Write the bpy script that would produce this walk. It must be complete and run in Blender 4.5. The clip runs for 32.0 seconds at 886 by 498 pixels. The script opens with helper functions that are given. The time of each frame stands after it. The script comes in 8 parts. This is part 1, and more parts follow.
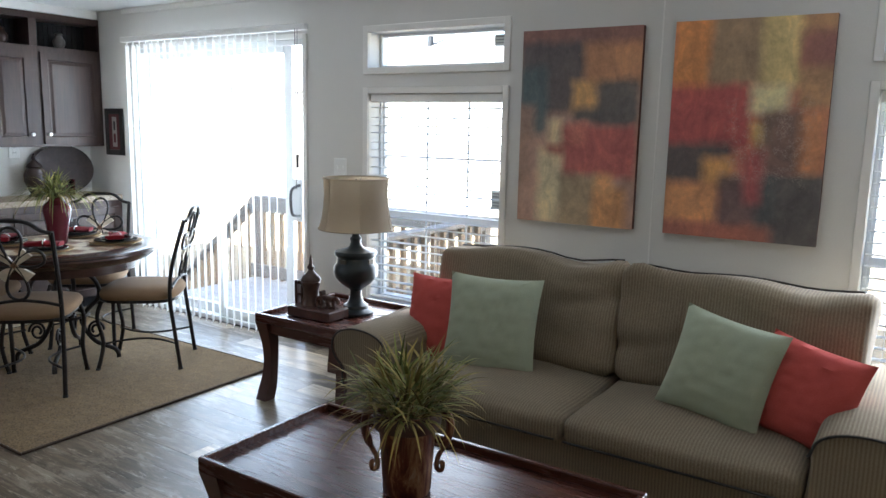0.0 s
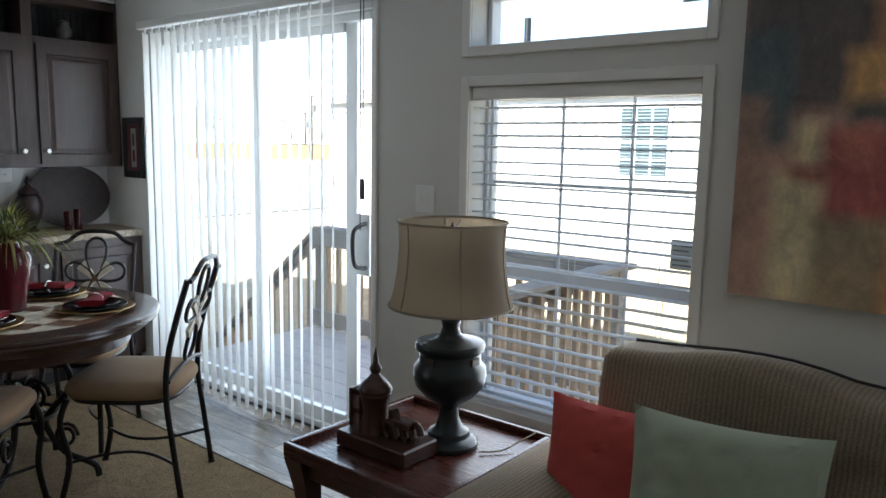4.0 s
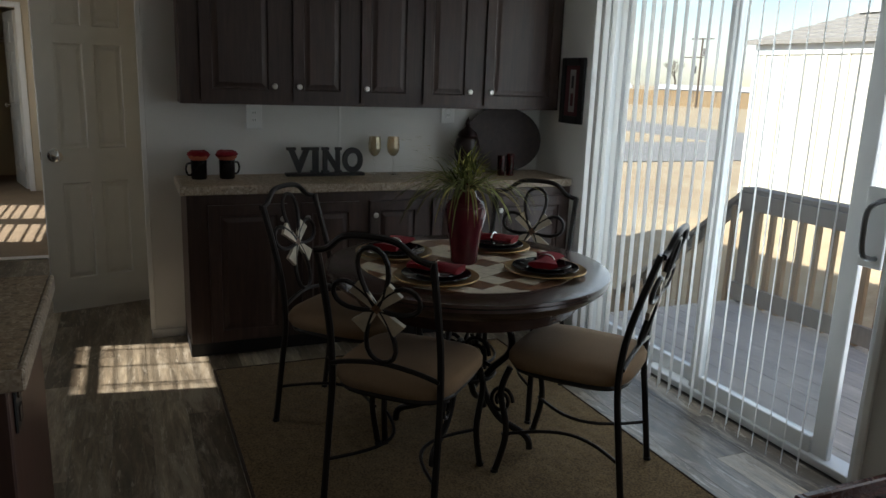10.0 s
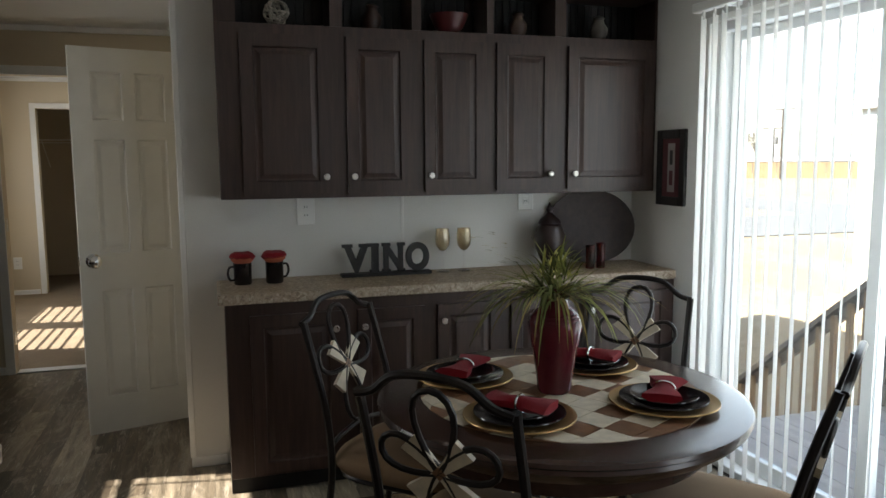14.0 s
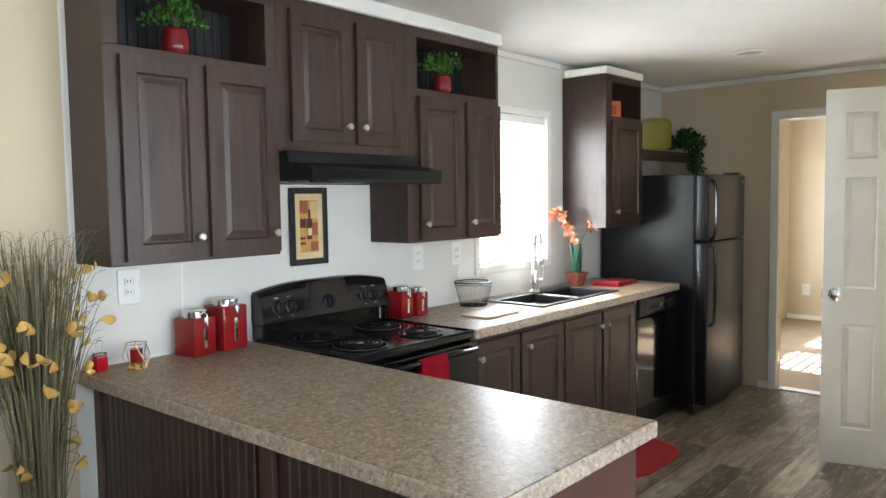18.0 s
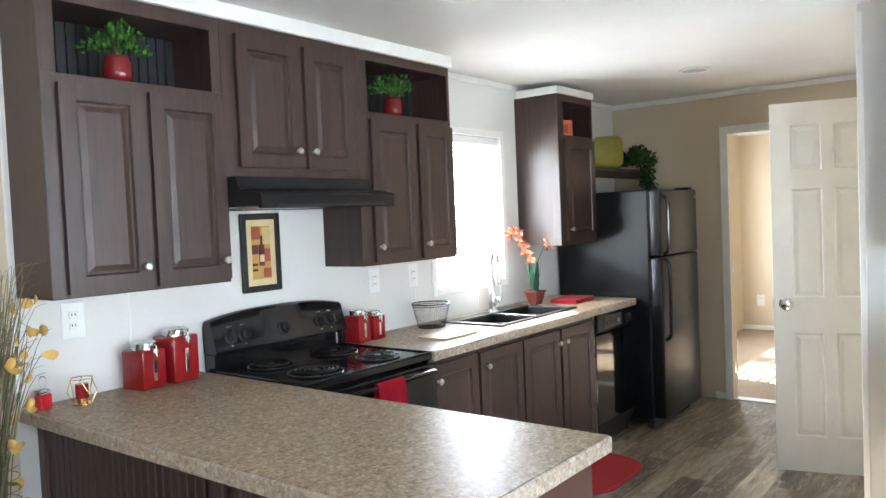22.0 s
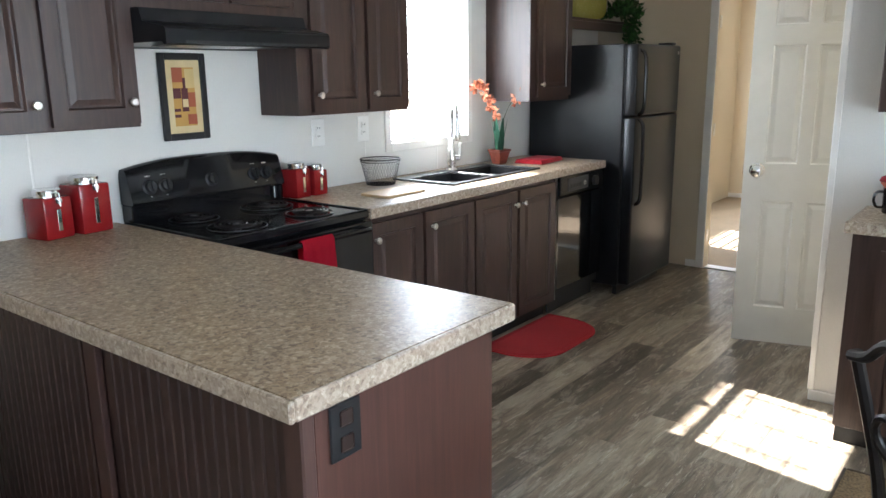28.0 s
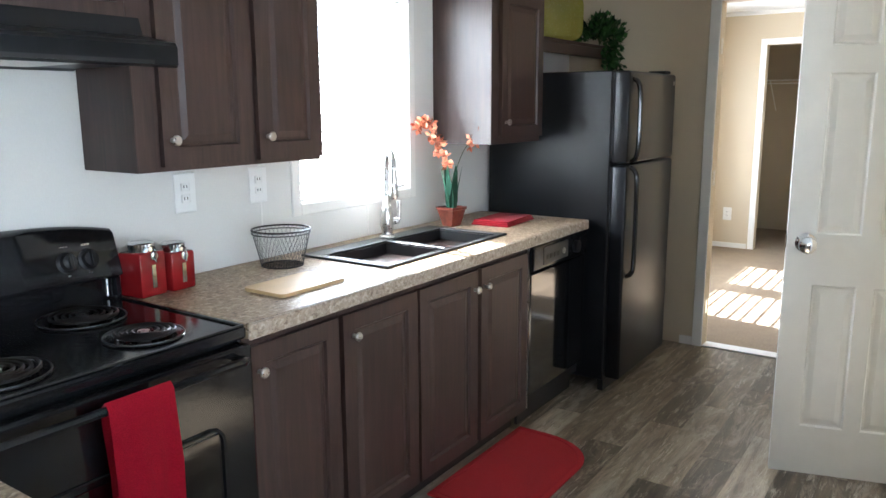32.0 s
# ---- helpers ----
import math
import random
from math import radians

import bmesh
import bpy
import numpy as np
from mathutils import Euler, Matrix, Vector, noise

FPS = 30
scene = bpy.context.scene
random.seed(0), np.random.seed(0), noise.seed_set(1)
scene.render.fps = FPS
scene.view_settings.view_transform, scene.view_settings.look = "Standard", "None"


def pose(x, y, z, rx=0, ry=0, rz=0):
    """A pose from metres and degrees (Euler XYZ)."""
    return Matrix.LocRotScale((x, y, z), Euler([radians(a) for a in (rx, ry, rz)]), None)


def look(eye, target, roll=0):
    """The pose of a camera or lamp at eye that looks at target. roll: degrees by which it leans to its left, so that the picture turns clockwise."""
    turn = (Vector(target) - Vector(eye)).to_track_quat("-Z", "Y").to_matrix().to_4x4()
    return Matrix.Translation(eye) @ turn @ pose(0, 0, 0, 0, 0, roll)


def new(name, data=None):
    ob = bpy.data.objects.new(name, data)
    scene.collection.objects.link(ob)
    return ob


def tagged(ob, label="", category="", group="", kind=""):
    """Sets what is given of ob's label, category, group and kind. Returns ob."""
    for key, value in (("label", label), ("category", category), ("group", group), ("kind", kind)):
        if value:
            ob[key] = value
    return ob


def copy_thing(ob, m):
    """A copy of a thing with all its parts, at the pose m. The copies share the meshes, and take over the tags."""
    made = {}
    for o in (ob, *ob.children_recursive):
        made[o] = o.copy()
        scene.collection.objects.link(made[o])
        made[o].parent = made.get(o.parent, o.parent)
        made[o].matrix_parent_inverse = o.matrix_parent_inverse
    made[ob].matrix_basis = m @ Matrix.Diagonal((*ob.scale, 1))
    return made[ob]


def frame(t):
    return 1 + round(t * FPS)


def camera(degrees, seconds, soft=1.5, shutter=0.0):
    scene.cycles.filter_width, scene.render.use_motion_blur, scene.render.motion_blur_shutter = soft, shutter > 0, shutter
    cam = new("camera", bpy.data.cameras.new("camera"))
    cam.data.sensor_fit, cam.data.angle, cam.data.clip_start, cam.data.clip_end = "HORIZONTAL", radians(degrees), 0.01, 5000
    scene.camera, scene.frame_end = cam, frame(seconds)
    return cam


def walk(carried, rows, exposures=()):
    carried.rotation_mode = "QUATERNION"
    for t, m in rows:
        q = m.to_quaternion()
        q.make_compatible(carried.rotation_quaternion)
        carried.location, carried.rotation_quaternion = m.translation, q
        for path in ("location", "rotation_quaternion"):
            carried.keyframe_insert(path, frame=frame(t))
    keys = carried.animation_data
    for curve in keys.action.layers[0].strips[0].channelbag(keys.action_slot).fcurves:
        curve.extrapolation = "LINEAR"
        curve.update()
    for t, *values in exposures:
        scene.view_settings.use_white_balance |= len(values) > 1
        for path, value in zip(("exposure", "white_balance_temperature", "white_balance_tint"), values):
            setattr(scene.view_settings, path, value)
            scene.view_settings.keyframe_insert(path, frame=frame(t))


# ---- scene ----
# ---- camera and walk: seconds, eye, target, roll ----
cam = camera(61.1, 32.0)
ROWS = [
    (0, (0.188, -0.15, 1.535), (-0.894, 1.501, 1.211), 1.2),
    (0.5, (0.098, -0.01, 1.512), (-0.96, 1.655, 1.18), 0.3),
    (1, (0.027, 0.236, 1.522), (-1.044, 1.891, 1.185), -0.2),
    (1.5, (-0.075, 0.415, 1.52), (-1.167, 2.055, 1.174), -0.8),
    (2, (-0.294, 0.627, 1.518), (-1.414, 2.249, 1.181), -0.5),
    (2.5, (-0.471, 0.8, 1.499), (-1.603, 2.414, 1.163), -0.7),
    (4.5, (-1.101, 1.236, 1.496), (-2.404, 2.729, 1.232), 1.6),
    (5, (-1.221, 1.335, 1.496), (-2.573, 2.785, 1.236), 1.7),
    (5.5, (-1.361, 1.354, 1.491), (-2.782, 2.74, 1.239), 1.5),
    (6, (-1.561, 1.276, 1.497), (-3.067, 2.568, 1.245), 0.3),
    (6.5, (-1.665, 1.19, 1.483), (-3.313, 2.297, 1.237), 0.2),
    (7, (-1.664, 1.19, 1.483), (-3.433, 2.07, 1.175), 1.4),
    (7.5, (-1.652, 1.176, 1.452), (-3.413, 2.0, 0.983), 1.3),
    (8, (-1.664, 1.164, 1.442), (-3.396, 1.998, 0.889), 1.2),
    (8.5, (-1.67, 1.163, 1.44), (-3.391, 2.016, 0.883), 1.6),
    (9, (-1.672, 1.162, 1.452), (-3.406, 1.998, 0.909), 1.5),
    (9.5, (-1.673, 1.155, 1.469), (-3.449, 1.925, 0.966), 1.4),
    (10, (-1.67, 1.157, 1.481), (-3.463, 1.923, 1.035), 2.1),
    (10.5, (-1.659, 1.135, 1.494), (-3.476, 1.89, 1.136), 1.9),
    (11, (-1.633, 1.154, 1.51), (-3.463, 1.883, 1.161), 1.7),
    (11.5, (-1.647, 1.153, 1.487), (-3.472, 1.891, 1.133), 1.9),
    (12, (-1.688, 1.164, 1.467), (-3.515, 1.901, 1.12), 1.8),
    (12.5, (-1.8, 1.197, 1.484), (-3.642, 1.929, 1.216), 1.2),
    (13, (-1.941, 1.253, 1.512), (-3.807, 1.947, 1.323), 0.8),
    (13.5, (-2.143, 1.272, 1.494), (-4.001, 1.983, 1.286), 0.8),
    (14, (-2.25, 1.388, 1.477), (-4.149, 1.97, 1.241), -0.4),
    (14.5, (-2.315, 1.578, 1.497), (-4.286, 1.777, 1.227), 0.1),
    (15, (-2.27, 1.643, 1.5), (-4.25, 1.581, 1.224), -0.5),
    (15.5, (-2.319, 1.739, 1.505), (-4.248, 1.269, 1.266), -0.5),
    (17.5, (-2.078, 1.823, 1.501), (-3.647, 0.603, 1.281), 0.3),
    (18, (-2.053, 1.818, 1.519), (-3.563, 0.514, 1.381), -0.8),
    (18.5, (-2.04, 1.816, 1.535), (-3.497, 0.446, 1.482), -1.7),
    (19, (-2.013, 1.803, 1.537), (-3.361, 0.326, 1.493), -1.8),
    (19.5, (-2.008, 1.805, 1.56), (-3.254, 0.242, 1.505), -1.9),
    (20, (-2.019, 1.801, 1.56), (-3.267, 0.239, 1.503), -1.9),
    (20.5, (-2.024, 1.808, 1.554), (-3.296, 0.266, 1.501), -2.0),
    (21, (-2.051, 1.824, 1.52), (-3.436, 0.382, 1.476), -2.3),
    (21.5, (-2.079, 1.837, 1.514), (-3.575, 0.511, 1.458), -2.5),
    (22, (-2.087, 1.84, 1.513), (-3.663, 0.611, 1.432), -2.4),
    (22.5, (-2.091, 1.841, 1.507), (-3.694, 0.65, 1.404), -2.1),
    (23, (-2.079, 1.835, 1.504), (-3.677, 0.637, 1.397), -1.9),
    (23.5, (-2.077, 1.836, 1.504), (-3.679, 0.646, 1.383), -1.7),
    (24, (-2.076, 1.831, 1.503), (-3.679, 0.642, 1.373), -1.6),
    (24.5, (-2.081, 1.832, 1.498), (-3.68, 0.642, 1.33), -1.5),
    (25, (-2.087, 1.827, 1.488), (-3.677, 0.637, 1.257), -1.5),
    (25.5, (-2.091, 1.821, 1.476), (-3.672, 0.635, 1.169), -1.5),
    (27.5, (-2.259, 1.847, 1.447), (-3.808, 0.663, 0.999), -1.7),
    (28, (-2.419, 1.918, 1.46), (-3.949, 0.71, 1.013), -0.8),
    (28.5, (-2.525, 1.941, 1.459), (-4.033, 0.715, 0.988), -0.9),
    (29, (-2.623, 1.851, 1.453), (-4.113, 0.608, 0.966), -1.0),
    (29.5, (-2.725, 1.712, 1.454), (-4.215, 0.471, 0.964), -1.1),
    (30, (-2.886, 1.629, 1.451), (-4.373, 0.389, 0.951), -1.4),
    (30.5, (-3.114, 1.575, 1.476), (-4.597, 0.314, 1.019), -1.5),
    (31, (-3.256, 1.511, 1.461), (-4.721, 0.233, 0.993), -1.4),
    (31.5, (-3.35, 1.344, 1.469), (-4.89, 0.133, 1.063), -0.7),
    (32, (-3.422, 1.221, 1.477), (-5.046, 0.114, 1.106), -0.3),
]
EXPOSURES = [(0.0, 3.1, 5850, 12), (2.5, 2.9, 6000, 12), (4.5, 1.7, 5900, 10), (5.0, 1.4, 5900, 10), (6.0, 0.85, 6200, 10), (7.0, 0.35, 6300, 10), (8.0, 1.2, 6400, 10), (9.0, 1.55, 6400, 10), (10.0, 1.0, 6400, 10),
             (11.0, 0.45, 6300, 10), (12.0, 0.4, 6300, 10), (13.0, 0.95, 6300, 10), (14.0, 1.9, 6500, 10), (14.5, 2.7, 6700, 10), (15.0, 3.25, 6650, 10), (15.5, 3.4, 6650, 10), (17.5, 3.85, 6050, 10), (20.0, 4.0, 6000, 10), (22.0, 4.25, 5800, 10), (25.0, 4.25, 5650, 10), (28.0, 3.85, 5750, 10), (30.0, 3.7, 5800, 10), (31.0, 3.9, 5750, 10), (32.0, 4.0, 5600, 10)]
walk(cam, [(t, look(eye, target, roll)) for t, eye, target, roll in ROWS], EXPOSURES)

# ---- world and sun ----
world = bpy.data.worlds.new("sky")
scene.world = world
world.use_nodes = True
wn = world.node_tree.nodes
wl = world.node_tree.links
sky = wn.new("ShaderNodeTexSky")
sky.sky_type = "NISHITA"
sky.sun_disc = False
SUN_ELEV, SUN_AZ = 38.0, 189.8
sky.sun_elevation = radians(SUN_ELEV)
sky.sun_rotation = radians(SUN_AZ)
sky.dust_density = 0.4
wn["Background"].inputs[1].default_value = 0.11
# thin bright clouds over part of the sky
wc = wn.new("ShaderNodeTexCoord")
wm = wn.new("ShaderNodeMapping")
wm.inputs["Scale"].default_value = (2.2, 2.2, 6.0)
wz = wn.new("ShaderNodeTexNoise")
wz.inputs["Scale"].default_value, wz.inputs["Detail"].default_value, wz.inputs["Roughness"].default_value = 2.4, 7.0, 0.6
wr = wn.new("ShaderNodeValToRGB")
wr.color_ramp.elements[0].position, wr.color_ramp.elements[1].position = 0.46, 0.68
wr.color_ramp.elements[1].color = (0.6, 0.6, 0.6, 1)
ws_ = wn.new("ShaderNodeSeparateColor")
wg_ = wn.new("ShaderNodeCombineColor")
wx_ = wn.new("ShaderNodeMix")
wx_.data_type = "RGBA"
wl.new(wc.outputs["Generated"], wm.inputs[0])
wl.new(wm.outputs[0], wz.inputs["Vector"])
wl.new(wz.outputs["Fac"], wr.inputs[0])
wl.new(sky.outputs[0], ws_.inputs[0])
for k in range(3):
    wl.new(ws_.outputs[2], wg_.inputs[k])
wl.new(wr.outputs[0], wx_.inputs[0])
wl.new(sky.outputs[0], wx_.inputs[6])
wl.new(wg_.outputs[0], wx_.inputs[7])
wl.new(wx_.outputs[2], wn["Background"].inputs[0])
sun = new("sun", bpy.data.lights.new("sun", "SUN"))
sun.data.energy = 5.0
sun.data.angle = radians(0.5)
sun.data.color = (1.0, 0.95, 0.87)
az, el = radians(SUN_AZ), radians(SUN_ELEV)
SUN_FROM = Vector((math.sin(az) * math.cos(el), math.cos(az) * math.cos(el), math.sin(el)))
sun.matrix_world = look(SUN_FROM * 20, (0, 0, 0))


def daylight(name, x, y, z, w, h, facing, power, tint=(0.9, 0.96, 1.0)):
    """The sky's light through one opening: an area lamp in the plane of the opening."""
    ob = new(name, bpy.data.lights.new(name, "AREA"))
    ob.data.shape, ob.data.size, ob.data.size_y = "RECTANGLE", w, h
    ob.data.energy = power
    ob.data.color = tint
    ob.matrix_world = look((x, y, z), (x, y + facing, z))
    return ob


# ---- building tools ----
def part(name, bm, material, parent=None, label="", smooth=False):
    """Links a bmesh as one mesh object under a thing or a part."""
    me = bpy.data.meshes.new(name)
    bmesh.ops.recalc_face_normals(bm, faces=bm.faces[:])
    bm.to_mesh(me)
    bm.free()
    if smooth:
        for p in me.polygons:
            p.use_smooth = True
        me.set_sharp_from_angle(angle=radians(40))
    me.materials.append(material)
    ob = new(name, me)
    if parent is not None:
        ob.parent = parent
    if label:
        ob["label"] = label
    return ob


def thing(name, label, category, x=0, y=0, z=0, rz=0, group="", kind=""):
    ob = new(name)
    ob.empty_display_size = 0.1
    ob.matrix_world = pose(x, y, z, 0, 0, rz)
    return tagged(ob, label, category, group, kind)


def alone(name, bm, material, label, category, x=0, y=0, z=0, rz=0, group="", kind="", smooth=False):
    """A thing of one piece."""
    ob = part(name, bm, material, None, "", smooth)
    ob.matrix_world = pose(x, y, z, 0, 0, rz)
    return tagged(ob, label, category, group, kind)


def box(x0, x1, y0, y1, z0, z1, bevel=0.0, bm=None, seg=1):
    b = bmesh.new()
    m = Matrix.LocRotScale(((x0 + x1) / 2, (y0 + y1) / 2, (z0 + z1) / 2), None, (abs(x1 - x0), abs(y1 - y0), abs(z1 - z0)))
    bmesh.ops.create_cube(b, size=1, matrix=m)
    if bevel:
        bmesh.ops.bevel(b, geom=b.edges[:], offset=bevel, segments=seg, profile=0.5, affect="EDGES")
    return joined(bm, b)


def joined(bm, b):
    """Adds b to bm, or gives b where there is no bm yet."""
    if bm is None:
        return b
    me = bpy.data.meshes.new("tmp")
    b.to_mesh(me)
    bm.from_mesh(me)
    bpy.data.meshes.remove(me)
    b.free()
    return bm


def cyl(r, p, q, seg=16, r2=None, bm=None, caps=True):
    """A round bar from p to q."""
    b = bmesh.new()
    p, q = Vector(p), Vector(q)
    d = q - p
    m = Matrix.Translation((p + q) / 2) @ d.to_track_quat("Z", "Y").to_matrix().to_4x4()
    bmesh.ops.create_cone(b, cap_ends=caps, segments=seg, radius1=r, radius2=r if r2 is None else r2, depth=d.length, matrix=m)
    return joined(bm, b)


def lathe(profile, seg=32, bm=None, at=(0, 0, 0)):
    """A turned shape from (radius, height) pairs."""
    b = bm or bmesh.new()
    rings = []
    for r, z in profile:
        if r < 1e-5:
            rings.append([b.verts.new((at[0], at[1], at[2] + z))])
        else:
            rings.append([b.verts.new((at[0] + r * math.cos(2 * math.pi * i / seg), at[1] + r * math.sin(2 * math.pi * i / seg), at[2] + z)) for i in range(seg)])
    for a, c in zip(rings, rings[1:]):
        for i in range(seg):
            j = (i + 1) % seg
            if len(a) == 1 and len(c) > 1:
                b.faces.new((a[0], c[j], c[i])[::-1])
            elif len(c) == 1 and len(a) > 1:
                b.faces.new((a[i], a[j], c[0]))
            elif len(a) > 1:
                b.faces.new((a[i], a[j], c[j], c[i]))
    return b


def tube(points, r, seg=8, bm=None, closed=False, flat=1.0):
    """A bent round bar along the points; r may be one radius or one per point."""
    b = bm or bmesh.new()
    pts = [Vector(p) for p in points]
    n = len(pts)
    rad = r if isinstance(r, (list, tuple)) else [r] * n
    rings, side = [], None
    for i, p in enumerate(pts):
        a = pts[i - 1] if (i or closed) else p
        c = pts[(i + 1) % n] if (i < n - 1 or closed) else p
        d = (c - a).normalized()
        if side is None:
            side = d.orthogonal().normalized()
        side = (side - d * side.dot(d)).normalized()
        up = d.cross(side)
        rings.append([b.verts.new(p + rad[i] * (side * math.cos(2 * math.pi * k / seg) + up * flat * math.sin(2 * math.pi * k / seg))) for k in range(seg)])
    pairs = list(zip(rings, rings[1:])) + ([(rings[-1], rings[0])] if closed else [])
    for a, c in pairs:
        for k in range(seg):
            b.faces.new((a[k], a[(k + 1) % seg], c[(k + 1) % seg], c[k]))
    if not closed:
        b.faces.new(rings[0][::-1])
        b.faces.new(rings[-1])
    return b


def smoothline(points, steps=8, closed=False):
    """A Catmull-Rom line through the points."""
    p = [Vector(q) for q in points]
    n = len(p)
    out = []
    for i in range(n if closed else n - 1):
        a, b, c, d = (p[(i + k) % n] if closed else p[max(0, min(n - 1, i + k))] for k in (-1, 0, 1, 2))
        for s in range(steps):
            t = s / steps
            out.append(0.5 * (2 * b + (c - a) * t + (2 * a - 5 * b + 4 * c - d) * t * t + (3 * b - 3 * c + d - a) * t**3))
    if not closed:
        out.append(p[-1])
    return out


def frame_ring(w, h, t, d, bm=None, bevel=0.003):
    """An upright rectangular frame in the xz plane, outer size w by h from the corner (0, 0), bars t wide and d deep (y from 0 to d)."""
    bm = box(0, t, 0, d, 0, h, bevel, bm)
    bm = box(w - t, w, 0, d, 0, h, bevel, bm)
    bm = box(t, w - t, 0, d, 0, t, bevel, bm)
    return box(t, w - t, 0, d, h - t, h, bevel, bm)


def moved(bm, m):
    bmesh.ops.transform(bm, matrix=m, verts=bm.verts[:])
    return bm


def panel_door(w, h, d, stile, bm=None, cols=1, rows=None, raise_d=0.006, mid=None):
    """A door slab in the xz plane with raised panels sunk into its front, which faces -y. rows: (z0, z1) of each panel row."""
    rows = rows or [(stile, h - stile)]
    mid = stile * 0.8 if mid is None else mid
    pw = (w - 2 * stile - (cols - 1) * mid) / cols
    b = bmesh.new()
    xs = [0.0]
    for c in range(cols):
        x0 = stile + c * (pw + mid)
        xs += [x0, x0 + pw]
    xs.append(w)
    zs = [0.0]
    for z0, z1 in rows:
        zs += [z0, z1]
    zs.append(h)
    grid = [[b.verts.new((x, 0, z)) for x in xs] for z in zs]
    for i in range(len(zs) - 1):
        for j in range(len(xs) - 1):
            q = (grid[i][j], grid[i][j + 1], grid[i + 1][j + 1], grid[i + 1][j])
            if i % 2 == 1 and j % 2 == 1:
                x0, x1, z0, z1 = xs[j], xs[j + 1], zs[i], zs[i + 1]
                loops = [q]
                for inset, y in ((0.006, 0.009), (0.014, 0.009), (0.034, 0.009 - raise_d)):
                    k = min(inset, pw * 0.4)
                    loops.append(tuple(b.verts.new(v) for v in ((x0 + k, y, z0 + k), (x1 - k, y, z0 + k), (x1 - k, y, z1 - k), (x0 + k, y, z1 - k))))
                for la, lb in zip(loops, loops[1:]):
                    for k in range(4):
                        b.faces.new((la[k], la[(k + 1) % 4], lb[(k + 1) % 4], lb[k]))
                b.faces.new(loops[-1])
            else:
                b.faces.new(q)
    back = [b.verts.new(v) for v in ((0, d, 0), (w, d, 0), (w, d, h), (0, d, h))]
    b.faces.new(back[::-1])
    b.faces.new((*grid[0][::-1], back[0], back[1]))
    b.faces.new((*grid[-1], back[2], back[3]))
    b.faces.new((*[r[0] for r in grid], back[3], back[0]))
    b.faces.new((*[r[-1] for r in grid][::-1], back[1], back[2]))
    return joined(bm, b)


# ---- materials ----
class Mat:
    """A small node builder round one principled material."""

    def __init__(self, name, color, rough=0.5, metal=0.0, spec=0.5):
        self.m = bpy.data.materials.new(name)
        self.m.use_nodes = True
        self.t = self.m.node_tree
        self.b = self.t.nodes["Principled BSDF"]
        self.b.inputs["Base Color"].default_value = (*color, 1)
        self.b.inputs["Roughness"].default_value = rough
        self.b.inputs["Metallic"].default_value = metal
        self.b.inputs["Specular IOR Level"].default_value = spec
        self.coords = None

    def node(self, kind, **values):
        n = self.t.nodes.new("ShaderNode" + kind)
        for k, v in values.items():
            n.inputs[k.replace("_", " ")].default_value = v
        return n

    def link(self, a, b):
        self.t.links.new(a, b)

    def place(self, scale=(1, 1, 1), rand=False):
        c = self.node("TexCoord")
        m = self.node("Mapping")
        m.inputs["Scale"].default_value = scale
        self.link(c.outputs["Object"], m.inputs[0])
        if rand:
            o = self.node("ObjectInfo")
            k = self.t.nodes.new("ShaderNodeVectorMath")
            k.operation = "SCALE"
            k.inputs[0].default_value = (37.0, 19.0, 53.0)
            self.link(o.outputs["Random"], k.inputs["Scale"])
            self.link(k.outputs[0], m.inputs["Location"])
        return m.outputs[0]

    def noise(self, vec, scale, detail=4, rough=0.6, distort=0.0):
        n = self.node("TexNoise", Scale=scale, Detail=detail, Roughness=rough, Distortion=distort)
        self.link(vec, n.inputs["Vector"])
        return n.outputs["Fac"]

    def ramp(self, fac, stops):
        r = self.node("ValToRGB")
        e = r.color_ramp.elements
        while len(e) < len(stops):
            e.new(0.5)
        for el, (p, c) in zip(e, stops):
            el.position = p
            el.color = (*c, 1) if len(c) == 3 else c
        self.link(fac, r.inputs[0])
        return r.outputs[0]

    def mix(self, fac, a, b, blend="MIX"):
        x = self.t.nodes.new("ShaderNodeMix")
        x.data_type, x.blend_type = "RGBA", blend
        for sock, v in ((x.inputs[0], fac), (x.inputs[6], a), (x.inputs[7], b)):
            if hasattr(v, "links"):
                self.link(v, sock)
            else:
                sock.default_value = v if not isinstance(v, tuple) else (*v, 1)
        return x.outputs[2]

    def color(self, out):
        self.link(out, self.b.inputs["Base Color"])
        return self

    def rough(self, fac, lo, hi):
        r = self.node("MapRange")
        r.inputs["To Min"].default_value, r.inputs["To Max"].default_value = lo, hi
        self.link(fac, r.inputs[0])
        self.link(r.outputs[0], self.b.inputs["Roughness"])
        return self

    def bump(self, fac, strength=0.2, dist=0.002):
        n = self.node("Bump", Strength=strength, Distance=dist)
        self.link(fac, n.inputs["Height"])
        self.link(n.outputs[0], self.b.inputs["Normal"])
        return self


def shade(c, k):
    return tuple(min(1.0, v * k) for v in c)


def plain(name, c, rough=0.5, metal=0.0, var=0.12, scale=6, bump=0.1, bscale=90, spec=0.5):
    """Paint, plastic, ceramic, metal: soft mottling, fine grain."""
    m = Mat(name, c, rough, metal, spec)
    v = m.place()
    big = m.noise(v, scale)
    fine = m.noise(v, bscale, 2)
    m.color(m.ramp(big, [(0.3, shade(c, 1 - var)), (0.7, shade(c, 1 + var))]))
    m.rough(fine, max(0.02, rough - 0.07), min(1, rough + 0.09))
    if bump:
        m.bump(fine, bump, 0.001)
    return m.m


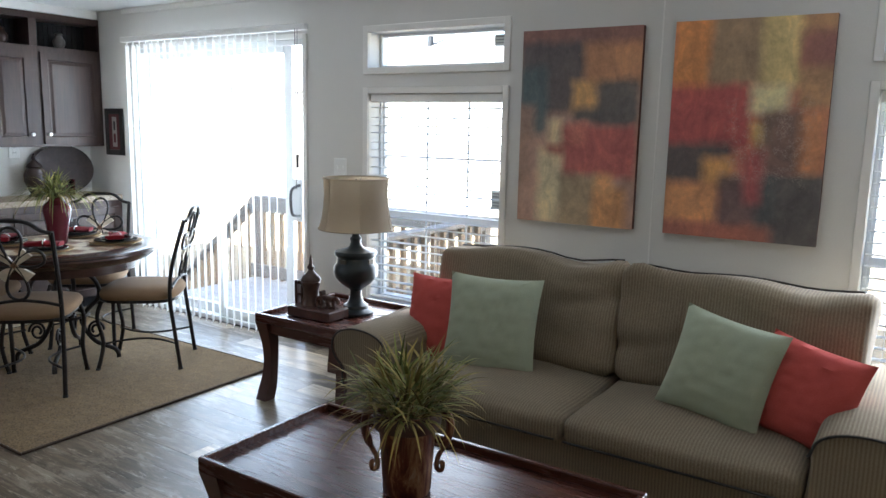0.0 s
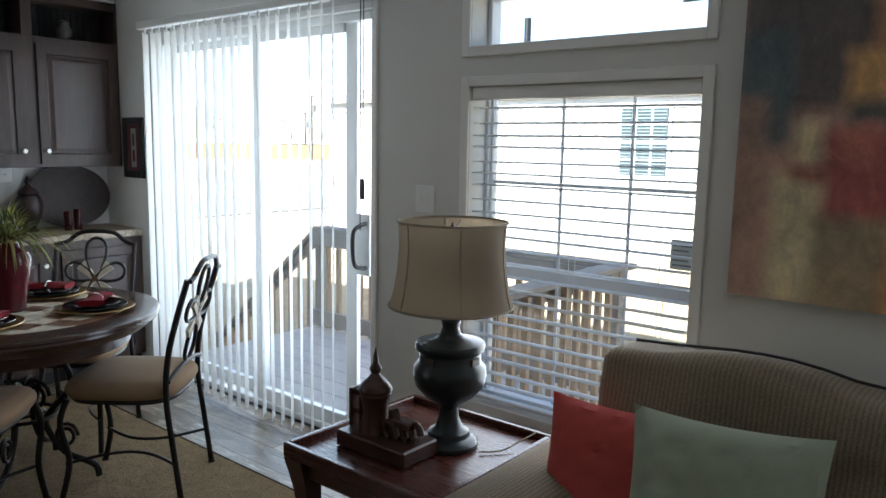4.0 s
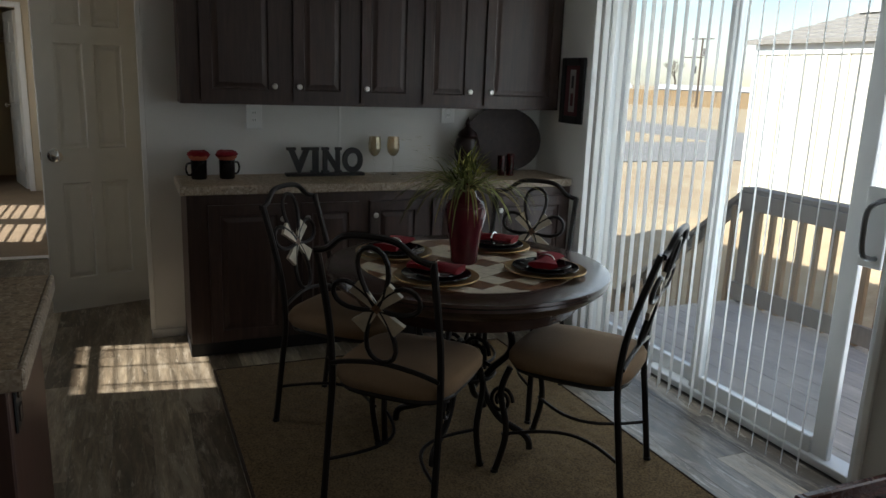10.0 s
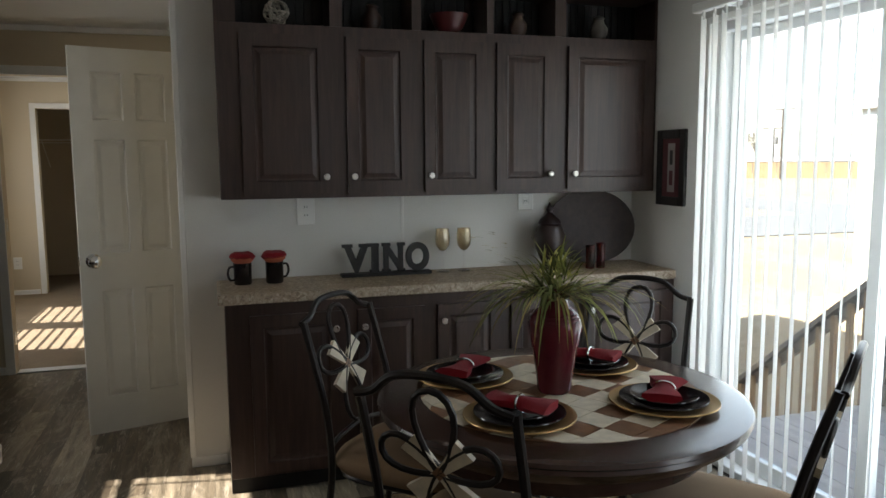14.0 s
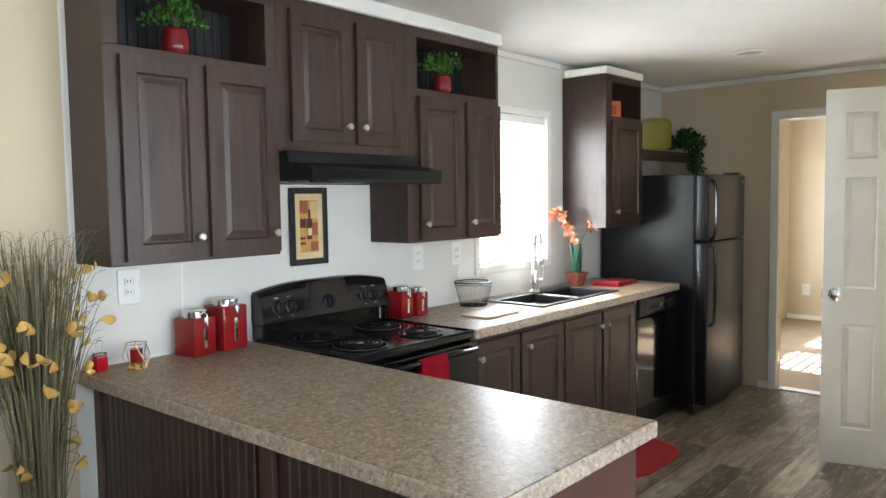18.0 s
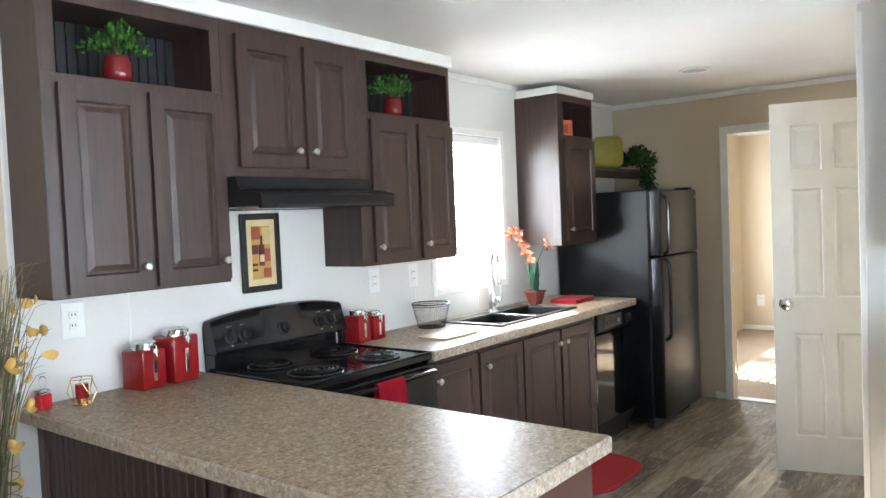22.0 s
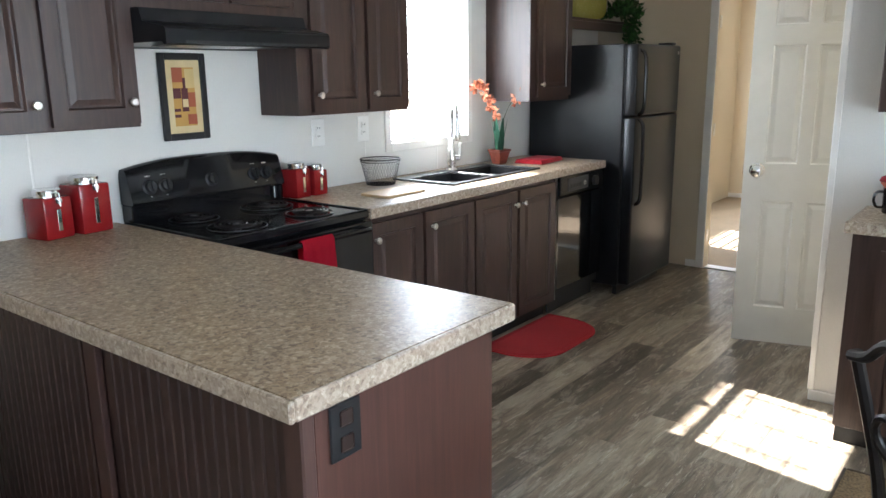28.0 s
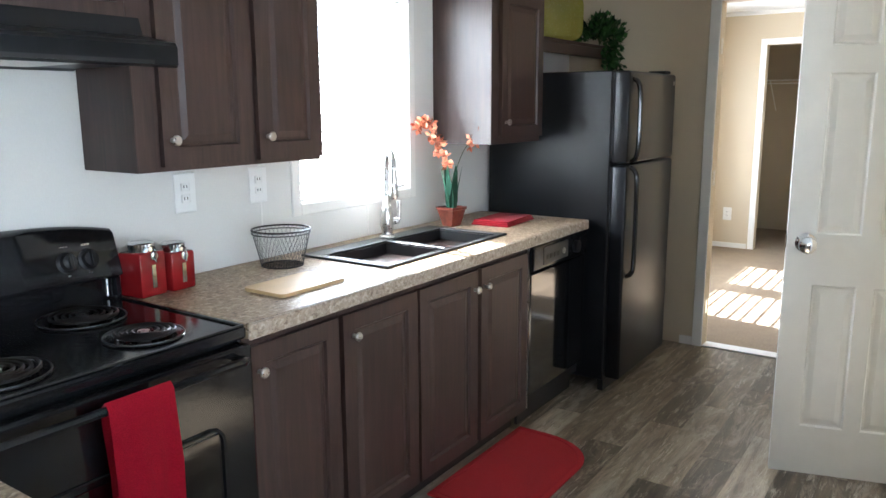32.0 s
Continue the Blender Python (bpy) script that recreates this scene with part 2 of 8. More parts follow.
def wood(name, c, rough=0.4, grain=(1, 1, 0.06), depth=0.35, scale=60, bump=0.25, rand=True, spec=0.5):
    m = Mat(name, c, rough, 0, spec)
    v = m.place(grain, rand)
    g = m.noise(v, scale, 6, 0.65, 0.6)
    w = m.noise(m.place((1, 1, 0.25), rand), 5, 3)
    col = m.ramp(g, [(0.3, shade(c, 1 - depth)), (0.55, c), (0.75, shade(c, 1 + depth))])
    m.color(m.mix(0.35, col, m.ramp(w, [(0.3, shade(c, 0.75)), (0.7, shade(c, 1.25))])))
    m.rough(g, rough - 0.06, rough + 0.1)
    m.bump(g, bump, 0.0006)
    return m.m


def fabric(name, c, c2, scale=260, rough=0.95, stripe=None, big=3.0, bump=0.5, low=0.6):
    m = Mat(name, c, rough, 0, 0.15)
    v = m.place()
    f = m.noise(v, scale, 3)
    b = m.noise(v, big, 4)
    col = m.ramp(f, [(0.35, c2), (0.65, c)])
    if stripe:
        w = m.node("TexWave", Scale=stripe, Distortion=0.5, Detail=2.0)
        m.link(v, w.inputs["Vector"])
        col = m.mix(0.28, col, m.ramp(w.outputs["Fac"], [(0.25, shade(c2, 0.85)), (0.7, shade(c, 1.1))]))
        m.bump(w.outputs["Fac"], 0.25, 0.003)
    else:
        m.bump(f, bump, 0.002)
    m.color(m.mix(0.5, col, m.ramp(b, [(0.3, (low, low, low)), (0.7, (1, 1, 1))]), "MULTIPLY"))
    m.b.inputs["Sheen Weight"].default_value = 0.07
    return m.m


def wallpaper(name, c):
    m = Mat(name, c, 0.75)
    v = m.place()
    big = m.noise(v, 1.3, 3)
    fine = m.noise(m.place((1, 1, 0.3)), 300, 3)
    m.color(m.mix(0.5, m.ramp(big, [(0.3, shade(c, 0.93)), (0.7, shade(c, 1.05))]), m.ramp(fine, [(0.3, shade(c, 0.93)), (0.7, shade(c, 1.04))])))
    m.rough(big, 0.55, 0.75)
    m.bump(fine, 0.15, 0.001)
    return m.m


def glassy(name, tint=(1, 1, 1), rough=0.0):
    m = bpy.data.materials.new(name)
    m.use_nodes = True
    b = m.node_tree.nodes["Principled BSDF"]
    b.inputs["Base Color"].default_value = (*tint, 1)
    b.inputs["Roughness"].default_value = rough
    b.inputs["Transmission Weight"].default_value = 1.0
    b.inputs["IOR"].default_value = 1.45
    return m


def pane_glass(name):
    """Thin flat window glass: clear, with a faint mirror."""
    m = bpy.data.materials.new(name)
    m.use_nodes = True
    t = m.node_tree
    t.nodes.clear()
    o = t.nodes.new("ShaderNodeOutputMaterial")
    mx = t.nodes.new("ShaderNodeMixShader")
    a = t.nodes.new("ShaderNodeBsdfTransparent")
    a.inputs[0].default_value = (0.93, 0.95, 0.95, 1)
    g = t.nodes.new("ShaderNodeBsdfGlossy")
    g.inputs["Roughness"].default_value = 0.01
    mx.inputs[0].default_value = 0.035
    t.links.new(a.outputs[0], mx.inputs[1])
    t.links.new(g.outputs[0], mx.inputs[2])
    t.links.new(mx.outputs[0], o.inputs[0])
    return m


def laminate(name, edge=False):
    """Mottled beige and brown stone-look laminate: small crushed flecks over a soft cloud."""
    m = Mat(name, (0.3, 0.24, 0.19), 0.32, 0, 0.2)
    v = m.place()
    warp = m.node("TexNoise", Scale=38.0, Detail=4.0, Roughness=0.6)
    m.link(v, warp.inputs["Vector"])
    bent = m.t.nodes.new("ShaderNodeVectorMath")
    bent.operation = "MULTIPLY_ADD"
    bent.inputs[1].default_value = (0.02, 0.02, 0.02)
    m.link(warp.outputs["Color"], bent.inputs[0])
    m.link(v, bent.inputs[2])

    def flecks(scale):
        vo = m.node("TexVoronoi", Scale=scale)
        m.link(bent.outputs[0], vo.inputs["Vector"])
        sep = m.node("SeparateColor")
        m.link(vo.outputs["Color"], sep.inputs[0])
        return sep.outputs[0]

    c = m.noise(m.place(), 9, 3)
    a = m.noise(v, 46, 5, 0.66, 0.8)
    if edge:
        tones = (0.15, 0.105, 0.075), (0.33, 0.26, 0.195), (0.44, 0.36, 0.28), (0.62, 0.54, 0.44)
    else:
        tones = (0.072, 0.043, 0.025), (0.275, 0.192, 0.118), (0.365, 0.270, 0.172), (0.64, 0.525, 0.385)
    coarse = m.ramp(flecks(92.0), list(zip((0.10, 0.22, 0.74, 0.95), tones)))
    fine = m.ramp(flecks(170.0), list(zip((0.12, 0.30, 0.70, 0.93), tones)))
    soft = m.ramp(a, list(zip((0.36, 0.46, 0.55, 0.68), tones)))
    col = m.mix(0.2, m.mix(0.4, coarse, fine), soft)
    m.color(m.mix(0.15, col, m.ramp(c, [(0.3, shade(tones[1], 0.8)), (0.7, tones[2])])))
    m.rough(c, 0.32, 0.42)
    m.bump(a, 0.06, 0.0006)
    return m.m


def plank_mat(name):
    """Rustic grey-brown vinyl planks, each its own tone, with worn pale patches and dark scars."""
    m = Mat(name, (0.16, 0.13, 0.11), 0.38)
    o = m.node("ObjectInfo")
    g = m.noise(m.place((0.55, 5.0, 1), True), 6.0, 9, 0.7, 0.35)
    s = m.noise(m.place((0.9, 3.4, 1), True), 2.6, 9, 0.76, 0.6)
    scratch = m.noise(m.place((0.8, 6.0, 1), True), 6.5, 9, 0.78, 0.5)
    saw = m.noise(m.place((6.0, 0.8, 1), True), 22, 4, 0.6)
    fine = m.noise(m.place((0.5, 14, 1), True), 20, 6, 0.72)
    tone = m.ramp(o.outputs["Random"], [(0.0, (0.082, 0.063, 0.044)), (0.32, (0.142, 0.112, 0.078)), (0.70, (0.205, 0.166, 0.118)), (0.88, (0.31, 0.262, 0.195)), (1.0, (0.50, 0.43, 0.33))])
    grain = m.ramp(g, [(0.34, (0.34, 0.31, 0.28)), (0.46, (0.78, 0.74, 0.69)), (0.56, (1.08, 1.04, 0.98)), (0.68, (1.9, 1.84, 1.74))])
    col = m.mix(0.9, tone, grain, "MULTIPLY")
    worn = m.mix(0.62, tone, (0.50, 0.43, 0.33))
    col = m.mix(m.ramp(s, [(0.50, (0, 0, 0)), (0.60, (0.75, 0.75, 0.75))]), col, worn)
    col = m.mix(m.ramp(fine, [(0.32, (0.7, 0.7, 0.7)), (0.43, (0, 0, 0))]), col, (0.026, 0.020, 0.015))
    col = m.mix(m.ramp(scratch, [(0.57, (0, 0, 0)), (0.61, (0.7, 0.7, 0.7))]), col, m.mix(0.75, tone, (0.62, 0.55, 0.45)))
    col = m.mix(m.ramp(saw, [(0.60, (0, 0, 0)), (0.72, (0.2, 0.2, 0.2))]), col, (0.36, 0.31, 0.24))
    m.color(col)
    m.rough(g, 0.26, 0.42)
    m.bump(fine, 0.12, 0.0006)
    return m.m


M_PLANK = plank_mat("vinyl_plank")
M_JOINT = plain("plank_joint", (0.03, 0.025, 0.02), 0.7)
M_WHITE_WALL = wallpaper("white_wall_panel", (0.70, 0.69, 0.66))
M_TAN_WALL = wallpaper("tan_wall_panel", (0.60, 0.51, 0.37))
M_CEIL = plain("ceiling_paint", (0.78, 0.78, 0.76), 0.85, var=0.03, scale=2, bump=0.3, bscale=180)
M_TRIM = plain("white_trim", (0.8, 0.79, 0.76), 0.42, var=0.03)
M_DOOR = plain("door_paint", (0.74, 0.73, 0.68), 0.42, var=0.04, bump=0.06, bscale=160)
M_ESP = wood("espresso_oak", (0.050, 0.027, 0.0215), 0.38, depth=0.6, bump=0.45)
# near-black espresso: the shade in niches and toe kicks is put into the colour
M_ESP_SHADED = plain("espresso_shaded", (0.006, 0.0055, 0.007), 0.6)
M_CTOP = laminate("stone_laminate")
M_CEDGE = laminate("stone_laminate_edge", True)
M_NICKEL = plain("brushed_nickel", (0.62, 0.6, 0.57), 0.28, 1.0, var=0.04)
M_CHROME = plain("chrome", (0.75, 0.75, 0.75), 0.1, 1.0, var=0.02, bump=0)
M_BLACK = plain("black_enamel", (0.008, 0.008, 0.009), 0.12, var=0.2, bump=0.02)
M_BLACKTEX = plain("black_textured_steel", (0.006, 0.0065, 0.008), 0.3, var=0.2, bump=0.15, bscale=420, spec=0.3)
M_BLACKGLASS = plain("black_glass", (0.004, 0.004, 0.005), 0.04, var=0.1, bump=0, spec=1.0)
M_BLACKMAT = plain("black_plastic", (0.012, 0.012, 0.013), 0.45)
M_IRON = plain("dark_iron", (0.022, 0.019, 0.018), 0.38, 0.6, var=0.3, bump=0.2)
M_RED = plain("red_enamel", (0.235, 0.010, 0.012), 0.16, var=0.1, bump=0.02)
M_REDCLOTH = fabric("red_cloth", (0.42, 0.012, 0.024), (0.30, 0.007, 0.015), 420)
M_CARPET = fabric("beige_carpet", (0.36, 0.27, 0.18), (0.22, 0.16, 0.1), 180)
M_BLIND = plain("white_blind", (0.82, 0.82, 0.8), 0.45, var=0.02, bump=0)
M_PANE = pane_glass("window_glass")
M_VINYL = plain("white_vinyl", (0.8, 0.81, 0.81), 0.35, var=0.02)
# ---- the shell ----
X0, X1, Y0, Y1, CEIL = -8.05, 3.2, -0.93, 3.63, 2.40
BX = -11.6  # far wall of the bedroom


def pierced(name, axis, at, thick, a0, a1, z0, z1, holes, material, label, kind="structure"):
    """A wall with real openings. axis "y": the wall runs along x, its inner face at y = at. holes: (a0, a1, z0, z1)."""
    avals = sorted({a0, a1, *[h[0] for h in holes], *[h[1] for h in holes]})
    bm = None
    for p, q in zip(avals, avals[1:]):
        zs = sorted([(h[2], h[3]) for h in holes if h[0] <= p + 1e-6 and h[1] >= q - 1e-6])
        z = z0
        for h0, h1 in zs + [(z1, z1)]:
            if h0 - z > 1e-4:
                lo, hi = sorted((at, at + thick))
                bm = box(p, q, lo, hi, z, h0, 0, bm) if axis == "y" else box(lo, hi, p, q, z, h0, 0, bm)
            z = h1
    bmesh.ops.remove_doubles(bm, verts=bm.verts[:], dist=1e-5)
    return alone(name, bm, material, label, "wall", kind=kind)


SLIDER = (-5.29, -3.43, 0.0, 2.09)
WIN_A = (-2.875, -1.905, 0.40, 1.725)
TRAN_A = (-2.875, -1.905, 1.885, 2.10)
WIN_B = (-0.06, 0.91, 0.40, 1.725)
TRAN_B = (-0.06, 0.91, 1.885, 2.10)
KWIN = (-6.285, -5.56, 1.10, 2.03)
BWIN = (-9.78, -8.90, 0.50, 1.95)
BWIN2 = (-10.85, -9.97, 0.50, 1.95)

wall_north = pierced("wall_north", "y", Y1, 0.18, X0, X1, 0, CEIL, [SLIDER, WIN_A, TRAN_A, WIN_B, TRAN_B], M_WHITE_WALL, "off-white panelled wall with glass door and windows")
wall_south = pierced("wall_south_kitchen", "y", Y0, -0.14, X0, -3.2, 0, CEIL, [KWIN], M_WHITE_WALL, "white panelled kitchen wall with one window")
wall_south_living = pierced("wall_south_living", "y", Y0, -0.14, -3.2, X1, 0, CEIL, [], M_TAN_WALL, "plain cream living room wall")
wall_east = pierced("wall_east", "x", X1, 0.14, Y0 - 0.14, Y1 + 0.14, 0, CEIL, [], M_TAN_WALL, "plain cream end wall")
wall_west = pierced("wall_west", "x", X0, -0.10, Y0, 1.27, 0, CEIL, [(0.02, 0.82, 0.0, 2.07)], M_TAN_WALL, "tan wall with an open doorway to a bedroom")
wall_hutch = pierced("wall_hutch", "x", -5.957, -0.11, 1.242, Y1, 0, CEIL, [], M_WHITE_WALL, "white partition wall behind the hutch cabinets")
wall_utility = pierced("wall_utility", "y", 1.27, 0.10, -8.15, -6.067, 0, CEIL, [(-7.27, -6.70, 0.0, 2.08)], M_TAN_WALL, "tan partition with an open doorway")
wall_closet = pierced("wall_utility_back", "x", -8.05, -0.10, 1.37, Y1, 0, CEIL, [], M_TAN_WALL, "plain back wall of the utility room")

# bedroom beyond the west doorway
wall_bed_s = pierced("wall_bedroom_south", "y", Y0, -0.14, BX, X0, 0, CEIL, [BWIN, BWIN2], M_TAN_WALL, "tan bedroom wall with one sunny window")
wall_bed_w = pierced("wall_bedroom_west", "x", BX, -0.10, Y0 - 0.14, Y1, 0, CEIL, [(-0.44, 0.10, 0.0, 2.07)], M_TAN_WALL, "tan bedroom wall with a closet opening")
wall_bed_n = pierced("wall_bedroom_north", "y", 2.6, 0.10, BX, -8.15, 0, CEIL, [], M_TAN_WALL, "plain tan bedroom wall")
wall_clo = pierced("wall_closet_shell", "x", BX - 1.5, -0.10, -0.9, 1.2, 0, CEIL, [], M_TAN_WALL, "dim closet back wall")
wall_clo_s = pierced("wall_closet_side", "y", -0.8, -0.10, BX - 1.5, BX - 0.1, 0, CEIL, [], M_TAN_WALL, "dim closet side wall")
wall_clo_n = pierced("wall_closet_far_side", "y", 1.1, 0.10, BX - 1.5, BX - 0.1, 0, CEIL, [], M_TAN_WALL, "dim closet side wall")

alone("ceiling", box(BX - 1.7, X1 + 0.2, Y0 - 0.2, Y1 + 0.2, CEIL, CEIL + 0.12), M_CEIL, "white lightly textured ceiling", "ceiling", kind="structure")
alone("carpet_floor", box(BX - 1.7, X0 - 0.05, Y0 - 0.1, Y1, -0.06, 0.004), M_CARPET, "beige bedroom carpet in a patch of sun", "carpet", kind="structure")
floor = alone("floor", box(X0 - 0.05, X1, Y0 - 0.1, Y1 + 0.12, -0.08, -0.004), M_JOINT, "grey-brown rustic vinyl plank floor", "floor", kind="structure")


# trims
def trim(name, x0, x1, y0, y1, z0, z1, label="white painted trim", bevel=0.004):
    return alone(name, box(x0, x1, y0, y1, z0, z1, bevel), M_TRIM, label, "trim", kind="structure")


def casing(name, axis, at, out, a0, a1, z0, z1, w=0.055, sill=True, d=0.014, label="white flat casing round an opening"):
    """Flat trim boards round an opening, proud of the wall face by d in the direction out."""
    root = thing(name, label, "trim", kind="structure")
    lo, hi = sorted((at, at + out * d))
    bars = [(a0 - w, a0, z0 - (w if sill else 0), z1 + w), (a1, a1 + w, z0 - (w if sill else 0), z1 + w), (a0, a1, z1, z1 + w)]
    if sill:
        bars.append((a0, a1, z0 - w, z0))
    for p, q, r, s in bars:
        part("casing_board", box(p, q, lo, hi, r, s, 0.003) if axis == "y" else box(lo, hi, p, q, r, s, 0.003), M_TRIM, root)
    return root


casing("trim_window_a", "y", Y1, -1, WIN_A[0], WIN_A[1], WIN_A[2], WIN_A[3], 0.04)
casing("trim_transom_a", "y", Y1, -1, TRAN_A[0], TRAN_A[1], TRAN_A[2], TRAN_A[3], 0.04)
casing("trim_window_b", "y", Y1, -1, WIN_B[0], WIN_B[1], WIN_B[2], WIN_B[3], 0.04)
casing("trim_transom_b", "y", Y1, -1, TRAN_B[0], TRAN_B[1], TRAN_B[2], TRAN_B[3], 0.04)
casing("trim_kitchen_window", "y", Y0, 1, KWIN[0], KWIN[1], KWIN[2], KWIN[3], 0.045)
casing("trim_slider", "y", Y1, -1, SLIDER[0], SLIDER[1], SLIDER[2], SLIDER[3], 0.03, sill=False)
casing("trim_bedroom_door", "x", X0, 1, 0.02, 0.82, 0.0, 2.07, 0.06, sill=False)
casing("trim_closet_door", "x", BX, 1, -0.44, 0.10, 0.0, 2.07, 0.06, sill=False)
trim("trim_threshold", X0 - 0.10, X0, 0.022, 0.818, 0.0, 0.008, "thin metal and vinyl threshold strip", 0.002)

# crown strips under the ceiling and low baseboards
CZ0, CZ1 = 2.362, CEIL
trim("trim_crown_north", -5.4, X1, Y1 - 0.02, Y1, CZ0, CZ1)
trim("trim_crown_south", -2.9, X1, Y0, Y0 + 0.02, CZ0, CZ1)
trim("trim_crown_window", -6.45, -5.45, Y0, Y0 + 0.02, CZ0, CZ1)
trim("trim_crown_west", X0, X0 + 0.02, Y0, 1.27, CZ0, CZ1)
trim("trim_crown_fridge", X0, -6.92, Y0, Y0 + 0.02, CZ0, CZ1)
trim("trim_crown_bedroom", BX, BX + 0.02, Y0, 2.6, CZ0, CZ1)
for nm, a, b in (("baseboard_living", -2.84, X1), ):
    trim(nm, a, b, Y0, Y0 + 0.012, 0, 0.055, "low white baseboard")
trim("baseboard_west", X0, X0 + 0.012, -0.12, -0.042, 0, 0.055, "low white baseboard")
trim("baseboard_north", -3.4, X1, Y1 - 0.012, Y1, 0, 0.055, "low white baseboard")
trim("baseboard_stub", -5.957, -5.945, 1.242, 1.41, 0, 0.05, "low cream baseboard")
trim("baseboard_bedroom", BX, BX + 0.012, Y0, -0.51, 0, 0.055, "low white baseboard")
trim("trim_stub_corner", -5.957, -5.95, 1.236, 1.262, 0.05, CZ0, "white corner strip of the partition", 0.002)
# thin battens that cover the joints of the wall panels
for x in (-1.02, 1.25):
    trim("trim_batten", x - 0.004, x + 0.004, Y1 - 0.003, Y1, 0.055, CZ0, "thin vertical batten strip on the wall", 0.001)
for x in (-3.205, -3.63, -5.36, -5.98):
    trim("trim_batten", x - 0.005, x + 0.005, Y0, Y0 + 0.003, 0.92, 1.4 if x > -5.4 and x < -3.3 else CZ0 if x > -3.3 else 1.05, "thin vertical batten strip on the wall", 0.0015)
trim("trim_batten", -5.957, -5.953, 2.30, 2.316, 0.92, 1.30, "thin vertical batten strip on the wall", 0.0015)
# ---- windows, glass door and blinds ----
M_STICKER = plain("sticker_paper", (0.62, 0.63, 0.58), 0.6)
M_INK = plain("grey_print", (0.22, 0.23, 0.22), 0.6)
M_VANE = bpy.data.materials.new("blind_vane")
M_VANE.use_nodes = True
_t = M_VANE.node_tree
_b = _t.nodes["Principled BSDF"]
_b.inputs["Base Color"].default_value = (0.78, 0.78, 0.76, 1)
_b.inputs["Roughness"].default_value = 0.6
_tr = _t.nodes.new("ShaderNodeBsdfTranslucent")
_tr.inputs[0].default_value = (0.95, 0.95, 0.94, 1)
_mx = _t.nodes.new("ShaderNodeMixShader")
_mx.inputs[0].default_value = 0.85
_t.links.new(_b.outputs[0], _mx.inputs[1])
_t.links.new(_tr.outputs[0], _mx.inputs[2])
_clear = _t.nodes.new("ShaderNodeBsdfTransparent")
_sheer = _t.nodes.new("ShaderNodeMixShader")
_sheer.inputs[0].default_value = 0.04
_t.links.new(_mx.outputs[0], _sheer.inputs[1])
_t.links.new(_clear.outputs[0], _sheer.inputs[2])
_t.links.new(_sheer.outputs[0], _t.nodes["Material Output"].inputs[0])


def pane(x0, x1, y, z0, z1, parent):
    ob = part("pane", box(x0, x1, y - 0.003, y + 0.003, z0, z1), M_PANE, parent)
    ob.visible_shadow = False
    return ob


def single_hung(name, x0, x1, z0, z1, y, out, zmid, mun, hmun=(), f=0.035, rail=0.024, label="white vinyl single-hung window with thin muntin bars"):
    """A window in an opening of the wall; y: its inner face, out: the way outwards (+1 or -1)."""
    root = thing(name, label, "window", kind="structure")

    def bar(nm, a, b, c, d, e, g, parent=root):
        lo, hi = sorted((y + out * e, y + out * g))
        return part(nm, box(a, b, lo, hi, c, d, 0.003), M_VINYL, parent)

    bar("window_frame", x0, x0 + f, z0, z1, 0, 0.07)
    bar("window_frame", x1 - f, x1, z0, z1, 0, 0.07)
    bar("window_frame", x0 + f, x1 - f, z1 - f, z1, 0, 0.07 if f > 0.03 else 0.05)
    bar("window_sill", x0 + f, x1 - f, z0, z0 + f, 0, 0.07)
    if zmid:
        bar("meeting_rail", x0 + f, x1 - f, zmid - rail, zmid + rail, 0.012 if rail > 0.02 else 0.02, 0.055 if rail > 0.02 else 0.045)
        for k, (a, b) in enumerate(((z0 + f, zmid - 0.024), (zmid + 0.024, z1 - f))):
            sash = bar("sash", x0 + f, x0 + f + 0.014, a, b, 0.015, 0.05)
            bar("sash", x1 - f - 0.014, x1 - f, a, b, 0.015, 0.05)
    n = len(mun)
    for m in mun:
        xm = x0 + (x1 - x0) * m
        bar("muntin", xm - 0.007, xm + 0.007, z0 + f, (zmid or z1) - 0.024 if zmid else z1 - f, 0.028, 0.036)
        if zmid:
            bar("muntin", xm - 0.007, xm + 0.007, zmid + 0.024, z1 - f, 0.028, 0.036)
    for zz in hmun:
        bar("muntin", x0 + f, x1 - f, zz - 0.007, zz + 0.007, 0.027, 0.037)
    pane(x0 + f, x1 - f, y + out * 0.045, z0 + f, z1 - f, root)
    return root


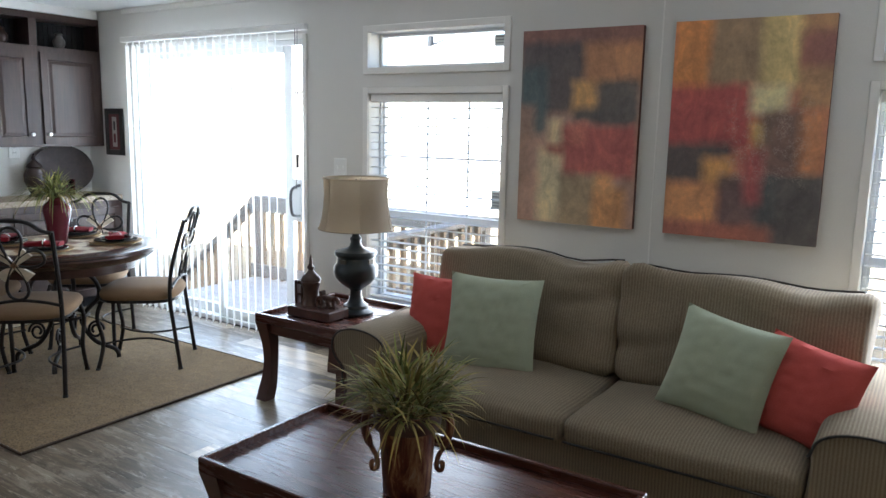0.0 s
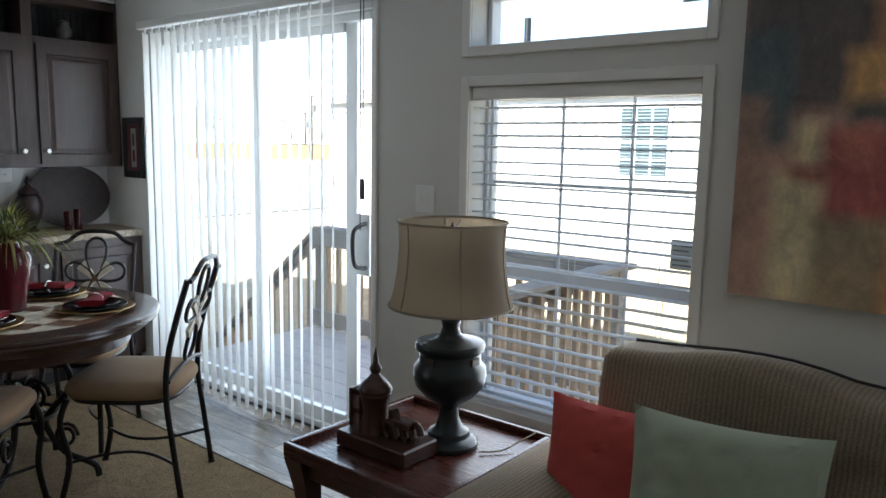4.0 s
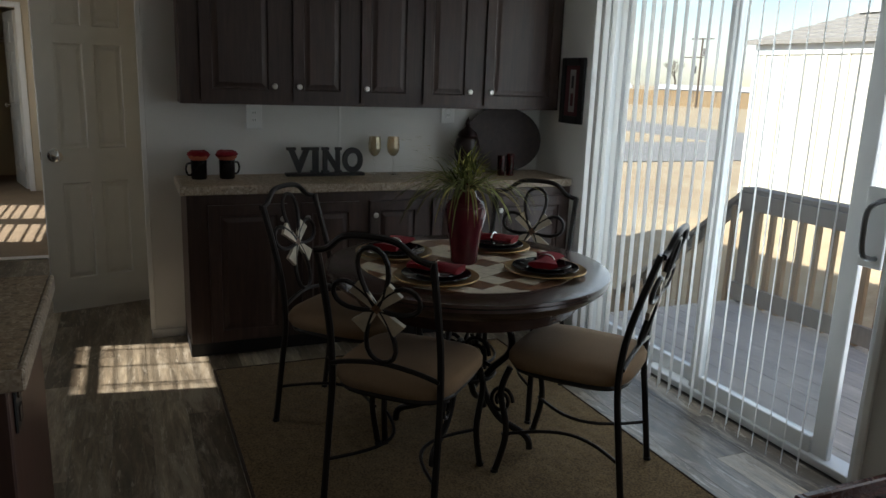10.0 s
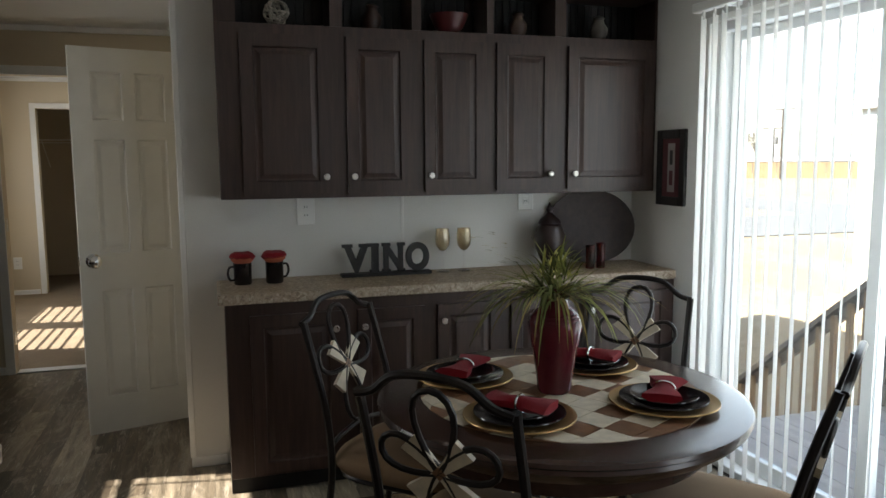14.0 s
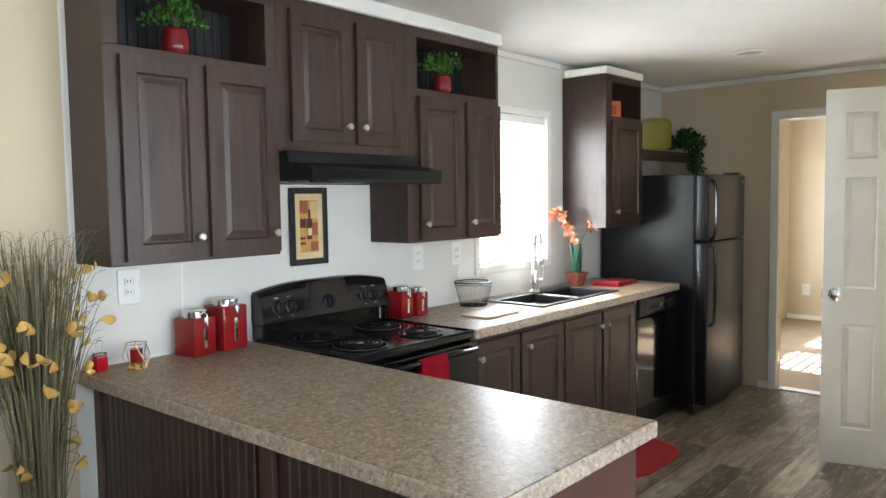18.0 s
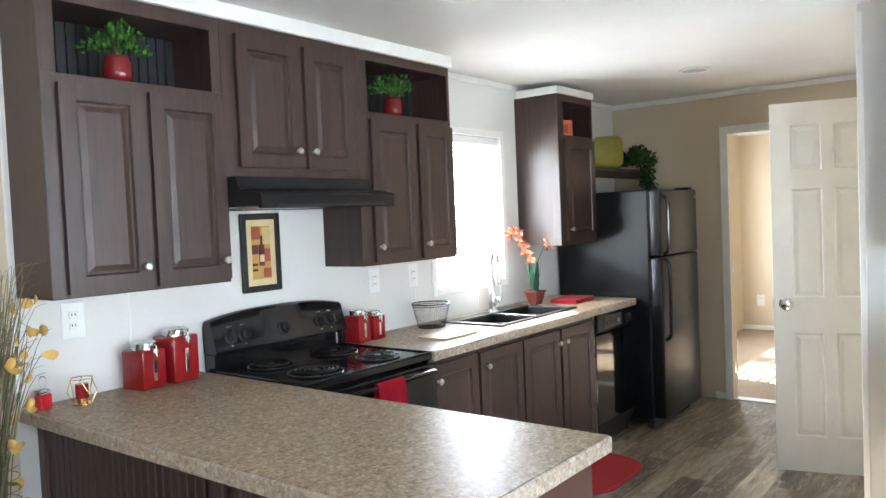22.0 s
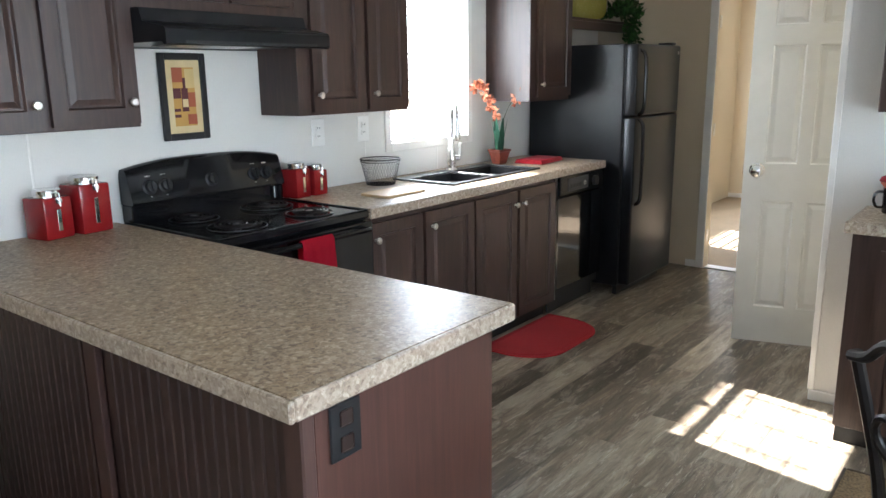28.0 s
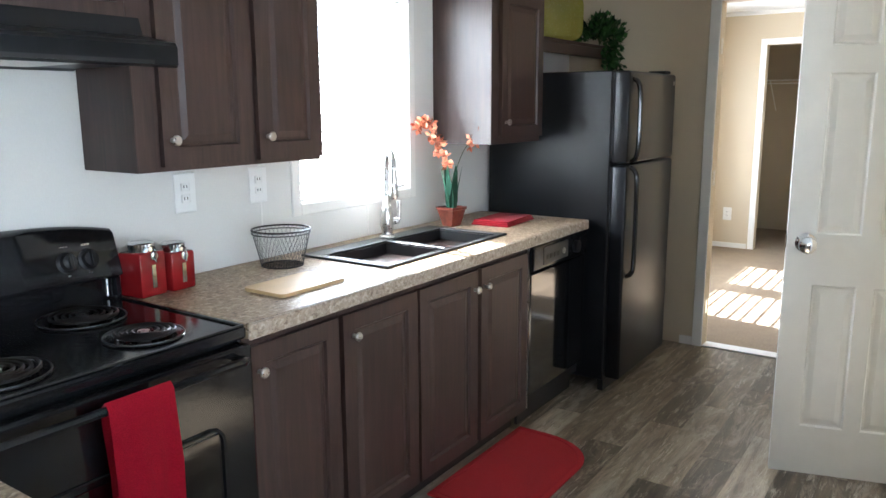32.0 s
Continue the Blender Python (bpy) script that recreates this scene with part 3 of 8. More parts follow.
def slat_blind(name, x0, x1, z0, z1, y, tilt, pitch, width, label, ladders=(0.12, 0.5, 0.88), out=1, cord=0.0012, lift=0.0, wand=True):
    """A horizontal slat blind. tilt: degrees, outer edge up."""
    root = thing(name, label, "window blind", kind="")
    part("headrail", box(x0, x1, y - 0.028, y + 0.028, z1 - 0.05, z1, 0.004), M_BLIND, root)
    part("bottom_rail", box(x0 + 0.005, x1 - 0.005, y - 0.02, y + 0.02, z0, z0 + 0.016, 0.004), M_BLIND, root)
    b = bmesh.new()
    pts = [(-0.5, -0.06), (-0.25, 0.015), (0, 0.04), (0.25, 0.015), (0.5, -0.06)]
    rows = []
    for xx in (x0 + 0.006, x1 - 0.006):
        rows.append([[b.verts.new((xx, u * width, v * width + s)) for u, v in pts] for s in (-0.0012, 0.0012)])
    for k in range(4):
        b.faces.new((rows[0][1][k], rows[0][1][k + 1], rows[1][1][k + 1], rows[1][1][k]))
        b.faces.new((rows[0][0][k + 1], rows[0][0][k], rows[1][0][k], rows[1][0][k + 1]))
    for k in (0, 4):
        b.faces.new((rows[0][0][k], rows[0][1][k], rows[1][1][k], rows[1][0][k]))
    for r in rows:
        for k in range(4):
            b.faces.new((r[0][k], r[0][k + 1], r[1][k + 1], r[1][k]))
    bmesh.ops.recalc_face_normals(b, faces=b.faces[:])
    moved(b, Matrix.Rotation(radians(tilt * out), 4, "X"))
    first = part("slat", b, M_BLIND, root)
    n = int((z1 - 0.07 - z0 - lift) / pitch)
    rng = random.Random(len(name))
    for k in range(n):
        ob = first if k == 0 else first.copy()
        if k:
            scene.collection.objects.link(ob)
        ob.matrix_basis = pose(0, y, z0 + 0.04 + lift + k * pitch, rng.uniform(-1.2, 1.2), rng.uniform(-0.12, 0.12), 0)
    for f in ladders:
        xx = x0 + (x1 - x0) * f
        for dy in (-width * 0.48, width * 0.48):
            part("cord", cyl(cord, (xx, y + dy, z0 + 0.01), (xx, y + dy, z1 - 0.04), 5), M_BLIND, root)
    if wand:
        part("wand", cyl(0.004, (x1 - 0.08, y - 0.035 * out, z1 - 0.05), (x1 - 0.075, y - 0.04 * out, z1 - 0.62), 6), M_BLIND, root, "clear plastic tilt wand")
    return root


for nm, w, t in (("a", WIN_A, TRAN_A), ("b", WIN_B, TRAN_B)):
    single_hung("window_" + nm, w[0], w[1], w[2], w[3], Y1 + 0.11, 1, 0.958, (0.372, 0.682), (1.335,), 0.018)
    single_hung("transom_window_" + nm, t[0], t[1], t[2], t[3], Y1 + 0.11, 1, None, (), (), 0.02, label="white vinyl fixed transom window")
    slat_blind("slat_blind", w[0] + 0.006, w[1] - 0.006, w[2] + 0.01, w[3] - 0.002, Y1 + 0.035, -3, 0.0525, 0.05, "white two-inch slat blind hanging open in the window", out=1, lift=0.033, wand=False)
    for sx, sz, sw_, sh_, lbl, lines in ((w[1] - 0.14, 1.05, 0.10, 0.11, "white printed rating sticker on the window glass", 5), (t[1] - 0.15, 2.0, 0.10, 0.066, "white printed rating sticker on the transom glass", 3)):
        st = alone("window_sticker", box(sx, sx + sw_, Y1 + 0.148, Y1 + 0.150, sz, sz + sh_), M_STICKER, lbl, "sticker")
        for k in range(lines):
            part("print_bar", box(sx + 0.008, sx + sw_ - 0.012 - 0.02 * (k % 2), Y1 + 0.1466, Y1 + 0.1476, sz + 0.014 + k * 0.018, sz + 0.020 + k * 0.018), M_INK, st)

single_hung("window_kitchen", KWIN[0], KWIN[1], KWIN[2], KWIN[3], Y0 - 0.065, -1, 1.565, (), (), 0.02, 0.016)
slat_blind("kitchen_slat_blind", KWIN[0] + 0.006, KWIN[1] - 0.006, KWIN[2] + 0.005, KWIN[3] - 0.002, Y0 - 0.03, 31, 0.050, 0.038, "white slat blind with its slats tilted to the sun", (0.16, 0.5, 0.84), -1, 0.004)
for bw in (BWIN, BWIN2):
    single_hung("window_bedroom", bw[0], bw[1], bw[2], bw[3], Y0 - 0.065, -1, 1.22, (), ())
    slat_blind("bedroom_slat_blind", bw[0] + 0.006, bw[1] - 0.006, bw[2] + 0.005, bw[3] - 0.002, Y0 - 0.03, 22, 0.075, 0.05, "white slat blind half open in the sunny window", out=-1)

# sliding glass door
sl = thing("sliding_glass_door", "white-framed sliding glass door to the deck", "door", kind="structure")
sx0, sx1, sz1 = SLIDER[0], SLIDER[1], SLIDER[3]


def bar(nm, a, b, c, d, e, g, mat=M_VINYL, parent=sl, label=""):
    return part(nm, box(a, b, Y1 + c, Y1 + d, e, g, 0.004), mat, parent, label)


bar("door_frame", sx0, sx0 + 0.04, 0.02, 0.13, 0, sz1)
bar("door_frame", sx1 - 0.04, sx1, 0.02, 0.13, 0, sz1)
bar("door_frame", sx0 + 0.04, sx1 - 0.04, 0.02, 0.13, sz1 - 0.04, sz1)
bar("door_track", sx0 + 0.04, sx1 - 0.04, 0.02, 0.13, 0.0, 0.035)
fixed = bar("fixed_panel_stile", sx0 + 0.04, sx0 + 0.10, 0.085, 0.12, 0.035, sz1 - 0.04)
bar("fixed_panel_stile", -4.435, -4.375, 0.085, 0.12, 0.035, sz1 - 0.04)
bar("fixed_panel_rail", sx0 + 0.10, -4.435, 0.085, 0.12, 0.035, 0.11)
bar("fixed_panel_rail", sx0 + 0.10, -4.435, 0.085, 0.12, sz1 - 0.085, sz1 - 0.04)
bar("sliding_panel_stile", -4.392, -4.328, 0.035, 0.075, 0.035, sz1 - 0.04)
bar("sliding_panel_stile", -3.665, -3.588, 0.045, 0.075, 0.035, sz1 - 0.04)
bar("sliding_panel_rail", -4.328, -3.665, 0.035, 0.075, 0.035, 0.11)
bar("sliding_panel_rail", -4.328, -3.665, 0.035, 0.075, sz1 - 0.085, sz1 - 0.04)
pane(sx0 + 0.10, -4.435, Y1 + 0.10, 0.11, sz1 - 0.085, sl)
pane(-4.328, -3.665, Y1 + 0.055, 0.11, sz1 - 0.085, sl)
part("door_handle", tube(smoothline([(-3.515, Y1 + 0.035, 0.89), (-3.513, Y1 + 0.0, 0.893), (-3.51, Y1 - 0.045, 0.915), (-3.508, Y1 - 0.06, 1.0), (-3.51, Y1 - 0.05, 1.075), (-3.513, Y1 + 0.0, 1.10), (-3.515, Y1 + 0.035, 1.105)], 5), 0.010, 8), plain("grey_handle", (0.11, 0.11, 0.112), 0.45), sl, "grey D-shaped pull handle", True)
part("latch_plate", box(-3.589, -3.49, Y1 + 0.034, Y1 + 0.05, 0.85, 1.15, 0.003), M_VINYL, sl)

# vertical vane blind before the glass door
vb = thing("vertical_blind", "white vertical vane blind drawn across the glass door", "window blind")
HY = 3.515
part("headrail", box(-5.26, -3.30, HY - 0.022, HY + 0.022, 2.125, 2.165, 0.004), M_BLIND, vb)
for bx in (-5.1, -4.3, -3.5):
    part("bracket", box(bx - 0.015, bx + 0.015, HY + 0.02, Y1, 2.135, 2.172, 0.002), M_BLIND, vb)
b = bmesh.new()
n = 7
grid = []
for z in (0.035, 2.10):
    grid.append([b.verts.new(((k / (n - 1) - 0.5) * 0.089, 0.004 * (1 - (2 * k / (n - 1) - 1) ** 2), z)) for k in range(n)])
for k in range(n - 1):
    b.faces.new((grid[0][k], grid[0][k + 1], grid[1][k + 1], grid[1][k]))
bmesh.ops.solidify(b, geom=b.faces[:], thickness=0.0008)
vane = part("vane", b, M_VANE, vb)
VX = [-5.2 + 0.077 * k for k in range(22)]
rng = random.Random(5)
for k, x in enumerate(VX):
    ob = vane if k == 0 else vane.copy()
    if k:
        scene.collection.objects.link(ob)
    ob.matrix_basis = pose(x, HY, 0, rng.uniform(-0.15, 0.15), rng.uniform(-0.15, 0.15), 128 + 4 * k / 21 + rng.uniform(-1.2, 1.2))
    part("carrier_clip", box(x - 0.006, x + 0.006, HY - 0.004, HY + 0.004, 2.09, 2.13), M_BLIND, vb)
part("chain", cyl(0.0025, (-3.37, HY - 0.03, 2.13), (-3.37, HY - 0.03, 1.1), 6), M_BLACKMAT, vb, "dark pull chain")
part("pull_cord", cyl(0.0022, (-3.35, HY - 0.03, 2.13), (-3.355, HY - 0.03, 1.32), 6), M_BLACKMAT, vb, "dark pull cord")
part("cord_weight", cyl(0.009, (-3.355, HY - 0.03, 1.24), (-3.355, HY - 0.03, 1.33), 8), M_BLACKMAT, vb, "dark cord weight")

# daylight through the openings
daylight("sky_slider", -4.36, Y1 + 0.16, 1.16, 1.8, 1.75, -1, 10, (0.86, 0.94, 1.0))
daylight("sky_window_a", -2.39, Y1 - 0.03, 1.1, 0.93, 1.25, -1, 3.2)
daylight("sky_window_b", 0.42, Y1 - 0.03, 1.1, 0.93, 1.25, -1, 6)
daylight("sky_kitchen", -5.92, Y0 - 0.135, 1.57, 0.7, 0.9, 1, 5.0, (1.0, 0.98, 0.94))
daylight("sky_bedroom", -9.87, Y0 + 0.03, 1.25, 1.9, 1.4, 1, 4.2)
# ---- kitchen cabinets ----
def knob(parent, x, z, y=0.0, name="handle"):
    b = lathe([(0.0, 0.0), (0.008, 0.0), (0.006, 0.012), (0.009, 0.016), (0.015, 0.019), (0.0155, 0.024), (0.012, 0.028), (0, 0.029)], 14)
    moved(b, Matrix.Translation((x, y, z)) @ Matrix.Rotation(radians(90), 4, "X"))
    return part(name, b, M_NICKEL, parent, "round brushed nickel knob", True)


def cab_door(parent, x0, x1, z0, z1, kx=None, kz=None, stile=0.055):
    """An overlay door with one raised panel; its front is 19 mm proud of the frame at y = 0."""
    b = panel_door(x1 - x0, z1 - z0, 0.018, stile)
    moved(b, Matrix.Translation((x0, -0.019, z0)))
    d = part("door", b, M_ESP, parent)
    if kx is not None:
        knob(d, kx, kz, -0.019)
    return d


def wall_cabinet(name, label, x, y, rz, w, z0, z1, depth, doors, niches=(), group="kitchen wall cabinets"):
    """A cabinet whose face frame lies at local y = 0 and whose back is at y = depth. Heights are above the thing's own base."""
    root = thing(name, label, "cabinet", x, y, z0, rz, group)
    h = z1 - z0
    if niches:
        n0, n1 = niches[0][2] - z0, niches[0][3] - z0
        bm = box(0, w, 0, depth, 0, n0, 0.0015)
        part("top_rail", box(0, w, 0, depth, n1, h, 0.0015), M_ESP, root)
        xs = [0.0] + [v for a, b, *_ in niches for v in (a, b)] + [w]
        for a, b in zip(xs[::2], xs[1::2]):
            part("divider", box(a, b, 0, depth, n0, n1), M_ESP, root)
        part("body", bm, M_ESP, root)
        for a, b, *_ in niches:
            back = part("niche_back", box(a, b, depth - 0.01, depth - 0.004, n0, n1), M_ESP_SHADED, root, "beaded niche back, darkened for shade")
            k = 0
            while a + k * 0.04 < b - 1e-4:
                part("bead_board", box(a + k * 0.04, min(b, a + k * 0.04 + 0.037), depth - 0.02, depth - 0.01, n0, n1, 0.002), M_ESP_SHADED, back)
                k += 1
    else:
        part("body", box(0, w, 0, depth, 0, h, 0.0015), M_ESP, root)
    if niches:
        for sx in (-0.0012, w):
            part("side_panel", box(sx, sx + 0.0012, 0.001, depth, 0.001, h - 0.001), M_ESP, root)
    for x0, x1, a, b, kx in doors:
        cab_door(root, x0, x1, a - z0, b - z0, kx, (a - z0 + 0.075) if kx is not None else None)
    return root


FACE = -0.666
D = FACE - Y0
# uppers run west from the joint with the living room; local x grows to the west
wall_cabinet("wall_cabinet", "dark espresso oak wall cabinet with two doors and an open niche", -3.225, FACE, 180, 0.695, 1.298, 2.335, D, [(0.05, 0.352, 1.312, 2.012, 0.322), (0.375, 0.688, 1.312, 2.012, 0.658)], [(0.055, 0.652, 2.045, 2.282)])
wall_cabinet("wall_cabinet", "short dark espresso oak wall cabinet over the range hood", -3.922, FACE, 180, 0.756, 1.715, 2.335, D, [(0.065, 0.392, 1.755, 2.288, 0.362), (0.425, 0.725, 1.755, 2.288, 0.455)])
wall_cabinet("wall_cabinet", "dark espresso oak wall cabinet beside the window with an open niche", -4.680, FACE, 180, 0.730, 1.298, 2.335, D, [(0.075, 0.408, 1.312, 2.008, 0.105), (0.435, 0.724, 1.312, 2.008, 0.47)], [(0.075, 0.708, 2.045, 2.29)])
wall_cabinet("wall_cabinet", "narrow dark espresso oak wall cabinet beside the refrigerator", -6.500, -0.600, 180, 0.50, 1.302, 2.308, -0.600 - Y0, [(0.068, 0.488, 1.33, 2.012, 0.105)], [(0.078, 0.488, 2.04, 2.262)])

# white crown strips over the cabinets
trim("trim_crown_cabinets", -5.43, -3.205, Y0 + 0.001, FACE + 0.018, 2.336, CEIL, "white crown board over the wall cabinets")
trim("trim_crown_narrow_cabinet", -7.012, -6.488, Y0 + 0.021, -0.588, 2.309, 2.358, "white crown board over the narrow cabinet")

sh = thing("wall_shelf", "dark wooden shelf with an apron above the refrigerator", "shelf", -7.002, -0.64, 1.765, 180)
part("shelf_board", box(0, 1.046, 0, 0.288, 0.058, 0.078, 0.002), M_ESP, sh)
part("apron", box(0, 1.046, 0.006, 0.024, 0, 0.058, 0.002), M_ESP, sh)

# range hood: a bent black steel shell
b = bmesh.new()
prof = [(-0.93, 1.585), (-0.93, 1.712), (-0.60, 1.712), (-0.585, 1.665), (-0.455, 1.642), (-0.445, 1.632), (-0.445, 1.585), (-0.458, 1.58), (-0.47, 1.592), (-0.91, 1.592)]
ends = [[b.verts.new((x, y, z)) for y, z in prof] for x in (-3.915, -4.672)]
for k in range(len(prof)):
    j = (k + 1) % len(prof)
    b.faces.new((ends[0][k], ends[0][j], ends[1][j], ends[1][k]))
b.faces.new(ends[0][::-1])
b.faces.new(ends[1])
bmesh.ops.recalc_face_normals(b, faces=b.faces[:])
hood = alone("range_hood", b, M_BLACKTEX, "black steel range hood under the short cabinet", "range hood")
part("lip", box(-4.60, -3.99, -0.4445, -0.4415, 1.586, 1.596), M_BLACKMAT, hood)
part("filter", box(-4.5, -4.1, -0.85, -0.55, 1.588, 1.5915), M_NICKEL, hood, "grey mesh grease filter")


# base cabinets
def base_cabinet(label, x, w, doors, group="kitchen base cabinets", y=-0.33, depth=0.59, rz=180, drawers=()):
    root = thing("base_cabinet", label, "cabinet", x, y, 0, rz, group)
    part("body", box(0, w, 0, depth, 0.09, 0.868, 0.0015), M_ESP, root)
    part("toe_kick", box(0, w, 0.06, depth, 0, 0.09), M_ESP_SHADED, root, "recessed toe kick, darkened for shade")
    for x0, x1, a, b, kx in doors:
        cab_door(root, x0, x1, a, b, kx, b - 0.075)
    return root


base_cabinet("dark espresso oak base cabinet with one door", -4.722, 0.385, [(0.02, 0.37, 0.1, 0.838, 0.045)])
base_cabinet("dark espresso oak base cabinet with one door", -5.107, 0.41, [(0.007, 0.4, 0.1, 0.838, 0.055)])
base_cabinet("dark espresso oak sink base cabinet with two doors", -5.517, 0.833, [(0.006, 0.4, 0.1, 0.838, 0.375), (0.428, 0.826, 0.1, 0.838, 0.455)])


# countertop with a cut-out for the sink
def slab(name, pieces, label, edge):
    """A worktop of butted pieces with a paler stone-look front edge as its own part."""
    root = thing(name, label, "countertop")
    bm = None
    for p in pieces:
        bm = box(*p, 0, bm)
    bmesh.ops.remove_doubles(bm, verts=bm.verts[:], dist=1e-5)
    part("top", bm, M_CTOP, root)
    for e in edge:
        part("edge_strip", box(*e, 0.004), M_CEDGE, root, "paler stone-look edge")
    return root


CT0, CT1 = 0.870, 0.912
SX0, SX1, SY0, SY1 = -6.30, -5.50, -0.80, -0.435
slab("countertop", [(-6.956, -4.722, Y0, SY0, CT0, CT1), (-6.956, SX0, SY0, SY1, CT0, CT1), (SX1, -4.722, SY0, SY1, CT0, CT1), (-6.956, -4.722, SY1, -0.302, CT0, CT1)], "mottled beige stone-look laminate worktop along the wall",
     [(-6.956, -4.722, -0.302, -0.289, CT0 - 0.004, CT1)])

# double bowl sink
sk = thing("kitchen_sink", "black composite drop-in double bowl sink", "sink")
R0, R1, Q0, Q1 = SX0 - 0.03, SX1 + 0.03, SY0 - 0.0, SY1 + 0.022
zt = CT1 + 0.009
mid = (SX0 + SX1) / 2
rim = None
for p in ((R0, R1, Q0 - 0.04, SY0 + 0.05), (R0, R1, SY1 - 0.012, Q1), (R0, SX0 + 0.015, SY0 + 0.05, SY1 - 0.012), (SX1 - 0.015, R1, SY0 + 0.05, SY1 - 0.012), (mid - 0.018, mid + 0.018, SY0 + 0.05, SY1 - 0.012)):
    rim = box(p[0], p[1], p[2], p[3], CT1 + 0.0005, zt, 0.003, rim)
part("rim", rim, M_BLACKMAT, sk)
for a, c in ((SX0 + 0.015, mid - 0.018), (mid + 0.018, SX1 - 0.015)):
    y0, y1, zb = SY0 + 0.05, SY1 - 0.012, 0.74
    bm = box(a, c, y0, y1, zb - 0.008, zb)
    for p in ((a, a + 0.006, y0, y1), (c - 0.006, c, y0, y1), (a, c, y0, y0 + 0.006), (a, c, y1 - 0.006, y1)):
        bm = box(p[0], p[1], p[2], p[3], zb, CT1, 0, bm)
    bowl = part("bowl", bm, M_BLACKMAT, sk)
    part("drain", cyl(0.04, ((a + c) / 2, (y0 + y1) / 2, zb), ((a + c) / 2, (y0 + y1) / 2, zb + 0.003), 20), M_CHROME, bowl, "round chrome drain")

M_FAUCET = plain("brushed_nickel", (0.56, 0.55, 0.53), 0.28, 1.0, var=0.06)
fc = thing("kitchen_faucet", "tall brushed nickel pull-down faucet behind the sink", "faucet", -5.962, -0.805, zt, -38)
part("base_plate", lathe([(0, 0), (0.034, 0), (0.033, 0.006), (0.027, 0.009), (0, 0.009)], 22), M_FAUCET, fc, "", True)
part("body", lathe([(0.027, 0.008), (0.0225, 0.016), (0.0225, 0.024), (0.0275, 0.045), (0.0275, 0.075), (0.0235, 0.112), (0.0225, 0.128), (0.0175, 0.134), (0.0165, 0.2), (0, 0.2)], 22), M_FAUCET, fc, "", True)
arc = [(0, 0, 0.12), (0, 0, 0.26), (0, 0.012, 0.33), (0, 0.06, 0.375), (0, 0.115, 0.345), (0, 0.13, 0.27)]
part("spout", tube(smoothline(arc, 7), 0.0135, 10), M_FAUCET, fc, "", True)
part("spray_head", lathe([(0, 0), (0.015, 0.0), (0.0195, 0.012), (0.0195, 0.03), (0.0155, 0.05), (0.0165, 0.075), (0.0145, 0.1), (0, 0.1)], 16, at=(0, 0.13, 0.18)), M_FAUCET, fc, "", True)
part("lever", tube([(-0.015, 0, 0.068), (-0.046, 0.004, 0.07), (-0.054, 0.005, 0.084), (-0.054, 0.005, 0.135), (-0.054, 0.005, 0.158)], [0.0165, 0.0165, 0.0085, 0.0095, 0.011], 12), M_FAUCET, fc, "", True)

# dishwasher
dw = thing("dishwasher", "black built-in dishwasher with a shiny front", "dishwasher", -6.362, -0.325, 0, 180)
part("body", box(0, 0.594, 0.01, 0.58, 0.1, 0.866), M_BLACKMAT, dw)
part("door", box(0.004, 0.59, -0.018, 0.01, 0.16, 0.735, 0.006), M_BLACKGLASS, dw)
pn = part("control_panel", box(0.004, 0.59, -0.03, 0.01, 0.742, 0.862, 0.01, None, 2), M_BLACK, dw)
part("label_plate", box(0.10, 0.36, -0.0325, -0.03, 0.765, 0.845, 0.002), plain("grey_label", (0.03, 0.03, 0.033), 0.35), pn, "dark grey printed control plate")
part("dial", cyl(0.03, (0.44, -0.03, 0.80), (0.44, -0.052, 0.80), 24), M_BLACKMAT, pn)
part("dial", cyl(0.014, (0.31, -0.0325, 0.80), (0.31, -0.037, 0.80), 16), M_NICKEL, pn)
for k in range(4):
    part("button", box(0.125 + k * 0.038, 0.152 + k * 0.038, -0.036, -0.0325, 0.785, 0.81, 0.002), M_BLACKMAT, pn)
part("pull_recess", box(0.49, 0.575, -0.034, -0.03, 0.765, 0.84, 0.003), M_BLACKGLASS, pn)
part("kick_plate", box(0.004, 0.59, 0.045, 0.06, 0.0, 0.155, 0.003), M_BLACKMAT, dw)
part("side_strip", box(-0.005, -0.001, -0.012, 0.0, 0.1, 0.866), M_NICKEL, dw, "pale edge strip")

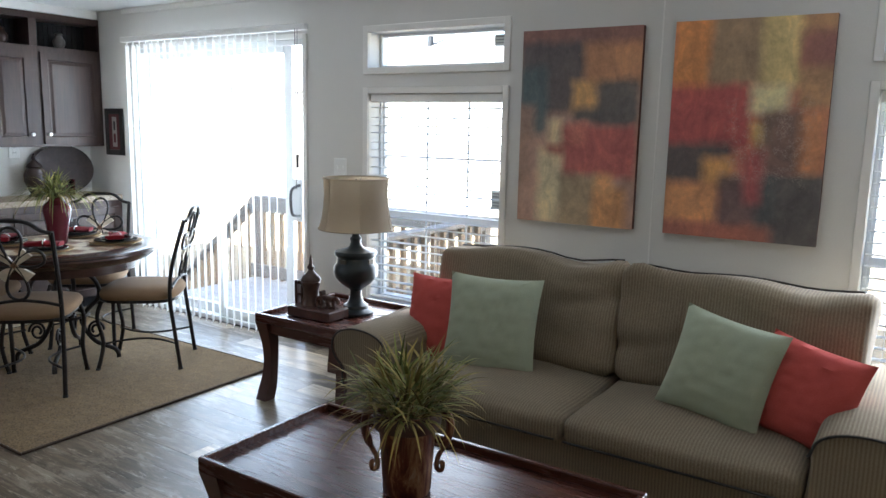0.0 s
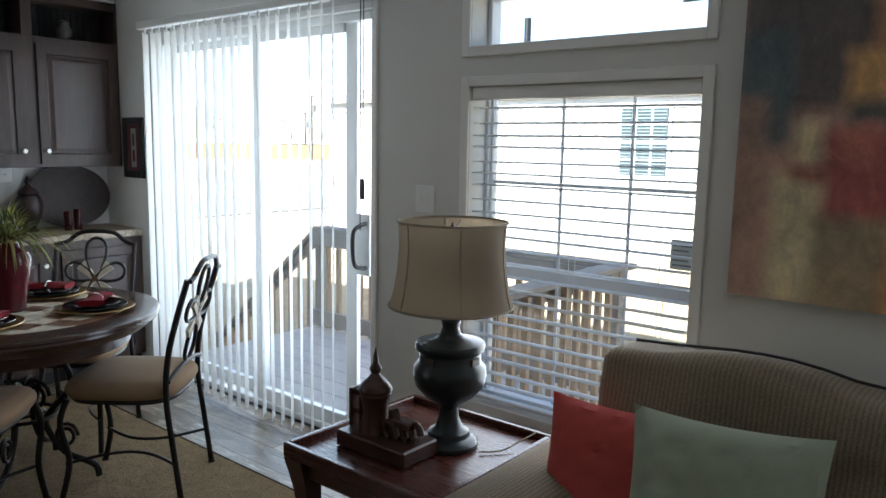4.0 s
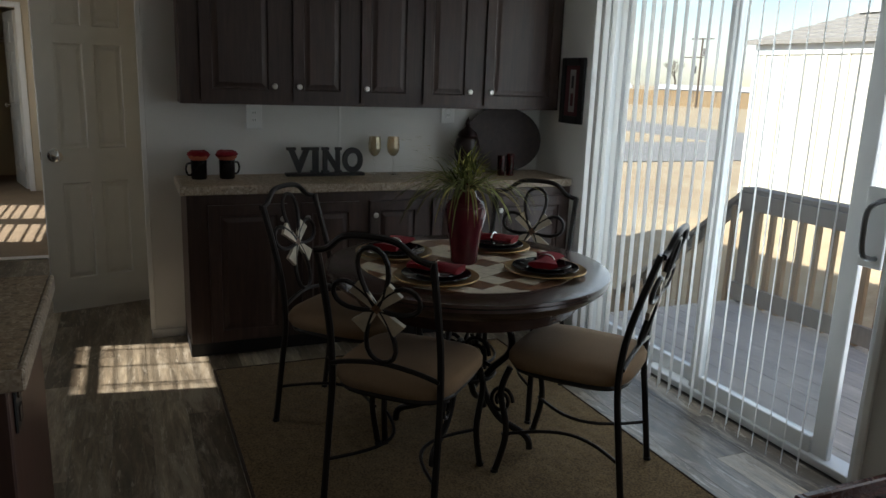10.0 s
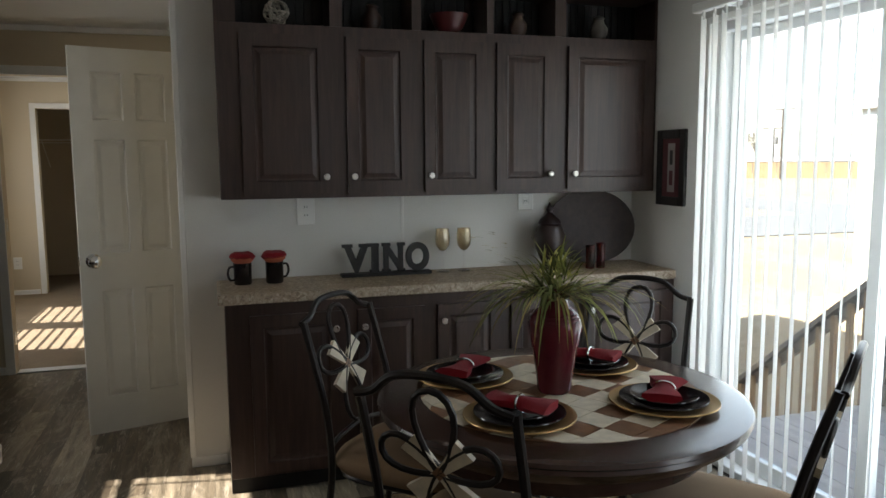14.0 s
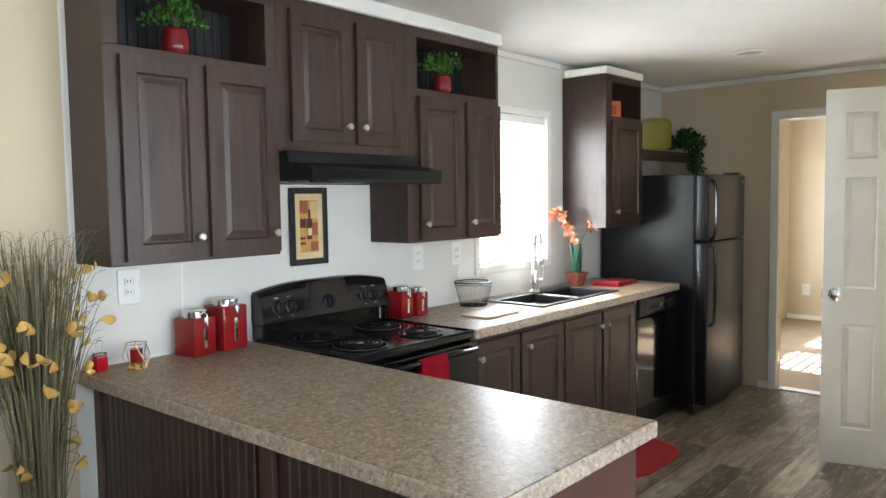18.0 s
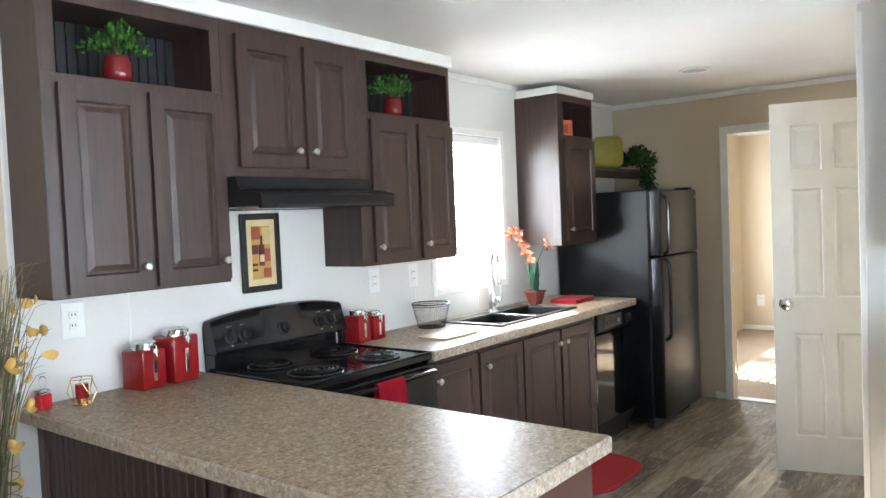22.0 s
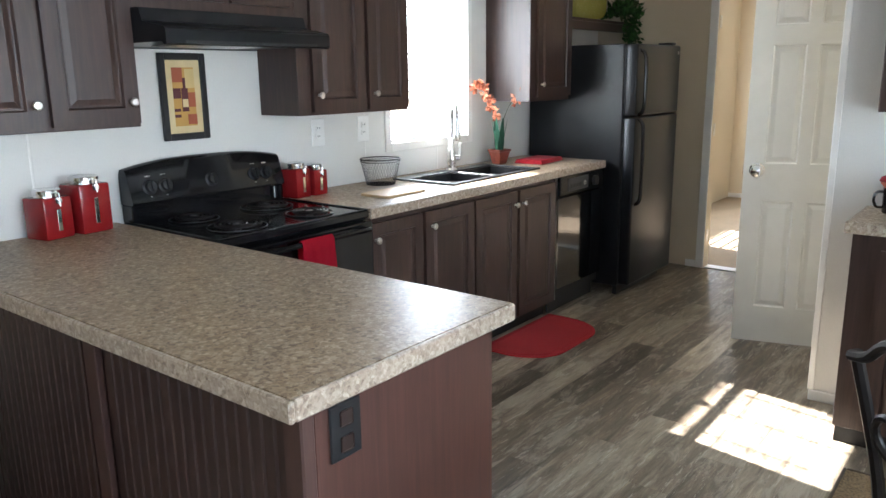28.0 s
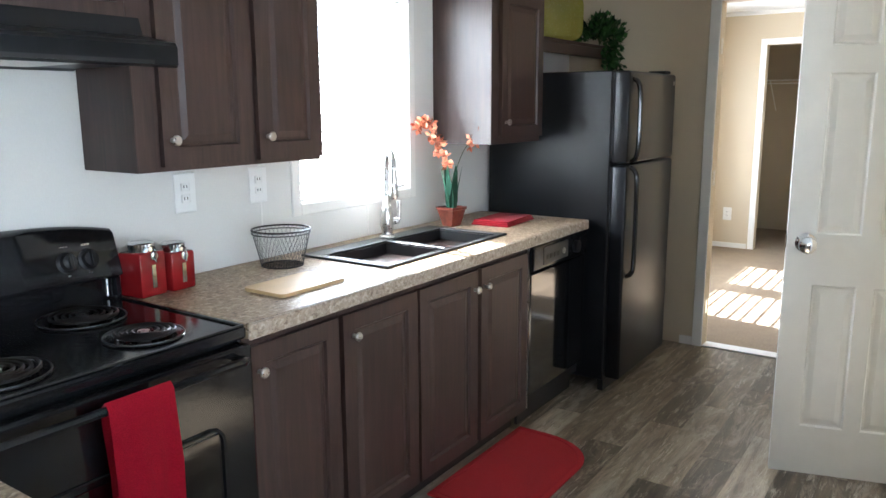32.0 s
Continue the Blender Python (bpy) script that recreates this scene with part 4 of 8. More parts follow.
# range
st = thing("electric_range", "black electric coil range with a raised back panel", "range", -3.952, -0.315, 0, 180)
W = 0.762
part("body", box(0, W, 0.0, 0.612, 0.03, 0.872, 0.003), M_BLACK, st)
top = None
top = box(-0.002, W + 0.002, -0.02, 0.612, 0.874, 0.908, 0.008, top, 2)
cooktop = part("cooktop", top, M_BLACK, st)
for lx0, lx1, ly0, ly1 in ((0, W, -0.018, -0.006), (0, 0.012, -0.006, 0.55), (W - 0.012, W, -0.006, 0.55)):
    part("raised_lip", box(lx0, lx1, ly0, ly1, 0.907, 0.914, 0.003), M_BLACK, cooktop)
for cx, cy, r in ((0.2, 0.14, 0.10), (0.56, 0.13, 0.085), (0.2, 0.42, 0.085), (0.56, 0.41, 0.10)):
    bowl = part("drip_bowl", lathe([(r + 0.016, 0.909), (r + 0.012, 0.913), (r + 0.004, 0.911), (r * 0.5, 0.9095), (0, 0.9093)], 28, at=(cx, cy, 0)), M_BLACK, cooktop, "", True)
    spiral = []
    for k in range(90):
        a = 2 * math.pi * 4 * k / 89
        q = 0.022 + (r - 0.03) * k / 89
        spiral.append((cx + q * math.cos(a), cy + q * math.sin(a), 0.921))
    part("coil", tube(spiral, 0.0055, 6, flat=0.8), M_IRON, cooktop, "dark spiral heating coil", True)
    part("trim_ring", tube([(cx + (r + 0.013) * math.cos(2 * math.pi * q / 40), cy + (r + 0.013) * math.sin(2 * math.pi * q / 40), 0.9135) for q in range(40)], 0.0022, 5, closed=True), plain("dark_chrome", (0.07, 0.07, 0.072), 0.3, 1.0), cooktop, "thin bright burner ring", True)
    part("coil_cap", cyl(0.016, (cx, cy, 0.915), (cx, cy, 0.923), 14), M_NICKEL, cooktop)
b = bmesh.new()
n = 18
lines = []
for k in range(n + 1):
    u = k / n
    zt2 = 1.120 + 0.031 * (1 - abs(2 * u - 1) ** 2.8)
    x = u * W
    lines.append([b.verts.new(v) for v in ((x, 0.60, 0.979), (x, 0.532, 0.979), (x, 0.523, 0.984), (x, 0.522, 0.992), (x, 0.556, zt2 - 0.012), (x, 0.572, zt2), (x, 0.60, zt2), (x, 0.612, zt2 - 0.02), (x, 0.612, 0.979))])
for a, c in zip(lines, lines[1:]):
    for k in range(9):
        b.faces.new((a[k], c[k], c[(k + 1) % 9], a[(k + 1) % 9]))
b.faces.new(lines[0])
b.faces.new(lines[-1][::-1])
bmesh.ops.recalc_face_normals(b, faces=b.faces[:])
bg = part("back_panel", b, M_BLACK, st, "", True)
part("lower_panel", box(0.02, W - 0.02, 0.572, 0.610, 0.906, 0.9785, 0.002), M_BLACK, bg)
for x in (0.0, W - 0.02):
    part("side_cheek", box(x, x + 0.02, 0.534, 0.611, 0.906, 0.9785, 0.004), M_BLACK, bg)
for x in (0.026, W - 0.026):
    part("corner_strip", tube([(x, 0.568, 0.916), (x, 0.568, 0.968)], 0.0035, 6), M_NICKEL, bg, "short bright metal strip")
for kx in (0.085, 0.155, 0.375, 0.60, 0.665):
    kb = lathe([(0.031, 0), (0.031, 0.005), (0.024, 0.009), (0.021, 0.024), (0, 0.026)], 20)
    kb = box(-0.005, 0.005, -0.022, 0.022, 0.022, 0.034, 0.0015, kb)
    moved(kb, Matrix.Translation((kx, 0.537, 1.045)) @ Matrix.Rotation(radians(75), 4, "X"))
    part("control_knob", kb, M_BLACKMAT, bg, "", True)
for kx in (0.085, 0.155, 0.60, 0.665):
    part("print_mark", box(kx - 0.012, kx + 0.012, 0.5455, 0.549, 1.086, 1.091), M_NICKEL, bg)
    part("print_mark", box(kx - 0.004, kx + 0.004, 0.5245, 0.5275, 1.006, 1.010), M_NICKEL, bg)
od = part("oven_door", box(0.004, W - 0.004, -0.045, -0.002, 0.235, 0.866, 0.008, None, 2), M_BLACK, st)
part("oven_window", box(0.13, W - 0.13, -0.0475, -0.044, 0.36, 0.66, 0.0015), M_BLACKGLASS, od)
wl_ = [(0.115, 0.345), (0.115, 0.675), (W - 0.115, 0.675), (W - 0.115, 0.345)]
rr = []
for k, (px, pz) in enumerate(wl_):
    sx, sz = (1 if px < 0.3 else -1), (1 if pz < 0.5 else -1)
    arc = [(px + sx * 0.04 * (1 - math.cos(t)), -0.047, pz + sz * 0.04 * (1 - math.sin(t))) for t in [radians(q) for q in (0, 30, 60, 90)]]
    rr += arc if k % 2 else arc[::-1]
part("window_surround", tube(rr, 0.006, 6, closed=True), M_BLACK, od)
part("door_handle", tube(smoothline([(0.05, -0.045, 0.835), (0.06, -0.085, 0.842), (0.15, -0.095, 0.845), (0.61, -0.095, 0.845), (0.70, -0.085, 0.842), (0.71, -0.045, 0.835)], 6), 0.011, 8), M_BLACK, od, "black bar handle", True)
part("drawer", box(0.004, W - 0.004, -0.035, -0.002, 0.05, 0.225, 0.006), M_BLACK, st)

# refrigerator
fr = thing("refrigerator", "black two-door top-freezer refrigerator", "refrigerator", -6.992, -0.205, 0, 180)
part("body", box(0, 0.718, 0, 0.70, 0.06, 1.650, 0.006), M_BLACKTEX, fr)
part("kick_grille", box(0.01, 0.708, 0.0, 0.03, 0.0, 0.06), M_BLACKMAT, fr)
for nm, a, c in (("freezer_door", 1.198, 1.648), ("fridge_door", 0.075, 1.188)):
    dr = part(nm, box(0.002, 0.716, -0.088, -0.006, a, c, 0.014, None, 3), M_BLACKTEX, fr, "", True)
    hz = (1.205, 1.61) if nm == "freezer_door" else (0.62, 1.178)
    hx = 0.052
    line = [(hx, -0.085, hz[0]), (hx, -0.112, hz[0] + 0.02), (hx, -0.124, hz[0] + 0.09), (hx, -0.124, hz[1] - 0.09), (hx, -0.112, hz[1] - 0.02), (hx, -0.085, hz[1])]
    part("door_handle", tube(smoothline(line, 6), 0.012, 8), M_BLACK, dr, "glossy black curved handle", True)
    part("gasket", box(0.01, 0.708, -0.0055, -0.0005, a + 0.01, c - 0.01), M_BLACKMAT, dr)
part("hinge_cap", box(0.62, 0.70, -0.06, 0.04, 1.652, 1.668, 0.004), M_BLACKMAT, fr)
part("badge", cyl(0.012, (0.675, -0.088, 1.60), (0.675, -0.0905, 1.60), 16), M_NICKEL, fr, "small round silver badge")

# peninsula
slab("peninsula_countertop", [(-3.924, -3.214, Y0, 0.943, CT0, CT1)], "mottled beige stone-look laminate peninsula top",
     [(-3.214, -3.200, Y0, 0.957, CT0 - 0.002, CT1), (-3.924, -3.214, 0.943, 0.957, CT0 - 0.002, CT1)])
pb = thing("peninsula_cabinet", "dark espresso peninsula base with beaded back panel", "cabinet")
part("body", box(-3.88, -3.285, Y0, 0.905, 0.09, 0.866), M_ESP, pb)
part("toe_kick", box(-3.82, -3.29, Y0, 0.89, 0, 0.09), M_ESP_SHADED, pb)
part("end_panel", box(-3.882, -3.29, 0.905, 0.915, 0.0, 0.866, 0.002), wood("espresso_veneer", (0.085, 0.036, 0.026), 0.42, (1, 1, 0.05), 0.45), pb, "reddish-brown veneered end panel")
M_CORNER = wood("espresso_corner", (0.07, 0.036, 0.029), 0.4)
part("corner_post", box(-3.29, -3.255, 0.862, 0.918, 0, 0.866, 0.004), M_CORNER, pb)
part("stile", box(-3.283, -3.262, 0.085, 0.145, 0, 0.866, 0.003), M_CORNER, pb)
part("stile", box(-3.283, -3.262, Y0, -0.88, 0, 0.866, 0.003), M_CORNER, pb)
k = 0
y = -0.88
bead = part("bead_board", box(-0.006, 0.006, 0.0, 0.0385, 0.0, 0.866, 0.0045), M_ESP, pb)
first = True
while y < 0.86:
    if not (0.05 < y < 0.145):
        ob = bead if first else bead.copy()
        if not first:
            scene.collection.objects.link(ob)
        first = False
        ob.matrix_basis = pose(-3.277, y, 0)
    y += 0.0405
part("outlet", box(-3.41, -3.325, 0.915, 0.921, 0.725, 0.845, 0.003), M_BLACKMAT, pb, "dark brown duplex outlet")
for dz in (0.758, 0.812):
    part("outlet_face", box(-3.385, -3.35, 0.921, 0.9235, dz - 0.017, dz + 0.017, 0.003), plain("brown_plastic", (0.03, 0.016, 0.012), 0.4), pb)

# wall outlets
M_PLATE = plain("outlet_white", (0.8, 0.8, 0.78), 0.35, var=0.02, bump=0)


def outlet(x, y, z, rz, w=0.088, h=0.135, label="white duplex wall outlet"):
    root = thing("wall_outlet", label, "outlet", x, y, z, rz)
    part("cover_plate", box(-w / 2, w / 2, -0.006, 0, -h / 2, h / 2, 0.003), M_PLATE, root)
    for dz in (-0.02, 0.02):
        f = part("socket", box(-0.017, 0.017, -0.009, -0.006, dz - 0.0145, dz + 0.0145, 0.003), M_PLATE, root)
        for sx in (-0.006, 0.006):
            part("slot", box(sx - 0.0015, sx + 0.0015, -0.0096, -0.0088, dz - 0.003, dz + 0.006), M_BLACKMAT, f)
    return root


for ox in (-3.41, -5.022, -5.346):
    outlet(ox, Y0 + 0.0005, 1.197, 180)
outlet(-5.9565, 1.822, 1.232, 90)
outlet(-5.9565, 2.985, 1.275, 90)
sw = thing("light_switch", "white double wall switch plate beside the glass door", "switch", -3.11, Y1 - 0.0005, 1.25, 0)
part("cover_plate", box(-0.055, 0.055, -0.006, 0, -0.06, 0.06, 0.003), M_PLATE, sw)
for sx in (-0.023, 0.023):
    part("rocker", box(sx - 0.006, sx + 0.006, -0.013, -0.006, -0.012, 0.012, 0.002), M_PLATE, sw)
outlet(-11.5995, -0.72, 0.36, 90)


# recessed ceiling lights
def can_light(x, y):
    root = thing("recessed_light", "round white recessed ceiling light, unlit", "ceiling light", x, y, CEIL, 0, "ceiling lights")
    part("trim_ring", lathe([(0.078, 0.0), (0.098, 0.0), (0.102, -0.006), (0.096, -0.011), (0.082, -0.009), (0.078, 0.0)], 36), M_TRIM, root, "", True)
    part("reflector", lathe([(0.079, -0.004), (0.06, -0.003), (0.0, -0.002)], 30), plain("reflector_grey", (0.46, 0.46, 0.45), 0.4), root, "", True)
    return root


for lx, ly in ((-4.53, 0.08), (-6.95, 0.162)):
    can_light(lx, ly)
# ---- hutch ----
HD = [(1.52, 1.915, 1.888), (1.99, 2.30, 2.017), (2.362, 2.676, 2.388), (2.728, 3.036, 3.01), (3.112, 3.60, 3.145)]
HY0 = 1.42
HW = Y1 - 0.002 - HY0
ub = wall_cabinet("hutch_wall_cabinet", "wide dark espresso oak wall cabinet with five doors and open niches", -5.742, HY0 + 0.006, 90, HW - 0.006, 1.306, 2.335, 0.214,
                  [(a - HY0, b - HY0, 1.328, 2.036, k - HY0) for a, b, k in HD], [(a - HY0 - 0.01, b - HY0 + 0.008, 2.082, 2.285) for a, b, k in HD], "hutch")
hb = base_cabinet("wide dark espresso oak hutch base with five doors", -5.53, HW, [(a - HY0, b - HY0, 0.1, 0.815, k - HY0) for a, b, k in HD], "hutch", HY0, 0.424, 90)
slab("hutch_countertop", [(-5.955, -5.528, 1.405, Y1 - 0.002, CT0, CT1)], "mottled beige stone-look laminate hutch top",
     [(-5.528, -5.512, 1.391, Y1 - 0.002, CT0 - 0.002, CT1), (-5.955, -5.528, 1.391, 1.405, CT0 - 0.002, CT1)])
trim("trim_crown_hutch", -5.955, -5.722, HY0 - 0.02, Y1 - 0.021, 2.336, CEIL, "white crown board over the hutch")
# ---- dining set ----
M_SEAT = fabric("tan_suede", (0.33, 0.22, 0.13), (0.26, 0.17, 0.10), 500, bump=0.15)
M_TRAV = plain("cream_tile", (0.60, 0.53, 0.41), 0.55, var=0.14, scale=25)
M_TRAVB = plain("brown_tile", (0.20, 0.10, 0.05), 0.3, var=0.2, scale=25)
M_DKWOOD = wood("dark_table_wood", (0.045, 0.022, 0.016), 0.22, (1, 0.1, 1), 0.4, 40)
TCX, TCY, TZ = -4.298, 2.388, 0.765


def leaf_loop(length, width, n=18):
    """A loop like one petal, in the xz plane, from the origin along +x."""
    pts = []
    for k in range(n):
        a = 2 * math.pi * k / n
        u = 0.5 - 0.5 * math.cos(a)
        pts.append((length * u, 0, width * 0.5 * math.sin(a) * (0.35 + 0.65 * u) * 1.25))
    return pts


def dining_chair(x, y, rz):
    """Faces +y in its own frame; the origin lies on the floor under the middle of the seat."""
    c = thing("dining_chair", "dark iron dining chair with scrolled back and tan padded seat", "chair", x, y, 0.012, rz, "chairs round the table")
    hw, bw = 0.195, 0.20
    lean = 0.10
    for s in (-1, 1):
        back = [(s * 0.205, -0.265, 0.0), (s * 0.203, -0.235, 0.25), (s * 0.2, -0.215, 0.45), (s * 0.2, -0.235, 0.65), (s * bw, -0.215 - lean, 0.93)]
        part("back_leg", tube(smoothline(back, 5), 0.0125, 8), M_IRON, c, "", True)
        part("foot_cap", cyl(0.015, (s * 0.205, -0.265, 0), (s * 0.205, -0.265, 0.012), 8), M_BLACKMAT, c)
        front = [(s * 0.19, 0.19, 0.43), (s * 0.205, 0.215, 0.33), (s * 0.195, 0.19, 0.17), (s * 0.205, 0.225, 0.0)]
        part("front_leg", tube(smoothline(front, 6), 0.0125, 8), M_IRON, c, "", True)
        part("foot_cap", cyl(0.015, (s * 0.205, 0.225, 0), (s * 0.205, 0.225, 0.012), 8), M_BLACKMAT, c)
        # half-round stretcher on each side
        arc = [(s * (0.2 - 0.13 * math.sin(math.pi * k / 12)), -0.245 + 0.45 * k / 12, 0.16) for k in range(13)]
        part("stretcher", tube(arc, 0.007, 6), M_IRON, c, "", True)
    frame_pts = []
    for k in range(28):
        a = 2 * math.pi * k / 28
        frame_pts.append((0.205 * math.copysign(abs(math.cos(a)) ** 0.55, math.cos(a)), 0.215 * math.copysign(abs(math.sin(a)) ** 0.55, math.sin(a)) - 0.01, 0.425))
    part("seat_frame", tube(frame_pts, 0.010, 6, closed=True), M_IRON, c, "", True)
    b = bmesh.new()
    rings = []
    for sc, z in ((0.80, 0.43), (0.98, 0.437), (1.03, 0.455), (1.03, 0.475), (0.97, 0.495), (0.80, 0.508), (0.5, 0.515), (0.2, 0.517)):
        ring = []
        for k in range(32):
            a = 2 * math.pi * k / 32
            cx, sy = math.cos(a), math.sin(a)
            ring.append(b.verts.new((0.222 * sc * math.copysign(abs(cx) ** 0.5, cx) * (1 + 0.06 * sy), 0.228 * sc * math.copysign(abs(sy) ** 0.5, sy) - 0.012, z)))
        rings.append(ring)
    for p, q in zip(rings, rings[1:]):
        for k in range(32):
            b.faces.new((p[k], p[(k + 1) % 32], q[(k + 1) % 32], q[k]))
    b.faces.new(rings[0][::-1])
    b.faces.new(rings[-1])
    part("seat", b, M_SEAT, c, "tan suede padded seat", True)
    # back: crest rail, lower rail, four petals round a cross of tiles
    tilt = Matrix.Translation((0, -0.228, 0.52)) @ Matrix.Rotation(radians(13.5), 4, "X")

    def onback(pts):
        return [tilt @ Vector(p) for p in pts]

    crest = [(-0.2, 0, 0.415), (-0.15, 0, 0.43), (-0.09, 0, 0.475), (0, 0, 0.485), (0.09, 0, 0.475), (0.15, 0, 0.43), (0.2, 0, 0.415)]
    part("crest_rail", tube(onback(smoothline(crest, 5)), 0.011, 8), M_IRON, c, "", True)
    part("lower_rail", tube(onback(smoothline([(-0.2, 0, -0.01), (-0.12, 0, 0.012), (0, 0, 0.026), (0.12, 0, 0.012), (0.2, 0, -0.01)], 5)), 0.009, 8), M_IRON, c, "", True)
    zc = 0.235
    for ang, ln, wd in ((90, 0.215, 0.115), (270, 0.205, 0.115), (20, 0.16, 0.10), (160, 0.16, 0.10)):
        m = Matrix.Translation((0, 0, zc)) @ Matrix.Rotation(-radians(ang), 4, "Y")
        loop = [m @ Vector(p) for p in leaf_loop(ln, wd)]
        part("scroll", tube(onback(loop), 0.0085, 7, closed=True), M_IRON, c, "", True)
    for ang in (45, 135, 225, 315):
        m = tilt @ Matrix.Translation((0, 0, zc)) @ Matrix.Rotation(-radians(ang), 4, "Y")
        b = bmesh.new()
        lo = [b.verts.new((px, py, pz)) for py in (-0.007, 0.007) for px, pz in ((0.014, -0.012), (0.104, -0.029), (0.104, 0.029), (0.014, 0.012))]
        for q in ((0, 1, 2, 3), (7, 6, 5, 4), (0, 4, 5, 1), (1, 5, 6, 2), (2, 6, 7, 3), (3, 7, 4, 0)):
            b.faces.new([lo[i] for i in q])
        part("tile_inlay", moved(b, m), M_TRAV, c, "cream stone tile inlay")
    part("center_tile", moved(box(-0.014, 0.014, -0.008, 0.008, -0.014, 0.014, 0.001), tilt @ Matrix.Translation((0, 0, zc)) @ Matrix.Rotation(radians(45), 4, "Y")), M_TRAVB, c, "brown centre tile")
    return c


first_chair = None
for lx, ly in ((-3.852, 1.877), (-3.747, 2.868), (-4.834, 1.836), (-4.80, 2.955)):
    d = Vector((TCX - lx, TCY - ly, 0)).normalized()
    if (lx, ly) == (-3.852, 1.877):
        d = Vector((-0.714, 0.70, 0))
    if (lx, ly) == (-3.747, 2.868):
        d = Vector((-0.77, -0.64, 0))
    cx, cy = lx + d.x * 0.265, ly + d.y * 0.265
    rz = math.degrees(math.atan2(d.y, d.x)) - 90
    if first_chair is None:
        first_chair = dining_chair(cx, cy, rz)
    else:
        copy_thing(first_chair, pose(cx, cy, 0.012, 0, 0, rz))

tb = thing("dining_table", "round dark wood dining table with a checked stone tile top", "table", TCX, TCY, 0.012)
TH = TZ - 0.012
part("tabletop_rim", lathe([(0.40, TH - 0.001), (0.54, TH), (0.558, TH - 0.006), (0.562, TH - 0.016), (0.552, TH - 0.024), (0.556, TH - 0.034), (0.54, TH - 0.052), (0.51, TH - 0.075), (0.50, TH - 0.08), (0.40, TH - 0.08), (0.40, TH - 0.001)], 64), M_DKWOOD, tb, "", True)
part("tile_bed", lathe([(0.0, TH - 0.06), (0.41, TH - 0.06), (0.41, TH - 0.006), (0.0, TH - 0.006)], 48), plain("grout", (0.35, 0.3, 0.24), 0.8), tb, "pale grout bed")
turn = radians(28)
step = 0.0925
for i in range(-6, 6):
    for j in range(-6, 6):
        corners = [(i * step + 0.001, j * step + 0.001), ((i + 1) * step - 0.001, j * step + 0.001), ((i + 1) * step - 0.001, (j + 1) * step - 0.001), (i * step + 0.001, (j + 1) * step - 0.001)]
        far = max(math.hypot(*q) for q in corners)
        near = min(math.hypot(*q) for q in corners)
        if near > 0.425:
            continue
        b = bmesh.new()
        lo = []
        for q in corners:
            r = math.hypot(*q)
            k = min(1.0, 0.43 / r) if r else 1.0
            p = Matrix.Rotation(turn, 2) @ Vector((q[0] * k, q[1] * k))
            lo.append(p)
        vb_ = [b.verts.new((p.x, p.y, TH - 0.006)) for p in lo]
        vt_ = [b.verts.new((p.x, p.y, TH + 0.0015)) for p in lo]
        try:
            b.faces.new(vt_)
            for k in range(4):
                b.faces.new((vb_[k], vb_[(k + 1) % 4], vt_[(k + 1) % 4], vt_[k]))
        except ValueError:
            pass
        part("tile", b, M_TRAVB if (i + 2 * j) % 4 == 0 or (i - j) % 5 == 0 else M_TRAV, tb)
part("under_apron", lathe([(0.30, TH - 0.14), (0.44, TH - 0.14), (0.44, TH - 0.08), (0.30, TH - 0.08), (0.30, TH - 0.14)], 40), M_DKWOOD, tb, "", True)
for k in range(4):
    a = radians(45 + 90 * k)
    m = Matrix.Rotation(a, 4, "Z")
    leg = [(0.05, 0, TH - 0.14), (0.17, 0, TH - 0.22), (0.20, 0, TH - 0.33), (0.12, 0, TH - 0.43), (0.09, 0, TH - 0.5), (0.16, 0, 0.13), (0.28, 0, 0.07), (0.30, 0, 0.015)]
    part("scroll_leg", tube([m @ Vector(p) for p in smoothline(leg, 6)], 0.014, 8), M_IRON, tb, "", True)
    curl = [(0.05 + 0.06 * math.cos(q) * (1 - q / 16), 0, 0.38 + 0.075 * math.sin(q) * (1 - q / 16)) for q in [0.45 * n for n in range(24)]]
    part("scroll", tube([m @ Vector(p) for p in curl], 0.009, 6), M_IRON, tb, "", True)
    curl = [(0.17 + 0.05 * math.cos(q) * (1 - q / 16), 0, 0.2 + 0.06 * math.sin(q) * (1 - q / 16)) for q in [0.45 * n for n in range(24)]]
    part("scroll", tube([m @ Vector(p) for p in curl], 0.008, 6), M_IRON, tb, "", True)
part("ring", tube([(0.13 * math.cos(2 * math.pi * k / 24), 0.13 * math.sin(2 * math.pi * k / 24), 0.3) for k in range(24)], 0.009, 6, closed=True), M_IRON, tb, "", True)

# place settings
M_CHARGER = plain("gold_charger", (0.42, 0.27, 0.11), 0.32, 0.7, var=0.15)
M_PLATEBLK = plain("black_plate", (0.012, 0.009, 0.010), 0.12)
M_NAPKIN = fabric("dark_red_napkin", (0.27, 0.010, 0.018), (0.16, 0.006, 0.011), 420)


def plate_prof(r, h=0.014):
    return [(0, 0.002), (r * 0.6, 0.002), (r * 0.72, 0.004), (r, h), (r * 0.99, h + 0.003), (r * 0.7, 0.008), (r * 0.6, 0.006), (0, 0.006)]


